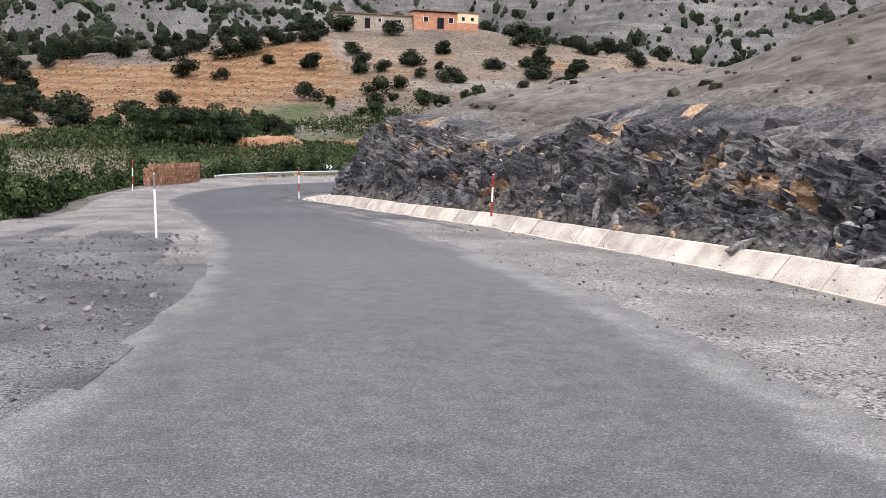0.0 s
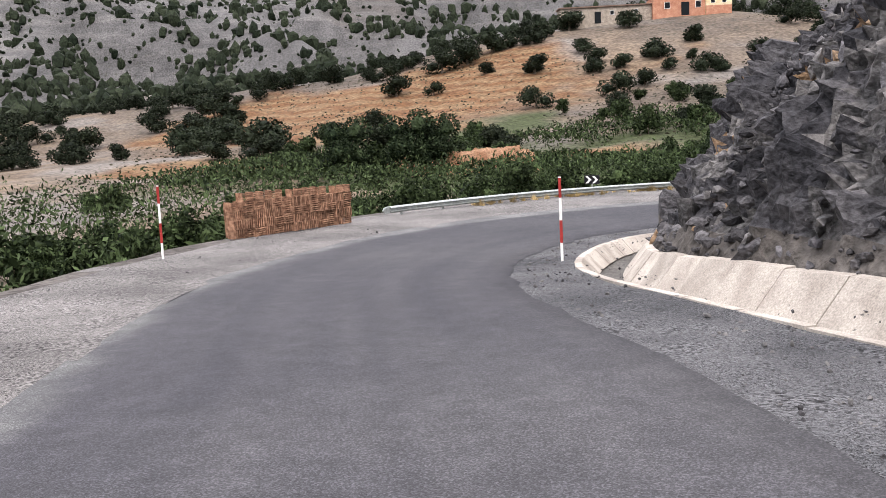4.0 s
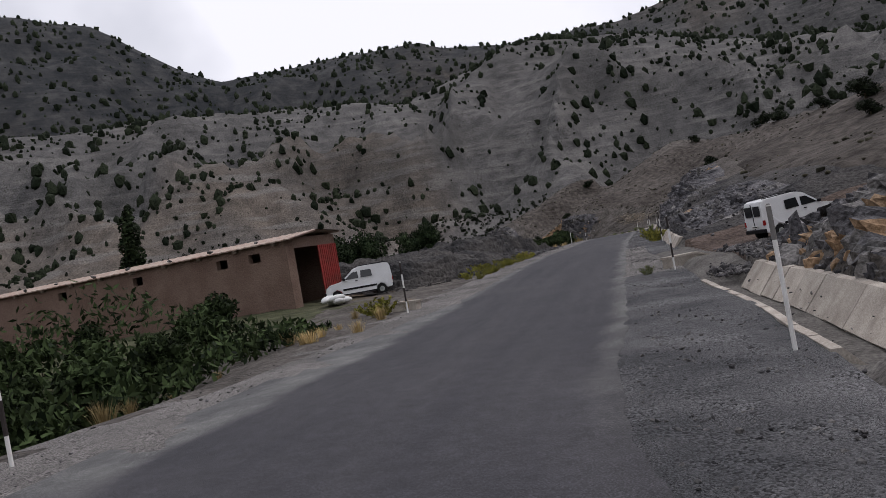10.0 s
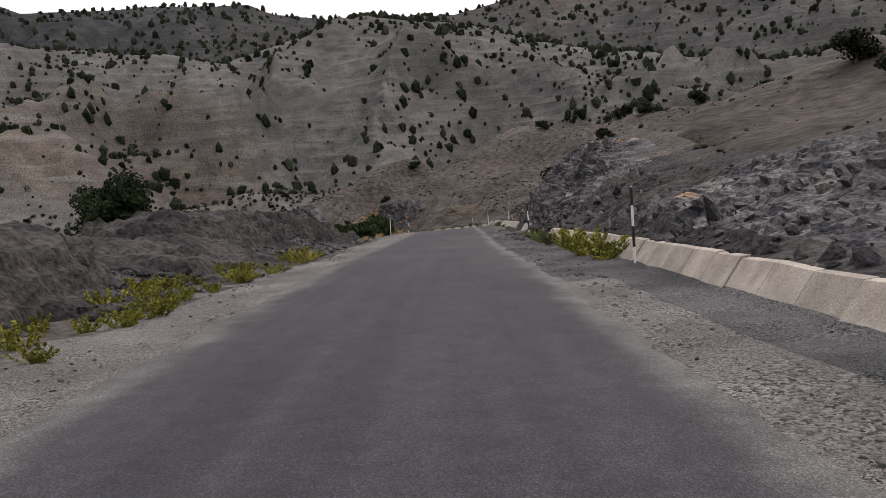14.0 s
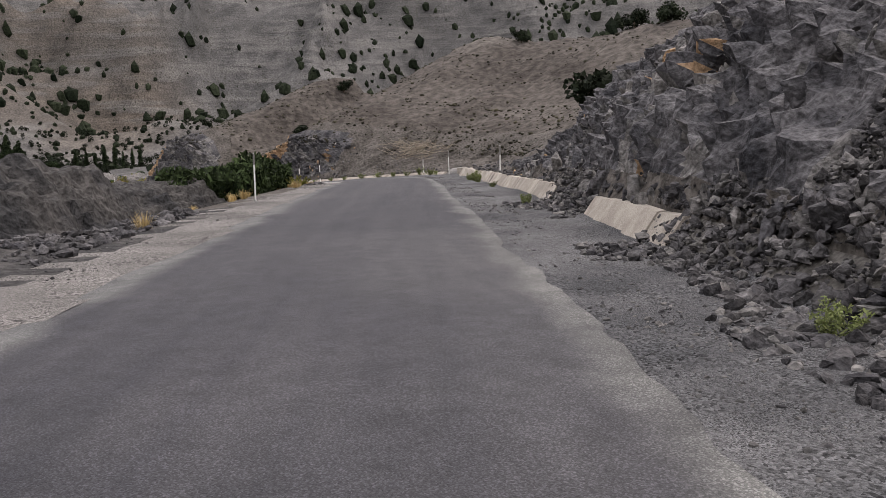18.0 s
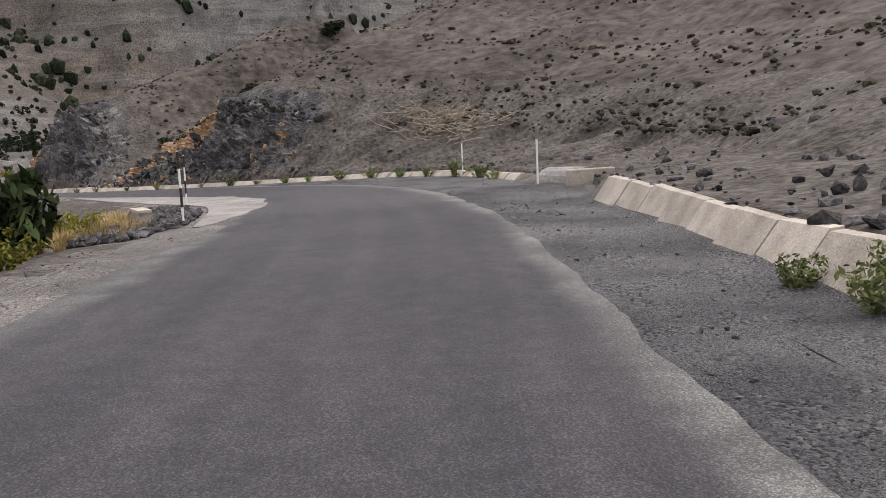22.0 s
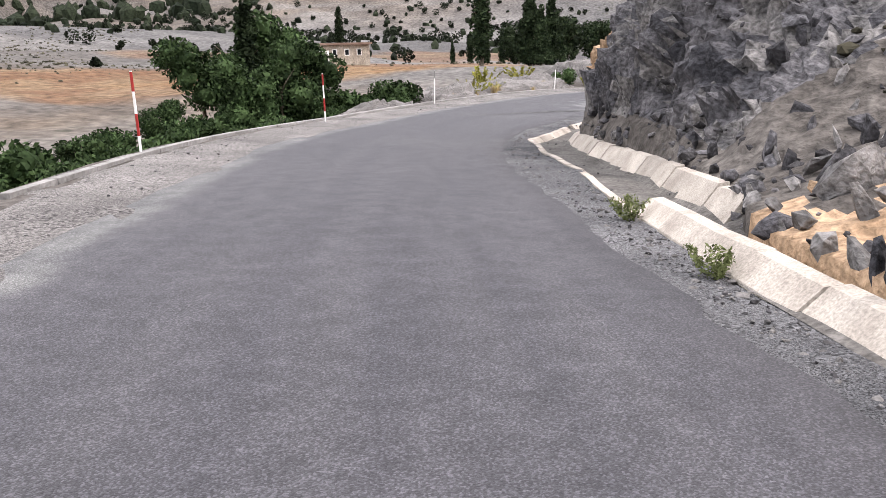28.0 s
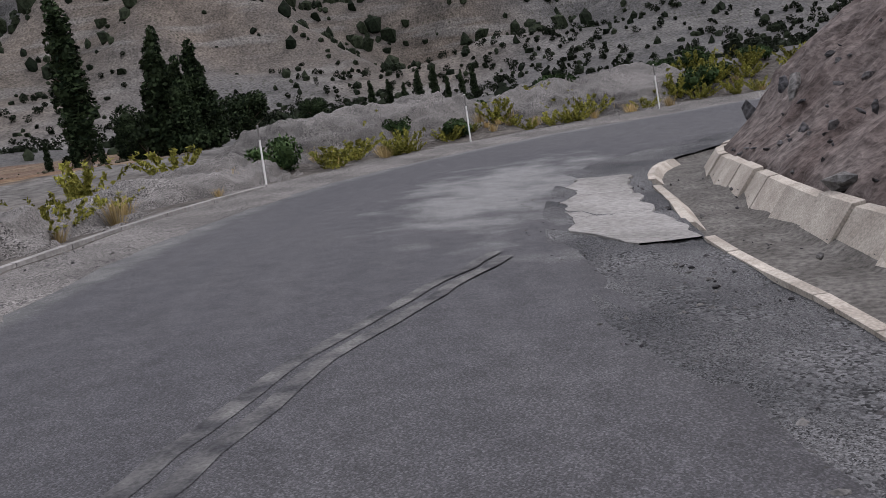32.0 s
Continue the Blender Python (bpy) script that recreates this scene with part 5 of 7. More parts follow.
# ---------------------------------------------------------------- long barn
def barn():
    ob = root("barn", "long brown mud-walled barn with a rusty sheet roof and red door", "barn")
    a, b = Vector((53.0, 91.0, 0)), Vector((66.5, 123.5, 0))
    run_ = (b - a).normalized()
    ob.matrix_basis = Matrix.Translation((a.x, a.y, -7.15)) @ Matrix.Rotation(math.atan2(run_.y, run_.x), 4, "Z") @ Matrix.Diagonal((1, 1, 1.2, 1))
    long = (b - a).length
    deep = 4.6
    vents = [2.0, 4.6, 12.0, 19.5, 27.0]
    edges = [0.0] + [e for c in vents for e in (c, c + 0.9)] + [long]
    part("wall", box_bm(0, long, 0, 0.35, -2.5, 3.2), MUD, ob, "brown mud-plastered long wall")
    for e0, e1 in zip(edges[0::2], edges[1::2]):
        part("wall", box_bm(e0, e1, 0, 0.35, 3.2, 3.65), MUD, ob)
    part("wall", box_bm(0, long, 0, 0.35, 3.65, 4.0), MUD, ob)
    part("back_wall", box_bm(0.36, long, -deep, 0.35 - deep, -2.5, 4.3), MUD, ob)
    part("end_wall", box_bm(long - 0.35, long - 0.003, 0.35 - deep, 0.0, -2.5, 4.1), MUD, ob)
    part("door_jamb", box_bm(0.0, 0.35, -0.4, -0.003, -2.5, 4.0), MUD, ob)
    part("door_lintel", box_bm(0.0, 0.35, -deep, -0.4, 3.6, 4.1), MUD, ob)
    part("threshold", box_bm(0.0, 0.35, -deep, -0.4, -2.5, 0.0), MUD, ob)
    part("floor_slab", box_bm(0.36, long - 0.36, 0.36 - deep, -0.01, -2.4, 0.02), DIRT, ob)
    part("red_door", box_bm(-0.06, 0.0, -deep, -2.7, 0.05, 3.6), RED_SHEET, ob, "open red sheet-metal door")
    for k in range(9):
        part("door_rib", box_bm(-0.1, -0.06, -deep + 0.05 + 0.2 * k, -deep + 0.12 + 0.2 * k, 0.08, 3.56), RED_SHEET, ob)
    bm = bmesh.new()
    n = 120
    top, low = [], []
    for i in range(n + 1):
        x = -0.5 + (long + 1.0) * i / n
        rib = 0.03 * (i % 2)
        top.append([bm.verts.new((x, y, z + rib)) for y, z in ((0.6, 4.05), (-2.3, 4.4), (-5.2, 4.2))])
        low.append([bm.verts.new((x, y, z + rib - 0.06)) for y, z in ((0.6, 4.05), (-2.3, 4.4), (-5.2, 4.2))])
    for i in range(n):
        for j in range(2):
            bm.faces.new((top[i][j], top[i + 1][j], top[i + 1][j + 1], top[i][j + 1]))
            bm.faces.new((low[i][j + 1], low[i + 1][j + 1], low[i + 1][j], low[i][j]))
        bm.faces.new((low[i][0], low[i + 1][0], top[i + 1][0], top[i][0]))
    part("roof", bm, RUST_SHEET, ob, "rusty corrugated sheet roof")
    for k in range(12):
        part("rafter_end", box_bm(0.6 + 3 * k, 0.72 + 3 * k, 0.35, 0.75, 3.85, 3.98), BARK, ob)
    for k in range(9):
        x = 2 + 3.6 * k
        ob2 = part("roof_stone", rock_bm(40 + k, 0.22), GREY_ROCK, ob)
        ob2.location = (x, 0.45 + 0.2 * (k % 2), 4.18)
    return ob


def rock_bm(seed, size):
    """An angular broken stone."""
    r = np.random.default_rng(seed)
    bm = bmesh.new()
    bmesh.ops.create_icosphere(bm, subdivisions=1, radius=size)
    for k in range(9):
        d = Vector(r.normal(size=3)).normalized()
        cut = size * r.uniform(0.35, 0.8)
        for v in bm.verts:
            over = v.co.dot(d) - cut
            if over > 0:
                v.co -= d * over
    st = Vector((r.uniform(0.8, 1.8), r.uniform(0.7, 1.1), r.uniform(0.35, 0.8)))
    for v in bm.verts:
        v.co = Vector((v.co.x * st.x, v.co.y * st.y, v.co.z * st.z))
    return bm


barn()
sacks = root("sack_pile", "heap of white woven sacks lying by the barn door", "sacks", m=Matrix.Translation((49.9, 88.1, height(49.9, 88.1))))
for k in range(7):
    bm = bmesh.new()
    bmesh.ops.create_icosphere(bm, subdivisions=2, radius=0.35)
    for v in bm.verts:
        v.co = Vector((v.co.x * 1.5, v.co.y, max(v.co.z, -0.3) * 0.55 + 0.15))
    ob = part("sack", bm, SACK, sacks, smooth_shade=True)
    ob.matrix_basis = pose(rng.uniform(-0.8, 0.8), rng.uniform(-0.6, 0.6), 0.1 + 0.18 * (k > 4), 0, rng.uniform(-10, 10), rng.uniform(0, 180))


# ---------------------------------------------------------------- houses
def window_in(parent, x, y, z, w, h, s_):
    """A dark opening with frame and sill, on a wall that faces along y."""
    ob = part("window", box_bm(x - w / 2, x + w / 2, y - 0.05, y + 0.05, z, z + h), GLASS, parent, "dark window opening")
    for a, b, c, d in ((x - w / 2 - 0.08, x - w / 2, z - 0.08, z + h + 0.08), (x + w / 2, x + w / 2 + 0.08, z - 0.08, z + h + 0.08), (x - w / 2, x + w / 2, z + h, z + h + 0.08), (x - w / 2, x + w / 2, z - 0.08, z)):
        part("frame", box_bm(a, b, y - 0.09, y + 0.09, c, d), WHITE_PAINT, ob)


def hill_house():
    m = Matrix.Translation((-37.5, 284.0, height(-20, 288) + 1.0)) @ Matrix.Scale(1.12, 4) @ pose(0, 0, 0, 0, 0, 14)
    ob = root("hill_house", "low stone farmhouse with a red and cream plastered wing", "house", m=m)
    part("stone_wing", box_bm(0, 23, 0, 6, -3, 3.2), STONE_WALL, ob, "rough grey stone wing")
    part("stone_roof", box_bm(-0.4, 23.0, -0.4, 6.4, 3.2, 3.5), MUD, ob, "flat mud roof")
    part("red_wing", box_bm(23.01, 36, -1.5, 6, -3, 4.6), RED_PLASTER, ob, "red-orange plastered wing")
    part("cream_wing", box_bm(36.01, 42.5, -1.8, 6, -3, 4.9), CREAM_PLASTER, ob, "cream plastered wing")
    part("plinth", box_bm(36.02, 42.49, -1.86, -1.8, -2, 2.0), RED_PLASTER, ob)
    part("roof", box_bm(22.8, 42.8, -2.1, 6.4, 4.92, 5.2), MUD, ob, "flat roof edge")
    for x in (5, 13, 19):
        window_in(ob, x, -0.02, 1.2, 0.9, 1.0, 1)
    part("door", box_bm(8.6, 10.2, -0.06, 0.06, -0.8, 2.1), GLASS, ob, "dark doorway")
    part("doorway", box_bm(30, 32, -1.58, -1.45, 0, 3.2), GLASS, ob, "dark doorway")
    for x in (26.5, 34.2):
        window_in(ob, x, -1.52, 1.8, 1.3, 1.5, 1)
    for x in (37.8, 40.6):
        window_in(ob, x, -1.82, 2.6, 1.0, 1.1, 1)
    return ob


hill_house()


def cabin():
    p, q = Vector((283.1, 164.3, 0)), Vector((292.6, 159.7, 0))
    d = (q - p).normalized()
    m = Matrix.Translation((p.x, p.y, -7.2)) @ Matrix.Rotation(math.atan2(d.y, d.x), 4, "Z")
    ob = root("cabin", "low earthen farm building with a white van body in front", "cabin", m=m)
    part("wall", box_bm(2.5, 12, 0.5, 6, -3.5, 2.3), STONE_WALL, ob)
    part("roof", box_bm(2.2, 12.3, 0.1, 6.3, 2.3, 2.6), MUD, ob, "flat earth roof")
    part("wing", box_bm(-3, 0.5, 1.5, 5, -3.5, 2.4), CREAM_PLASTER, ob, "pale plastered side wing")
    for x in (6.2, 8.2, 10.2):
        window_in(ob, x, 0.48, 0.8, 0.6, 0.8, 1)
    part("shed", box_bm(1.0, 4.2, -2.2, -0.3, -3.0, 1.5), WHITE_PAINT, ob, "white shed wall")
    for x in (1.4, 2.3, 3.2):
        part("shed_opening", box_bm(x, x + 0.6, -2.24, -2.15, 0.3, 1.1), GLASS, ob)
    return ob


cabin()

# ---------------------------------------------------------------- plants
r_ = np.random.default_rng(11)
JUNIPERS = [plant_kind("juniper_bush", 100 + k, lumpy(r_, 6, 1.0, 0.6, 1.7, 0.85), 1300, 0.15, JUNIPER, 1.0, 0.7, 0.13, "dark green juniper bush on the dry hillside", "bush", "junipers on the hillsides") for k in range(4)]
SHRUBS = [plant_kind("orchard_shrub", 120 + k, lumpy(r_, 6, 0.75, 0.5, 1.9, 0.6), 1200, 0.115, SHRUB, 1.2, 0.6, 0.05, "leafy green young orchard shrub below the road", "shrub", "orchard shrubs below the road", 2.0) for k in range(5)]
POPLARS = [plant_kind("poplar", 140 + k, [((0.1 * (-1) ** j, 0.08 * (j % 3 - 1), 0.9 + 0.62 * j), (0.62 - 0.045 * abs(j - 4) ** 1.15, 0.62 - 0.045 * abs(j - 4) ** 1.15, 0.75)) for j in range(11)], 3600, 0.13, POPLAR, 5.0, 0.5, 0.13, "tall narrow dark green poplar tree", "poplar", "poplars in the valley") for k in range(2)]
TREES = [plant_kind("broad_tree", 150 + k, lumpy(r_, 9, 1.5, 1.6, 4.2, 1.05), 4000, 0.155, POPLAR, 2.6, 1.2, 0.15, "bushy dark green broadleaf tree", "tree", "broadleaf trees in the valley") for k in range(3)]
GREENS = [plant_kind("broad_tree", 160 + k, lumpy(r_, 10, 1.4, 1.2, 4.3, 0.95), 4200, 0.14, LEAFY, 2.6, 1.2, 0.13, "bushy fresh green broadleaf tree below the road", "tree", "green trees below the last bend") for k in range(3)]
CONES = [plant_kind("broad_tree", 180 + k, [((0.12 * math.cos(2.4 * j), 0.12 * math.sin(2.4 * j), 0.75 + 0.56 * j), (1.3 - 0.13 * j, 1.3 - 0.13 * j, 0.62)) for j in range(9)], 4200, 0.15, POPLAR, 3.0, 0.8, 0.14, "dense dark green tree tapering to its top", "tree", "broadleaf trees in the valley") for k in range(2)]
LOWS = [plant_kind("green_shrub", 170 + k, lumpy(r_, 6, 0.9, 0.3, 1.1, 0.55), 1000, 0.115, LEAFY, 0.7, 0.5, 0.04, "low bright green leafy shrub on the valley side", "shrub", "green shrubs below the last bend", 1.8) for k in range(3)]


def tuft(name, seed, n, tall, spread, mat, label, category, group, wide=0.02):
    """A clump of blades or stalks."""
    r = np.random.default_rng(seed)
    verts, faces = [], []
    for k in range(n):
        a, d, h = r.uniform(0, 6.28), spread * r.random(), tall * r.uniform(0.5, 1.0)
        x, y = d * math.cos(a) * 0.5, d * math.sin(a) * 0.5
        tx, ty = x + math.cos(a) * d * 0.9, y + math.sin(a) * d * 0.9
        px, py = -math.sin(a) * wide, math.cos(a) * wide
        i = len(verts)
        verts += [(x - px, y - py, -0.05), (x + px, y + py, -0.05), ((x + tx) / 2 + px * 0.8, (y + ty) / 2 + py * 0.8, h * 0.6), ((x + tx) / 2 - px * 0.8, (y + ty) / 2 - py * 0.8, h * 0.6), (tx, ty, h)]
        faces += [(i, i + 1, i + 2, i + 3), (i + 3, i + 2, i + 4)]
    me = bpy.data.meshes.new(name)
    me.from_pydata(verts, [], faces)
    me.materials.append(mat)
    return tagged(new(name, me), label, category, group)


def leafy(name, seed, n, tall, spread, leaf, mat, label, category, group):
    """A small bushy plant of thin stems and leaves, one mesh."""
    r = np.random.default_rng(seed)
    stems = [(r.normal(0, spread * 0.5, 2), tall * r.uniform(0.55, 1.1)) for k in range(14)]
    pts = []
    for k in range(n):
        o, h = stems[int(r.integers(14))]
        t = r.random() ** 0.7
        pts.append((o[0] * (0.35 + t) + r.normal(0, 0.035), o[1] * (0.35 + t) + r.normal(0, 0.035), h * t))
    me = cards(name, pts, leaf, mat, stretch=2.6, droop=-0.6, seed=seed)
    return tagged(new(name, me), label, category, group)


TUFTS = {
    "weed": [leafy("weed_clump", 200 + k, 700, 0.5, 0.3, 0.032, WEED, "green weed clump growing at the ditch edge", "weed", "weeds along the ditch") for k in range(4)],
    "straw": [tuft("dry_grass_tuft", 210 + k, 120, 0.5, 0.35, STRAW, "straw-coloured dry grass tuft at the road edge", "grass", "dry grass tufts at the road edge", 0.007) for k in range(3)],
    "broom": [leafy("broom_shrub", 220 + k, 900, 0.75, 0.75, 0.055, BROOM, "yellow-green broom shrub beside the road", "shrub", "broom shrubs beside the road") for k in range(3)],
}


def sprinkle(kind, u, v, size=1.0):
    p = place(u, v)
    z = max(height(p.x, p.y), p.z - 6) if abs(v) > 3.5 else p.z
    if 0 < v < float(DITCH(u)) + VD(u):
        z = p.z + 0.01
    copy_thing(kind, Matrix.LocRotScale((p.x, p.y, z - 0.02), Euler((0, 0, rng.uniform(0, 6.28))), (size, size, size * rng.uniform(0.8, 1.2))))


# weeds at the ditch
for u, v, s_ in ((166, 5.35, 1.5), (167.5, 5.5, 1.3), (169, 5.3, 1.1), (171.5, 5.4, 1.6), (173.5, 5.5, 1.5), (175, 5.3, 1.2), (177.3, 5.6, 1.1), (179.5, 5.5, 0.9), (154, 5.6, 1.2), (158, 5.5, 1.4), (163, 5.5, 1.3), (200, 5.4, 0.9), (213.5, 5.7, 0.8), (221, 5.6, 1.1), (225, 5.8, 1.6), (226.5, 5.6, 1.2), (250, 7.2, 1.3), (252, 7.6, 1.6), (254.5, 7.9, 1.7), (257, 7.9, 1.2), (259, 7.6, 1.2), (261, 7.1, 1.4), (263.5, 6.7, 1.3), (266, 6.1, 1.1), (268, 5.8, 1.2), (270.5, 5.4, 1.0), (273, 5.1, 1.4), (276, 4.7, 0.8), (281, 4.1, 1.0), (285, 3.9, 0.8), (290, 3.9, 0.9), (294, 4.1, 0.9), (123.5, 4.2, 0.9), (262, 7.4, 1.0)):
    sprinkle(TUFTS["weed"][int(rng.integers(4))], u, v, s_ * 0.8)
for k in range(150):
    u = rng.uniform(74, 101)
    sprinkle(TUFTS["straw"][int(rng.integers(3))], u, -float(np.interp(u, [74, 82, 95, 101], [8.4, 9.0, 8.4, 6.0])) - rng.uniform(-0.25, 0.6), rng.uniform(0.35, 0.85))
for k in range(40):
    u = rng.choice([rng.uniform(104, 128), rng.uniform(160, 235), rng.uniform(236, 243)])
    sprinkle(TUFTS["straw"][int(rng.integers(3))], u, -rng.uniform(5.4, 8.5), rng.uniform(0.6, 1.2))
for u, v, s_ in ((124.5, -6.6, 1.2), (126, -7.4, 0.9), (352, -13, 1.6), (350.5, -15, 1.8), (357, -12, 1.5), (362, -11, 1.3), (368, -10, 1.6), (372, -8, 1.5), (376, -8, 1.2), (153.5, 5.3, 1.0), (156, 5.4, 1.1), (160, 5.4, 0.9), (232, -6.2, 1.0)):
    sprinkle(TUFTS["broom"][int(rng.integers(3))], u, v, s_)

for k in range(34):
    u = rng.uniform(141, 160)
    sprinkle(TUFTS["broom"][int(rng.integers(3))], u, -rng.uniform(5.2, 7.4), rng.uniform(0.35, 0.65))
for k in range(6):
    sprinkle(TUFTS["broom"][int(rng.integers(3))], rng.uniform(164, 168), -rng.uniform(5.2, 6.5), rng.uniform(0.5, 0.8))
for k in range(60):
    sprinkle(TUFTS["broom"][int(rng.integers(3))], rng.uniform(343, 376), -rng.uniform(6.6, 11), rng.uniform(0.6, 1.3))
for k in range(54):
    sprinkle(TUFTS["straw"][int(rng.integers(3))], rng.uniform(341, 376), -rng.uniform(6.3, 10), rng.uniform(0.7, 1.4))
for k in range(46):
    sprinkle(TUFTS["straw"][int(rng.integers(3))], rng.uniform(232, 249), -rng.uniform(6.0, 9.5), rng.uniform(0.6, 1.2))
for k in range(10):
    sprinkle(TUFTS["broom"][int(rng.integers(3))], rng.uniform(240, 252), -rng.uniform(8, 11), rng.uniform(0.6, 1.0))

# orchard shrubs below the bend
count = 0
while count < 230:
    u, v = rng.uniform(40, 128), -rng.uniform(8.6, 48) if rng.random() < 0.75 else -rng.uniform(8.4, 12)
    if 60 < u < 99 and v > -11.5:
        v -= 3.2
    if u > 108 and v > -(9.4 + 0.25 * (u - 108)):
        continue
    p = place(u, v)
    if (p.x - 53) ** 2 + (p.y - 88) ** 2 < 120 or (p.x > 46 and p.y > 84 and p.x < 60):
        continue
    put(SHRUBS[int(rng.integers(5))], p.x, p.y, rng.uniform(0.7, 1.25) * (0.85 if v > -14 else 1.0), rng.uniform(0, 6.28))
    count += 1
under = np.random.default_rng(17)
uu, vv = under.uniform(44, 132, 95000), -8.2 - 46 * under.random(95000) ** 1.3
keep = (-vv > VERGE(uu) + 1.2) & ~((uu > 103) & (vv > -7.0)) & (uu < 123) & ~((uu > 60.5) & (uu < 70) & (vv > -11)) & (fractal(uu, vv, 5, 3, 71) > -0.75)
uu, vv = uu[keep], vv[keep]
kk = np.interp(uu, ALONG, np.arange(len(ALONG)))
ux, uy = [np.interp(kk, np.arange(len(ALONG)), LINE[:, i]) + np.interp(kk, np.arange(len(ALONG)), RIGHT[:, i]) * vv for i in range(2)]
uz = ground(ux, uy)[0] + (1.05 + 0.85 * fractal(ux, uy, 2.6, 3, 73)) * under.random(len(ux)) ** 0.6 * (0.65 + 0.7 * smooth(9.5, 13, -vv) + 0.7 * smooth(13, 22, -vv))
clear = ~((ux > 45) & (uy > 82) & (ux < 80))
growth = new("orchard_undergrowth", cards("orchard_undergrowth", np.stack([ux, uy, uz], 1)[clear], 0.13, SHRUB, stretch=2.8, droop=-0.9, seed=17))
tagged(growth, "dense green undergrowth between the orchard shrubs", "undergrowth", kind="stuff")
cx_, cy_ = under.uniform(-70, 60, 90000), under.uniform(122, 220, 90000)
keep = (field(cx_, cy_, -32, 160, 30, 12, 0.1) < 0.2) & (cy_ < 172 + 0.42 * (cx_ + 62) + 12 * lattice(cx_ / 18, cy_ / 18, 77)) & (fractal(cx_, cy_, 9, 3, 75) > -0.7)
cx_, cy_ = cx_[keep], cy_[keep]
cz_ = ground(cx_, cy_)[0] + (1.7 + 0.7 * fractal(cx_, cy_, 6, 2, 79)) * under.random(len(cx_)) ** 0.5
crop = new("green_crop", cards("green_crop", np.stack([cx_, cy_, cz_], 1), 0.26, SHRUB, stretch=2.8, droop=-0.8, seed=18))
tagged(crop, "tall green crop on the valley floor", "crop", kind="stuff")
ru, rv = under.uniform(219, 238, 16000), -6.9 - 6.5 * under.random(16000) ** 1.2
keep = fractal(ru, rv, 5, 3, 78) > -0.5 + 1.2 * smooth(224, 219, ru)
ru, rv = ru[keep], rv[keep]
kk = np.interp(ru, ALONG, np.arange(len(ALONG)))
rx_, ry_ = [np.interp(kk, np.arange(len(ALONG)), LINE[:, i]) + np.interp(kk, np.arange(len(ALONG)), RIGHT[:, i]) * rv for i in range(2)]
rz = ground(rx_, ry_)[0] + (1.75 + 0.8 * fractal(rx_, ry_, 3, 2, 76)) * under.random(len(rx_)) ** 0.6
reeds = new("reed_band", cards("reed_band", np.stack([rx_, ry_, rz], 1), 0.16, SHRUB, stretch=3.0, droop=-1.0, seed=19))
tagged(reeds, "dark green reeds growing below the road", "reeds", kind="stuff")
# tall green crop farther down the valley
count = 0
while count < 55:
    x, y = rng.uniform(-62, 45), rng.uniform(128, 215)
    if field(np.array([x]), np.array([y]), -32, 160, 30, 13, 0.1)[0] > 0.3 or y > 165 + 0.5 * (x + 62) + 20:
        continue
    put(SHRUBS[int(rng.integers(5))], x, y, rng.uniform(1.2, 2.2), rng.uniform(0, 6.28))
    count += 1
# poplars and trees at the bend
for x, y, s_ in ((43.6, 119.7, 1.45), (11, 127, 1.4), (13.2, 126.2, 1.25), (19, 161, 1.35), (60, 157, 1.5), (81, 160, 1.75), (23.5, 108.5, 1.12), (67.2, 107.3, 1.2), (28.2, 138.9, 1.1), (20.9, 131.4, 0.8), (37.2, 120.8, 0.95), (284, 133.5, 1.6), (227.8, 115.9, 1.05), (352, 215, 1.4), (84, 140, 0.9)):
    put(POPLARS[int(rng.integers(2))], x, y, s_, rng.uniform(0, 6.28), wide=1.35)
for x, y, s_ in ((41, 110.8, 1.6), (17, 107, 1.0), (20, 110.5, 1.45), (25, 113.5, 1.4), (28, 117, 1.15), (9, 124, 0.9), (5, 118, 0.8), (-3, 121, 0.85), (44, 128, 1.2), (35, 136, 1.3), (50, 138, 1.2), (46, 164, 1.1), (60, 213, 1.3), (-36, 128.5, 1.5), (-33, 131, 1.35), (-43, 127, 1.4), (72, 90.5, 0.85), (75.5, 92.5, 0.8), (69.5, 92, 0.75), (88.2, 87.3, 0.85), (91.2, 88.8, 0.7), (141, 86.5, 0.75), (176, 84, 0.5), (171, 80.5, 0.5), (166, 78.5, 0.45), (161, 76, 0.4), (345, 152, 2.2), (352, 148, 2.0), (338, 158, 1.8), (20, 50 + 95, 1.2), (233, 121, 1.0), (326, 129, 1.0), (206, 112, 0.8), (198, 106, 0.6), (193, 101, 0.5)):
    put(TREES[int(rng.integers(3))], x, y, s_, rng.uniform(0, 6.28))
for x, y, s_ in ((289.5, 129.5, 1.75), (291.5, 127.5, 1.55), (288.5, 127.5, 1.3)):
    put(CONES[int(rng.integers(2))], x, y, s_, rng.uniform(0, 6.28))
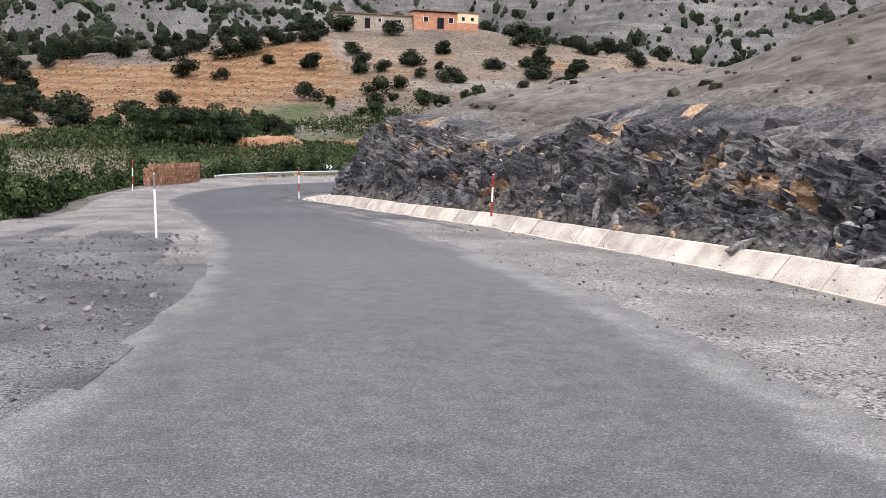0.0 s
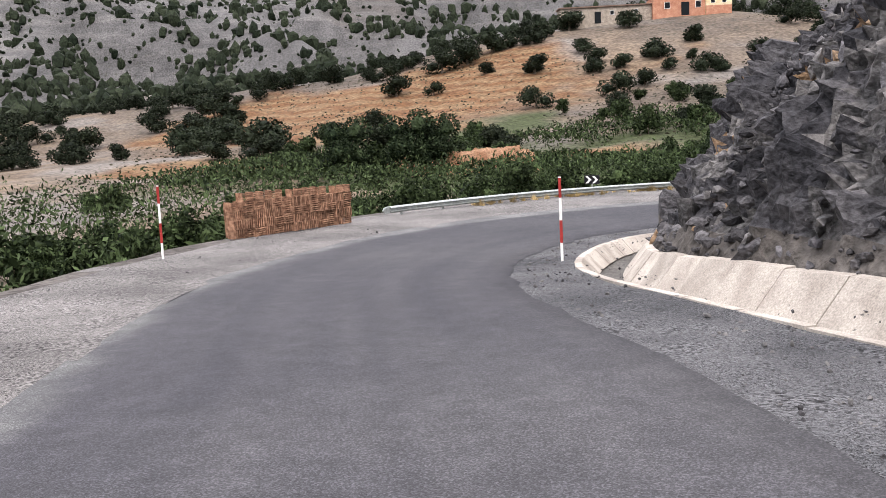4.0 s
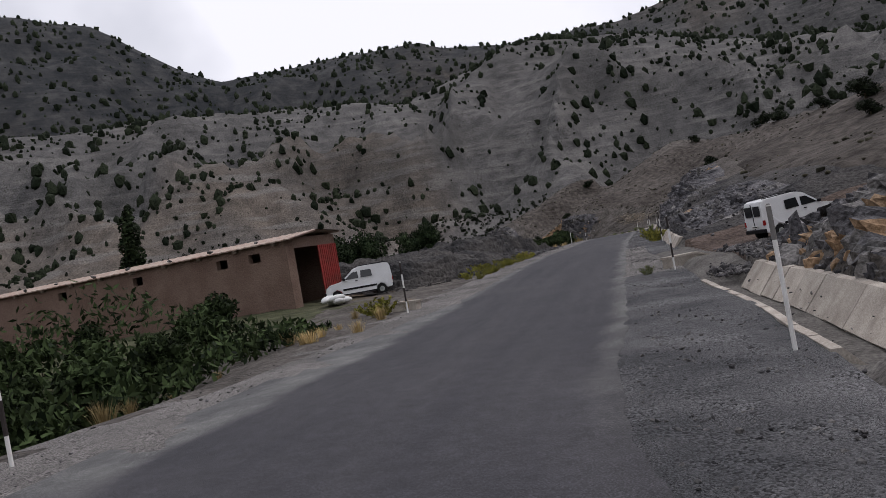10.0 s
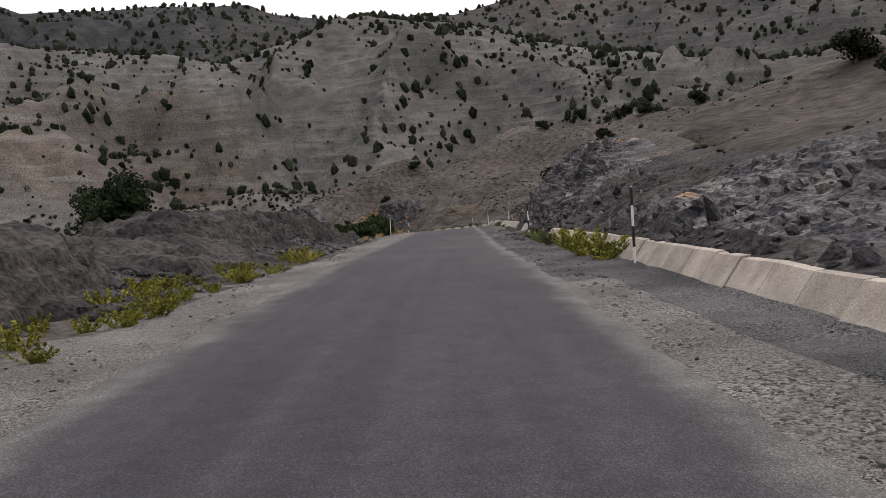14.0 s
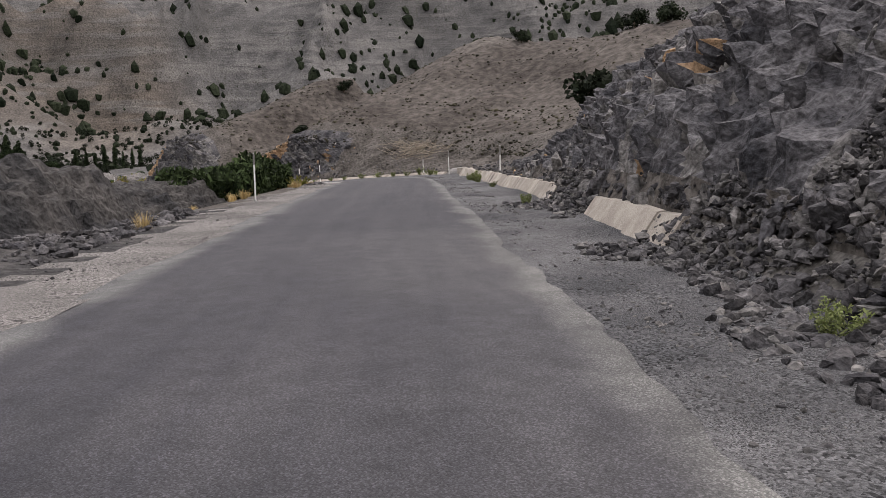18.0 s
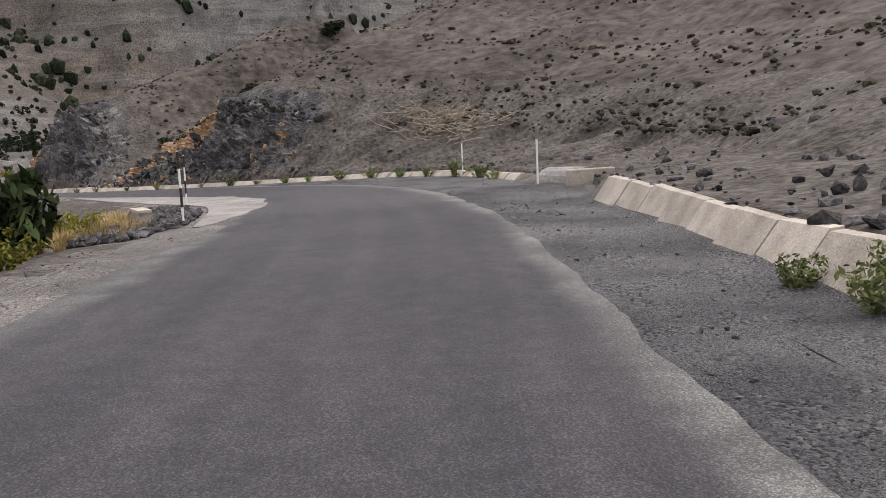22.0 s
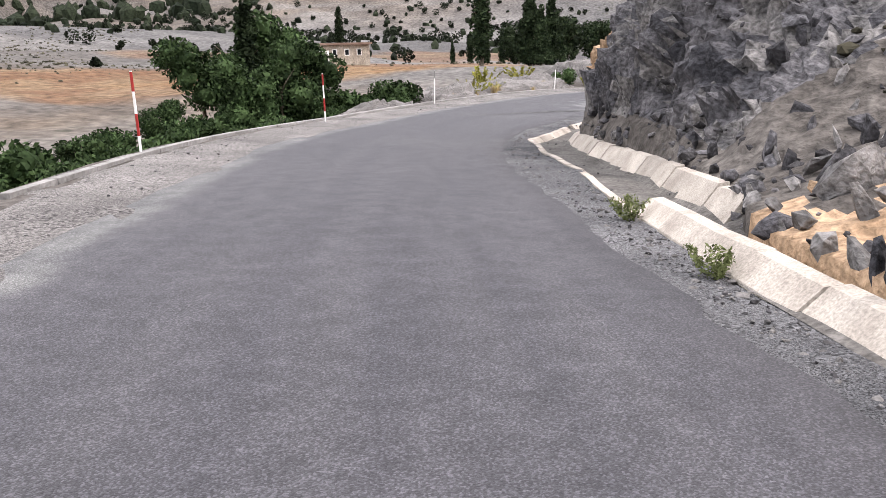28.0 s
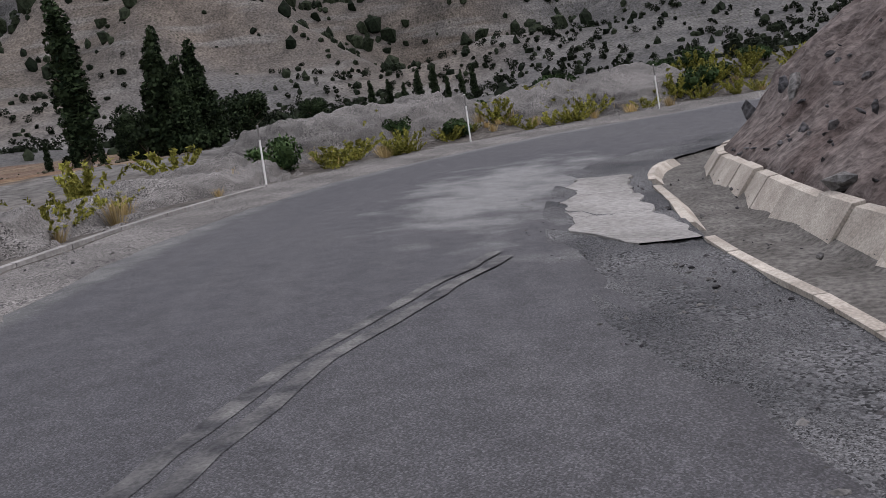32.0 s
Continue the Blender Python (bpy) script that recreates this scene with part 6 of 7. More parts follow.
# fresh green clump below the last bend
for x, y, s_ in ((227, 112.5, 1.15), (231, 114, 1.1), (223.5, 111.5, 1.0), (229.5, 118, 1.45), (219, 113.5, 0.6), (233, 119, 1.3), (225, 117, 1.2)):
    put(GREENS[int(rng.integers(3))], x, y, s_, rng.uniform(0, 6.28))
for k in range(60):
    d = rng.random()
    x, y = 196 + 46 * d + rng.normal(0, 2.0), 101.5 + 13 * d + rng.normal(0, 2.0)
    if float(locate(np.array([x]), np.array([y]))[1][0]) < -10.5:
        put(LOWS[int(rng.integers(3))], x, y, rng.uniform(0.7, 1.5), rng.uniform(0, 6.28))
for k in range(110):
    u_ = rng.uniform(306, 338)
    p = place(u_, -float(VERGE(u_)) - rng.uniform(1.4, 13.0))
    put(LOWS[k % 3], p.x, p.y, rng.uniform(0.45, 1.1), rng.uniform(0, 6.28))
for k in range(26):
    p = place(rng.uniform(352, 378), -rng.uniform(8, 15))
    put(LOWS[k % 3], p.x, p.y, rng.uniform(0.45, 0.9), rng.uniform(0, 6.28))
for k in range(9):
    put(POPLARS[k % 2], 330 + 4.2 * k + rng.uniform(-1, 1), 168 - 1.2 * k, rng.uniform(0.6, 0.9), rng.uniform(0, 6), wide=1.5)
for k in range(8):
    put(POPLARS[k % 2], 383 + 5 * k + rng.uniform(-2, 2), 136 - 2.2 * k, rng.uniform(0.8, 1.2), rng.uniform(0, 6), wide=1.3)
# junipers by the orange fields and the house
for x, y, s_ in ((-50, 173, 2.6), (-61, 174.6, 2.0), (-71, 161.6, 2.2), (-82, 166, 1.9), (-119, 219, 2.6), (-112, 213, 2.4), (-104, 206, 2.2), (-106.5, 283, 2.6), (-91, 270, 2.0), (-80, 280, 2.2), (-69, 270, 2.4), (-38.7, 240.6, 2.7), (-41, 275, 2.6), (-35, 283, 3.0), (-47, 285, 2.8), (-30, 290, 2.6), (-44, 268, 2.4), (-11, 243, 2.7), (-2.3, 256, 2.4), (24.4, 236, 2.3), (12.8, 243, 1.9), (-51.6, 246, 1.7), (-18.5, 278, 2.6), (26, 243, 2.5), (29, 219, 2.2), (24, 296, 3.2), (42, 277, 2.3), (38, 250, 1.8), (-33, 291, 3.2), (-79, 177, 3.2), (-138, 257, 3.4), (-124, 240, 3.2), (-112, 228, 3.0), (-95, 195, 2.8), (-128, 250, 3.3), (-90, 187, 2.6), (-64, 176, 2.6), (-55, 174, 2.8), (-60, 262, 3.2), (-66, 258, 3.0), (-54, 268, 3.2), (-62, 270, 3.2)):
    put(JUNIPERS[int(rng.integers(4))], x, y, s_ * 0.8, rng.uniform(0, 6.28), wide=1.25)
count = 0
while count < 190:
    x, y = rng.uniform(-200, 110), rng.uniform(168, 360)
    if field(np.array([x]), np.array([y]), -85, 225, 55, 38, 0.2)[0] > 0.3 and rng.random() < 0.85:
        continue
    if -42 < x < 16 and 258 < y < 294:
        continue
    put(JUNIPERS[int(rng.integers(4))], x, y, rng.uniform(1.0, 2.5), rng.uniform(0, 6.28), wide=1.1)
    count += 1
# trees on the slope above the road
for u, v, s_ in ((187, 29, 1.0), (210, 31, 0.9), (214, 33, 1.1), (224, 36, 1.0), (260, 46, 1.1), (256, 44, 1.1), (252, 48, 1.0), (284.4, 15, 0.6), (291, 11, 0.5), (217, 12.4, 1.45), (218.4, 13.4, 1.3), (199, 14, 0.7), (178, 27, 0.7), (232, 40, 0.8), (20, 34, 1.5), (12, 40, 1.6), (36, 40, 1.2), (8, 32, 1.3), (318, 24, 0.8), (300, 36, 0.9), (270, 42, 0.8)):
    p = place(u, v)
    put(JUNIPERS[int(rng.integers(4))], p.x, p.y, s_, rng.uniform(0, 6.28), wide=1.2)
for kind in JUNIPERS + SHRUBS + POPLARS + TREES + CONES + GREENS + LOWS:
    drop_kind(kind)
for kind in sum(TUFTS.values(), []):
    bpy.data.objects.remove(kind)


# ---------------------------------------------------------------- far woods, scrub and stones
def on_sheet(x, y):
    """The height of the ground's own mesh, between its points."""
    i, j = np.clip(np.searchsorted(gx, x) - 1, 0, len(gx) - 2), np.clip(np.searchsorted(gy, y) - 1, 0, len(gy) - 2)
    fx, fy = (x - gx[i]) / (gx[i + 1] - gx[i]), (y - gy[j]) / (gy[j + 1] - gy[j])
    z = np.where(inside, GZ + 9, GZ).reshape(len(gx), len(gy))
    return (z[i, j] * (1 - fx) + z[i + 1, j] * fx) * (1 - fy) + (z[i, j + 1] * (1 - fx) + z[i + 1, j + 1] * fx) * fy


def blobs(name, x, y, size, mat, label, category, tall=1.0, lift=0.35, rough_=0.35, seed=3, ball=1, raised=0.0):
    """Many small lumps on the land, joined."""
    r = np.random.default_rng(seed)
    bm = bmesh.new()
    bmesh.ops.create_icosphere(bm, subdivisions=1, radius=1.0)
    unit, tri = np.array([v.co for v in bm.verts]), np.array([[v.index for v in f.verts] for f in bm.faces])
    bm.free()
    n, k = len(x), len(unit)
    z = np.minimum(ground(x, y)[0], on_sheet(x, y)) + raised
    s_ = size[:, None, None]
    jitter = 1 + rough_ * r.uniform(-1, 1, (n, k, 1))
    p = unit[None] * jitter * s_ * np.array([1, 1, tall])
    if ball != 1:  # broken stones: stretched, tipped and turned
        p = p * r.uniform(0.55, 1.5, (n, 1, 3)) * (1 + 0.25 * r.uniform(-1, 1, (n, k, 1)))
        a, c = r.uniform(0, 6.28, (n, 1)), r.uniform(-0.7, 0.7, (n, 1))
        py, pz = p[:, :, 1] * np.cos(c) - p[:, :, 2] * np.sin(c), p[:, :, 1] * np.sin(c) + p[:, :, 2] * np.cos(c)
        p = np.stack([p[:, :, 0] * np.cos(a) - py * np.sin(a), p[:, :, 0] * np.sin(a) + py * np.cos(a), pz], 2)
    p = p + np.stack([x, y, z + size * lift * tall], 1)[:, None]
    faces = (tri[None] + (np.arange(n) * k)[:, None, None]).reshape(-1, 3)
    ob = mesh_of(name, p.reshape(-1, 3), faces, mat, smooth_shade=False)
    return tagged(ob, label, category, kind="stuff")


def scatter(n, seed, test):
    r = np.random.default_rng(seed)
    xs, ys = [], []
    while sum(len(a) for a in xs) < n:
        x, y, keep = test(r)
        xs.append(x[keep]), ys.append(y[keep])
    return np.concatenate(xs)[:n], np.concatenate(ys)[:n]


def on_mountains(r):
    d, a = 250 * (1900 / 250) ** r.random(6000), np.radians(r.uniform(-75, 150, 6000))
    x, y = 20 + d * np.cos(a), 78 + d * np.sin(a)
    keep = 0.8 * fractal(x, y, 130, 3, 51) + 0.8 * fractal(x, y, 35, 2, 55) + 1.2 * smooth(1080, 1300, d) > r.uniform(-1.2, 1.2, 6000)
    keep = keep & ((d > FOOT(np.degrees(a)) - 30) | (r.random(6000) < 0.12))
    u, v, z = locate(x, y)
    return x, y, keep & (np.abs(v) > 60) & (np.hypot(x + 10, y - 230) > 130)


mx, my = scatter(34000, 31, on_mountains)
far_r = np.random.default_rng(5)
far = locate(mx, my)[1]
far = np.abs(far)
wide_ = 1.3 + 3.2 * far_r.random(len(mx)) ** 1.6 * (0.8 + 0.7 * smooth(400, 1500, far))
beyond = far > 330
blobs("far_woods", mx[beyond], my[beyond], wide_[beyond], JUNIPER, "scattered dark juniper trees on the mountain slopes", "trees", tall=1.45, rough_=0.4)
bx, by = scatter(24000, 32, on_mountains)
away_b = np.hypot(bx - 20, by - 78)
kept = (away_b > 330) & (away_b < 1150)
blobs("far_bushes", bx[kept], by[kept], far_r.uniform(0.7, 1.7, int(kept.sum())), JUNIPER, "small dark bushes between the juniper trees on the slopes", "bushes", tall=1.1, rough_=0.45, seed=4)
nx, ny, ns = mx[~beyond], my[~beyond], wide_[~beyond] * 0.5
nz = ground(nx, ny)[0]
pts, sizes = [], []
for x, y, z, w in zip(nx, ny, nz, ns):
    lumps = lumpy(far_r, 3, 0.45 * w, 0.5 * w, 1.5 * w, 0.7 * w)
    pts.append(cloud_points(far_r, lumps, 110) + np.array([x, y, z]))
near_woods = new("hillside_bushes", cards("hillside_bushes", np.concatenate(pts), 0.44, JUNIPER, stretch=1.3, seed=5))
tagged(near_woods, "dark juniper bushes dotted over the lower slopes", "bushes", kind="stuff")


def on_slopes(r):
    x, y = r.uniform(-120, 340, 6000), r.uniform(-60, 330, 6000)
    z, u, v = ground(x, y)
    keep = ((v > DITCH(u) + VD(u) + WIDE(u) + 3) & (v < 70) & ((u < 90) | (u > 205) | (r.random(6000) < 0.25))) | ((v < -60) & (fractal(x, y, 40, 3, 61) > -0.2))
    return x, y, keep & (fractal(x, y, 14, 3, 65) > r.uniform(-0.9, 0.9, 6000))


sx, sy = scatter(17000, 33, on_slopes)
blobs("scrub", sx, sy, 0.07 + 0.24 * far_r.random(17000) ** 1.6, SCRUB, "low dry scrub dotted over the slopes", "scrub", tall=0.75, seed=6)


def stones_on(r):
    u, side = r.uniform(-5, 345, 6000), r.random(6000)
    v = np.where(side < 0.72, 3.5 + (DITCH(u) - 3.5) * r.random(6000), -3.4 - (VERGE(u) - 3.4) * r.random(6000) ** 0.7)
    v = np.where(side > 0.93, DITCH(u) + VD(u) * r.random(6000), v)
    k = np.interp(u, ALONG, np.arange(len(ALONG)))
    lx, ly = [np.interp(k, np.arange(len(ALONG)), LINE[:, i]) for i in range(2)]
    rx, ry = [np.interp(k, np.arange(len(ALONG)), RIGHT[:, i]) for i in range(2)]
    return lx + rx * v, ly + ry * v, side < 2


px_, py_ = scatter(13000, 36, stones_on)
blobs("dark_stones", px_, py_, 0.01 + 0.028 * far_r.random(13000) ** 4, BROKEN, "small dark stones strewn over the gravel shoulders", "stones", tall=0.7, lift=0.4, ball=2, seed=18)
px_, py_ = scatter(15000, 35, stones_on)
blobs("loose_stones", px_, py_, 0.01 + 0.034 * far_r.random(15000) ** 4, GREY_ROCK, "loose grey stones strewn over the gravel shoulders", "stones", tall=0.7, lift=0.4, ball=2, seed=8)



def verge_stones(r):
    u, v = r.uniform(-2, 30, 4000), -3.6 - 7 * r.random(4000)
    k = np.interp(u, ALONG, np.arange(len(ALONG)))
    lx, ly = [np.interp(k, np.arange(len(ALONG)), LINE[:, i]) for i in range(2)]
    rx, ry = [np.interp(k, np.arange(len(ALONG)), RIGHT[:, i]) for i in range(2)]
    return lx + rx * v, ly + ry * v, -v < VERGE(u)


px_, py_ = scatter(3600, 37, verge_stones)
blobs("coarse_stones", px_, py_, 0.014 + 0.05 * far_r.random(3600) ** 3, GREY_ROCK, "coarse grey stones scattered over the open verge", "stones", tall=0.6, lift=0.4, ball=2, seed=28)

# ---------------------------------------------------------------- rocks on the banks
ROCK_MESHES = []
for k in range(14):
    bm = rock_bm(300 + k, 1.0)
    me = bpy.data.meshes.new("rock")
    bm.to_mesh(me)
    bm.free()
    me.materials.append((SHALE, GREY_ROCK, GREY_ROCK, TAN_ROCK, SHALE, GREY_ROCK, SHALE)[k % 7])
    ROCK_MESHES.append(me)
SPANS = [(0, 86, 430, 0), (100, 119, 130, 1), (138, 178, 80, 2), (178, 212, 360, 2), (268, 316, 400, 4), (318, 350, 25, 5)]
for u0, u1, n, b in SPANS:
    for k in range(n):
        u = rng.uniform(u0, u1)
        f = rng.random() ** 1.6
        w = f * float(WIDE(u)) * 1.1 + 0.05
        p = place(u, float(DITCH(u)) + VD(u) + w)
        s_ = rng.uniform(0.08, 0.27) * (1.8 if rng.random() < 0.12 else 1.0) * (1.25 if b == 1 else 1.0)
        kind = int(rng.integers(14))
        if 277 < u < 291.5 and f > 0.35:
            kind, s_ = 3, s_ * 0.7
        elif kind % 7 == 3 and (u > 292 or 120 < u < 206):
            kind += 1
        ob = new("rock", ROCK_MESHES[kind] if b != 1 or rng.random() > 0.35 else ROCK_MESHES[3])
        ob.parent = BANKS[b]
        ob.matrix_basis = Matrix.LocRotScale((p.x, p.y, height(p.x, p.y) + s_ * 0.2), Euler((rng.uniform(0, 6), rng.uniform(0, 6), rng.uniform(0, 6))), (s_ * rng.uniform(0.8, 1.5), s_, s_))


def rubble_on(r):
    u = r.uniform(-5, 345, 6000)
    f = r.random(6000) ** 1.5
    v = DITCH(u) + VD(u) - 0.1 + f * WIDE(u) * 1.2
    k = np.interp(u, ALONG, np.arange(len(ALONG)))
    lx, ly = [np.interp(k, np.arange(len(ALONG)), LINE[:, i]) for i in range(2)]
    rx, ry = [np.interp(k, np.arange(len(ALONG)), RIGHT[:, i]) for i in range(2)]
    return lx + rx * v, ly + ry * v, (r.random(6000) < ROCKY(u) * 0.95 + 0.08) & ~((u > 277) & (u < 291.5) & (f > 0.35))


qx, qy = scatter(7000, 37, rubble_on)
blobs("rubble", qx, qy, 0.04 + 0.13 * far_r.random(7000) ** 2.5, BROKEN, "dark shale rubble fallen along the cuttings", "rubble", tall=0.7, lift=0.3, ball=2, seed=9)

def hillside(r):
    u = np.where(r.random(6000) < 0.12, r.uniform(60, 345, 6000), r.uniform(212, 345, 6000))
    v = DITCH(u) + VD(u) + WIDE(u) * 0.9 + 55 * r.random(6000) ** 1.4
    k = np.interp(u, ALONG, np.arange(len(ALONG)))
    lx, ly = [np.interp(k, np.arange(len(ALONG)), LINE[:, i]) for i in range(2)]
    rx, ry = [np.interp(k, np.arange(len(ALONG)), RIGHT[:, i]) for i in range(2)]
    x, y = lx + rx * v, ly + ry * v
    return x, y, fractal(x, y, 9, 3, 67) + 0.7 * np.sin(v * 0.9 + 2 * fractal(x, y, 20, 2, 68)) > r.uniform(-0.6, 1.2, 6000)


qx, qy = scatter(9000, 39, hillside)
blobs("slope_scrub", qx, qy, 0.05 + 0.15 * far_r.random(9000) ** 2, SCRUB, "small dry cushion plants on the slope above the road", "scrub", tall=0.7, lift=0.3, seed=12)
def gravel_heap(r):
    u, v = r.uniform(237, 252, 6000), -4.4 - 2.2 * r.random(6000)
    k = np.interp(u, ALONG, np.arange(len(ALONG)))
    lx, ly = [np.interp(k, np.arange(len(ALONG)), LINE[:, i]) for i in range(2)]
    rx, ry = [np.interp(k, np.arange(len(ALONG)), RIGHT[:, i]) for i in range(2)]
    return lx + rx * v, ly + ry * v, (v < np.interp(u, [237, 240, 246, 252], [-5.4, -4.5, -4.5, -5.2]))


qx, qy = scatter(2600, 41, gravel_heap)
blobs("dark_rubble", qx, qy, 0.05 + 0.07 * far_r.random(2600), BROKEN, "dark broken stones heaped beside the concrete apron", "rubble", tall=0.9, lift=0.6, ball=2, seed=13)

def yard_side(r):
    u = r.uniform(147, 204, 6000)
    v = -VERGE(u) - 0.2 - 7 * r.random(6000) ** 1.3
    k = np.interp(u, ALONG, np.arange(len(ALONG)))
    lx, ly = [np.interp(k, np.arange(len(ALONG)), LINE[:, i]) for i in range(2)]
    rx, ry = [np.interp(k, np.arange(len(ALONG)), RIGHT[:, i]) for i in range(2)]
    return lx + rx * v, ly + ry * v, fractal(u, v, 5, 3, 63) > -0.3


def spilled(r):
    u = r.choice([0, 1, 2], 6000, p=[0.45, 0.25, 0.3])
    u = np.where(u == 0, r.uniform(174, 188, 6000), np.where(u == 1, r.uniform(194, 201, 6000), r.uniform(118.6, 128, 6000)))
    v = DITCH(u) + 0.2 + np.interp(u, [130, 170], [4.5, 3.2]) * r.random(6000) + 0.5 * fractal(u, u * 0, 4, 2, 69)
    k = np.interp(u, ALONG, np.arange(len(ALONG)))
    lx, ly = [np.interp(k, np.arange(len(ALONG)), LINE[:, i]) for i in range(2)]
    rx, ry = [np.interp(k, np.arange(len(ALONG)), RIGHT[:, i]) for i in range(2)]
    return lx + rx * v, ly + ry * v, r.random(6000) < 0.35 + 0.65 * smooth(0.2, 1.6, v - DITCH(u))


qx, qy = scatter(9000, 45, spilled)
def on_talus(x, y):
    u, v, _ = locate(x, y)
    return 0.58 * smooth(1.2, 1.9, v - DITCH(u)) * smooth(1.95, 1.85, v - DITCH(u)) * (u > 137)


blobs("spilled_rubble", qx, qy, 0.025 + 0.1 * far_r.random(9000) ** 3, BROKEN, "dark broken rock that has slid over the ditch", "rubble", tall=0.75, lift=0.3, ball=2, seed=15, raised=on_talus(qx, qy))
qx, qy = scatter(2600, 46, spilled)
blobs("spilled_stones", qx, qy, 0.025 + 0.1 * far_r.random(2600) ** 3, GREY_ROCK, "grey stones among the slid rock", "rubble", tall=0.75, lift=0.35, ball=2, seed=16, raised=on_talus(qx, qy))

qx, qy = scatter(3800, 43, yard_side)
blobs("valley_rubble", qx, qy, 0.04 + 0.16 * far_r.random(3800) ** 3, BROKEN, "dark stones lying on the valley-side mounds", "rubble", tall=0.7, lift=0.3, ball=2, seed=14)

# brushwood heap on the slope
heap = root("brushwood_heap", "heap of dry bleached branches on the slope above the bend", "branches")
hx, hy = 178.3, 54.8
heap.matrix_basis = Matrix.Translation((hx, hy, height(hx, hy)))
for k in range(210):
    a, d = rng.uniform(0, 6.28), rng.uniform(0, 1)
    lx_, ly_ = 4.8 * d * math.cos(a), 1.5 * d * math.sin(a)
    ox, oy = 0.77 * lx_ - 0.64 * ly_, 0.64 * lx_ + 0.77 * ly_
    b_, tip = rng.uniform(0, 6.28), rng.uniform(-0.2, 0.5)
    long = rng.uniform(0.7, 1.7)
    z0 = height(hx + ox, hy + oy) - height(hx, hy) + rng.uniform(0.05, 0.2 + 0.5 * (1 - d))
    mid = Vector((ox + 0.5 * long * math.cos(b_), oy + 0.5 * long * math.sin(b_), z0 + tip * long * 0.5))
    bm = tube_bm((ox, oy, z0), mid, 0.028, 0.02, sides=5)
    tube(bm, mid, mid + Vector((0.5 * long * math.cos(b_ + 0.5), 0.5 * long * math.sin(b_ + 0.5), tip * long * 0.6)), 0.02, 0.008, sides=5)
    tube(bm, mid, mid + Vector((0.4 * long * math.cos(b_ - 0.7), 0.4 * long * math.sin(b_ - 0.7), 0.3 * long)), 0.016, 0.005, sides=4)
    part("branch", bm, DRY_WOOD, heap)


# ---------------------------------------------------------------- culverts and concrete
def headwall(m, label, long=2.2):
    ob = root("culvert_headwall", label, "culvert", "culvert headwalls", m)
    part("wall", extrude_profile([(-long / 2, -0.8), (long / 2, -0.8), (long / 2, 0.12), (long * 0.1, 0.42), (-long / 2, 0.42)], -0.16, 0.16), CONCRETE, ob)
    part("coping", extrude_profile([(-long / 2 - 0.06, 0.42), (long * 0.1, 0.42), (long / 2 + 0.05, 0.12), (long / 2 + 0.05, 0.2), (long * 0.1 + 0.02, 0.5), (-long / 2 - 0.06, 0.5)], -0.2, 0.2), CONCRETE, ob)
    return ob


headwall(upright(126.3, 5.9, -0.05, -55), "sand-coloured concrete culvert headwall at the track", 2.4)
headwall(upright(125.5, -6.0, -0.1, 60), "sand-coloured concrete culvert headwall by dry grass", 2.0)
headwall(upright(243.5, -6.1, 0.0, 20), "low concrete parapet end in dry grass", 1.8)
culvert = root("culvert_hood", "weathered concrete culvert hood at the ditch end", "culvert", m=upright(243.9, 7.5, 0.02, 6))
bm = bmesh.new()
bmesh.ops.create_cone(bm, cap_ends=True, segments=20, radius1=0.72, radius2=0.6, depth=2.9, matrix=Matrix.Rotation(radians(90), 4, "Y") @ Matrix.Translation((0.05, 0, 0)))
part("hood", bm, APRON, culvert, smooth_shade=False)
part("hood_wall", box_bm(-1.72, -1.46, -0.8, 0.8, -0.8, 0.62, bevel=0.03), CONCRETE, culvert)


def slab_row(thing, u0, u1, long, section, mat, gap=0.03, name="slab", tilt=0.012, skip=0.0):
    """Concrete pieces laid end to end along the road; section gives (offset from the ditch's edge, height), closed."""
    us = np.arange(u0, u1 - long * 0.5, long)
    for u in us:
        if rng.random() < skip:
            continue
        bm = bmesh.new()
        ends = []
        for w in (u + gap / 2, u + long - gap / 2):
            e = rng.uniform(-1, 1, 2) * tilt
            ends.append([bm.verts.new(place(w, float(DITCH(w)) + a + e[0], h + e[1])) for a, h in section])
        n = len(section)
        for i in range(n):
            bm.faces.new((ends[0][i], ends[0][(i + 1) % n], ends[1][(i + 1) % n], ends[1][i]))
        bm.faces.new(ends[0][::-1]), bm.faces.new(ends[1])
        bmesh.ops.recalc_face_normals(bm, faces=bm.faces)
        part(name, bm, mat, thing)


OUTER = [(1.12, -0.36), (1.66, 0.36), (1.84, 0.38), (1.84, 0.26), (1.72, 0.24), (1.2, -0.44)]
OUTER_HIGH = [(1.22, -0.12), (1.72, 0.6), (1.9, 0.62), (1.9, 0.48), (1.8, 0.46), (1.3, -0.2)]
INNER = [(0.0, 0.05), (0.16, 0.05), (0.56, -0.36), (0.48, -0.44), (0.06, -0.1), (0.0, -0.1)]
for u0, u1, skip in ((-37, 88, 0.0), (103, 118, 0.0), (138, 172, 0.0), (186.5, 194.5, 0.0), (200, 237, 0.0), (294, 352, 0.1)):
    thing = tagged(new("concrete_ditch"), "pale concrete slab-lined roadside ditch", "ditch", "ditch sections", "structure")
    slab_row(thing, u0, u1, 1.5, OUTER_HIGH if 130 < u0 < 240 else OUTER, CONCRETE, name="outer_slab", tilt=0.02 if u0 < 150 else 0.035)
    if not 130 < u0 < 240:
        slab_row(thing, u0, u1, 1.5, INNER, CONCRETE, name="inner_slab", tilt=0.012, skip=skip)
kerb = tagged(new("kerb"), "low white-washed concrete kerb half buried along the slope", "kerb", kind="structure")
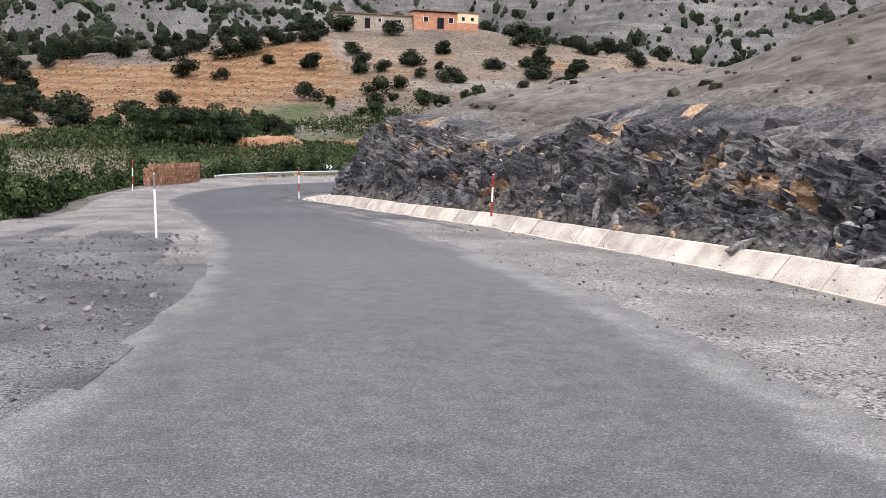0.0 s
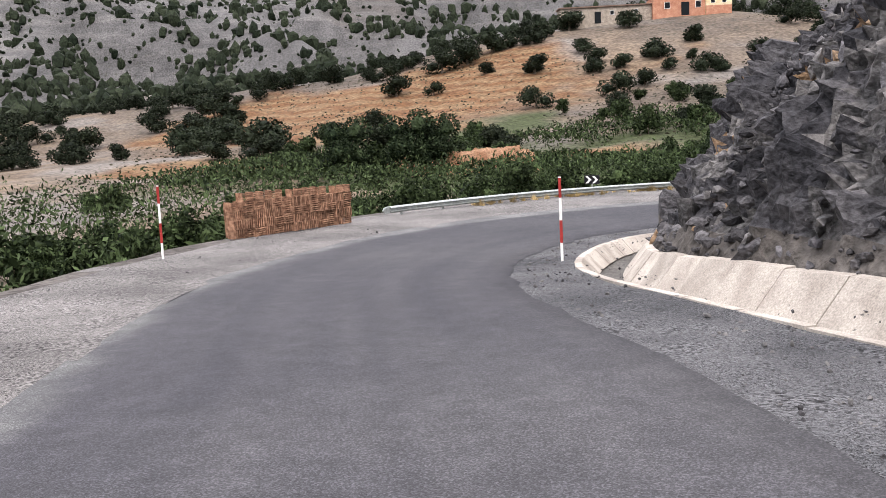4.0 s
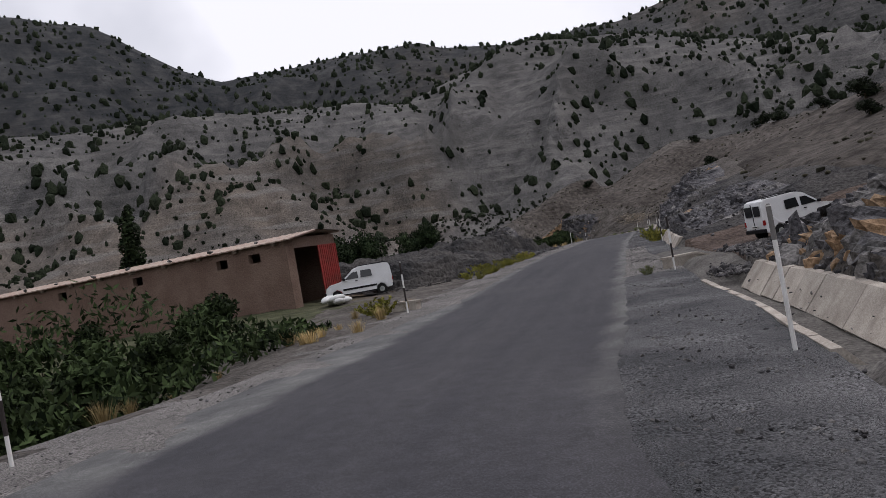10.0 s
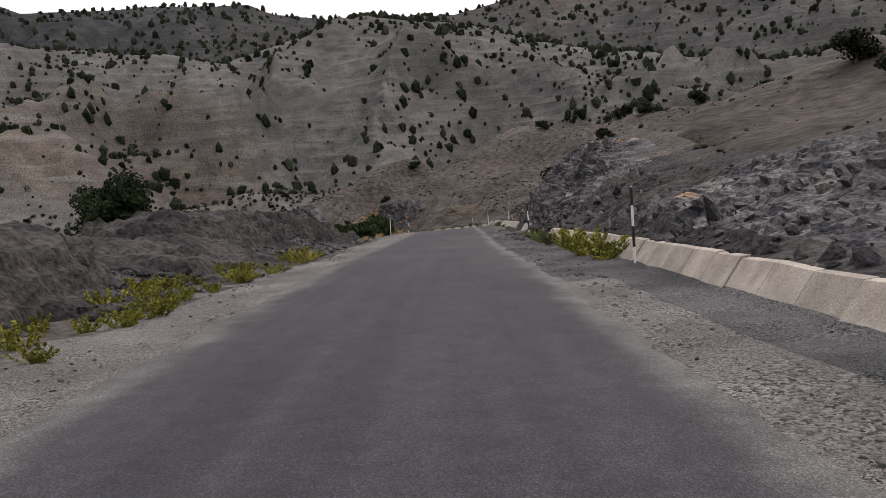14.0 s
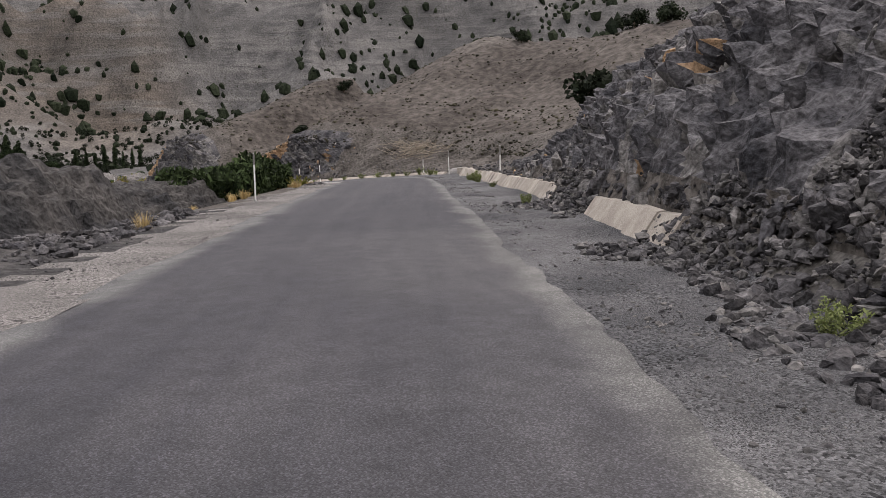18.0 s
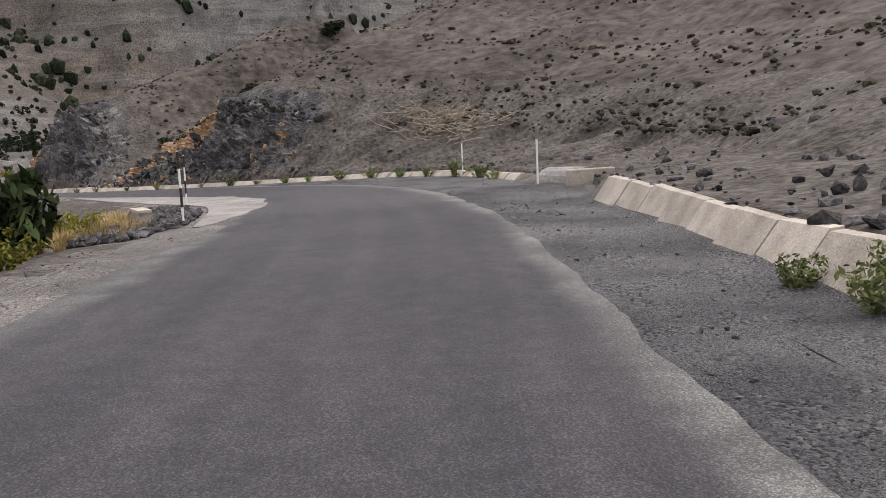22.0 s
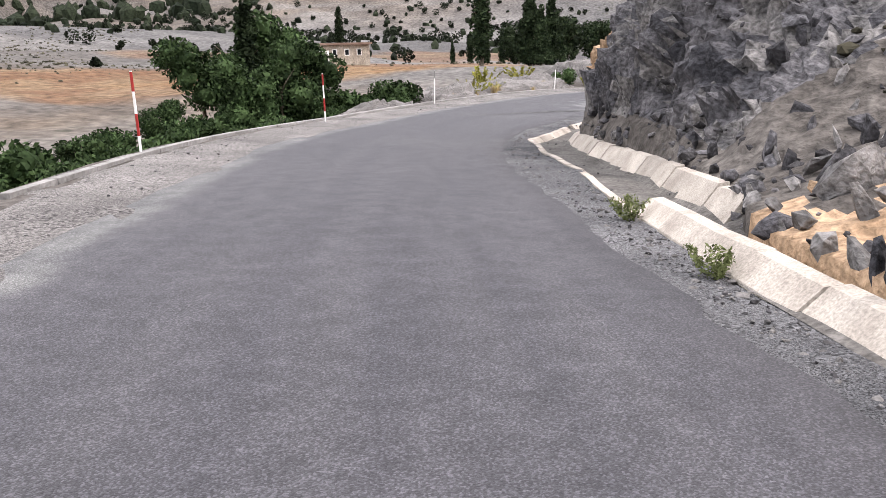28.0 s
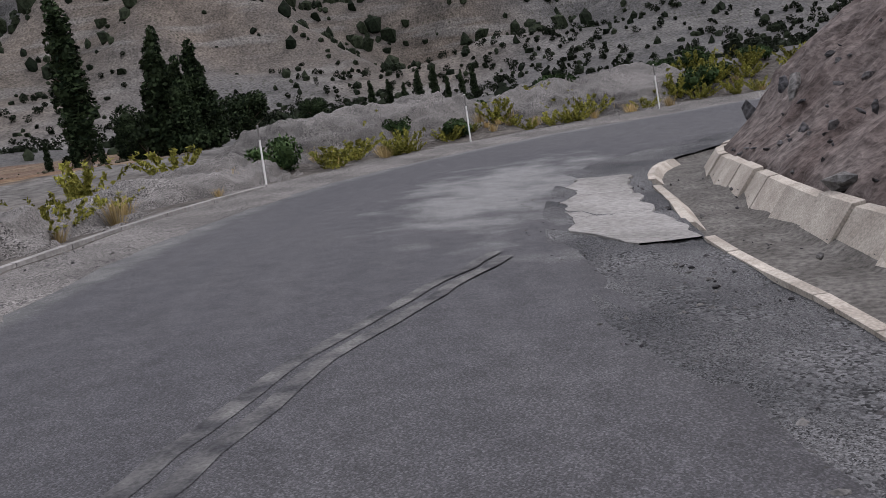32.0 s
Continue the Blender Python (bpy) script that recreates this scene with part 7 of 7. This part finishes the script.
slab_row(kerb, 248, 294, 1.5, [(0.02, -0.12), (0.06, 0.03), (0.32, 0.27), (0.5, 0.29), (0.5, 0.1), (0.3, -0.12)], CONCRETE, name="kerb_stone", tilt=0.03)
edge = tagged(new("edge_kerb"), "narrow concrete edge along the valley-side shoulder", "kerb", kind="structure")
for u in np.arange(296, 350, 2.0):
    bm = bmesh.new()
    ends = [[bm.verts.new(place(w, -5.9 + a, h)) for a, h in ((0, -0.3), (0, 0.1), (0.18, 0.1), (0.18, -0.3))] for w in (u + 0.02, u + 1.98)]
    for i in range(4):
        bm.faces.new((ends[0][i], ends[0][(i + 1) % 4], ends[1][(i + 1) % 4], ends[1][i]))
    bm.faces.new(ends[0][::-1]), bm.faces.new(ends[1])
    bmesh.ops.recalc_face_normals(bm, faces=bm.faces)
    part("edge_stone", bm, APRON, edge)


def patch(name, u0, u1, inner, outer, mat, label, long=2.0, lift=0.062):
    """A thin poured slab in pieces, with a ragged inner edge."""
    ob = tagged(new(name), label, "concrete apron", kind="structure")
    for u in np.arange(u0, u1 - 0.2, long):
        us = np.linspace(u + 0.015, min(u + long, u1) - 0.015, 14)
        bm = bmesh.new()
        top = [[bm.verts.new(place(w, a, h)) for a, h in ((outer(w), lift - 0.1), (outer(w), lift), ((outer(w) + inner(w)) / 2, lift), (inner(w), lift), (inner(w) + 0.02, lift - 0.1))] for w in us]
        for r0, r1 in zip(top[:-1], top[1:]):
            for i in range(4):
                bm.faces.new((r0[i], r1[i], r1[i + 1], r0[i + 1]))
        bmesh.ops.recalc_face_normals(bm, faces=bm.faces)
        for f in bm.faces:
            if f.normal.z < -0.5:
                f.normal_flip()
        part("apron_slab", bm, mat, ob)
    return ob


patch("apron", 239.5, 275.5, lambda u: float(np.interp(u, [239.5, 241, 246, 252, 258, 264, 271, 275.5], [-3.9, -3.4, -2.5, -2.0, -2.0, -2.7, -3.5, -3.9])) + 0.12 * wobble(u, 23, 1.3), lambda u: float(np.interp(u, [239.5, 242, 250, 258, 268, 275.5], [-4.1, -4.2, -4.3, -5.0, -5.2, -4.3])), APRON, "pale worn concrete apron at the inside of the bend", 4.0)
patch("concrete_patch", 336, 347.5, lambda u: 6.2 + 0.3 * float(np.interp(u, [336, 345], [0, 1])) + 0.1 * wobble(u, 27, 0.9), lambda u: float(np.interp(u, [336, 338, 347.5], [5.2, 4.7, 5.3])) + 0.15 * wobble(u, 29, 0.7), APRON, "broken pale concrete road patch", 3.6, 0.056)

for name, shift, u0, u1 in (("paint_streak", 0.0, 327, 336.5), ("paint_streak_thin", 0.32, 328.5, 336)):
    ribbon(name, u0, u1, 0.4, lambda u: [(v + shift + 0.05 * wobble(u, 33, 0.6), 0.056) for v in np.linspace(-0.1, 0.1, 3) + float(np.interp(u, [326, 329.4, 331.6, 334.2, 336.5], [-1.0, 0.2, 1.0, 2.3, 3.3]))], WORN_PAINT, "pale worn paint streak across the asphalt", "road marking")
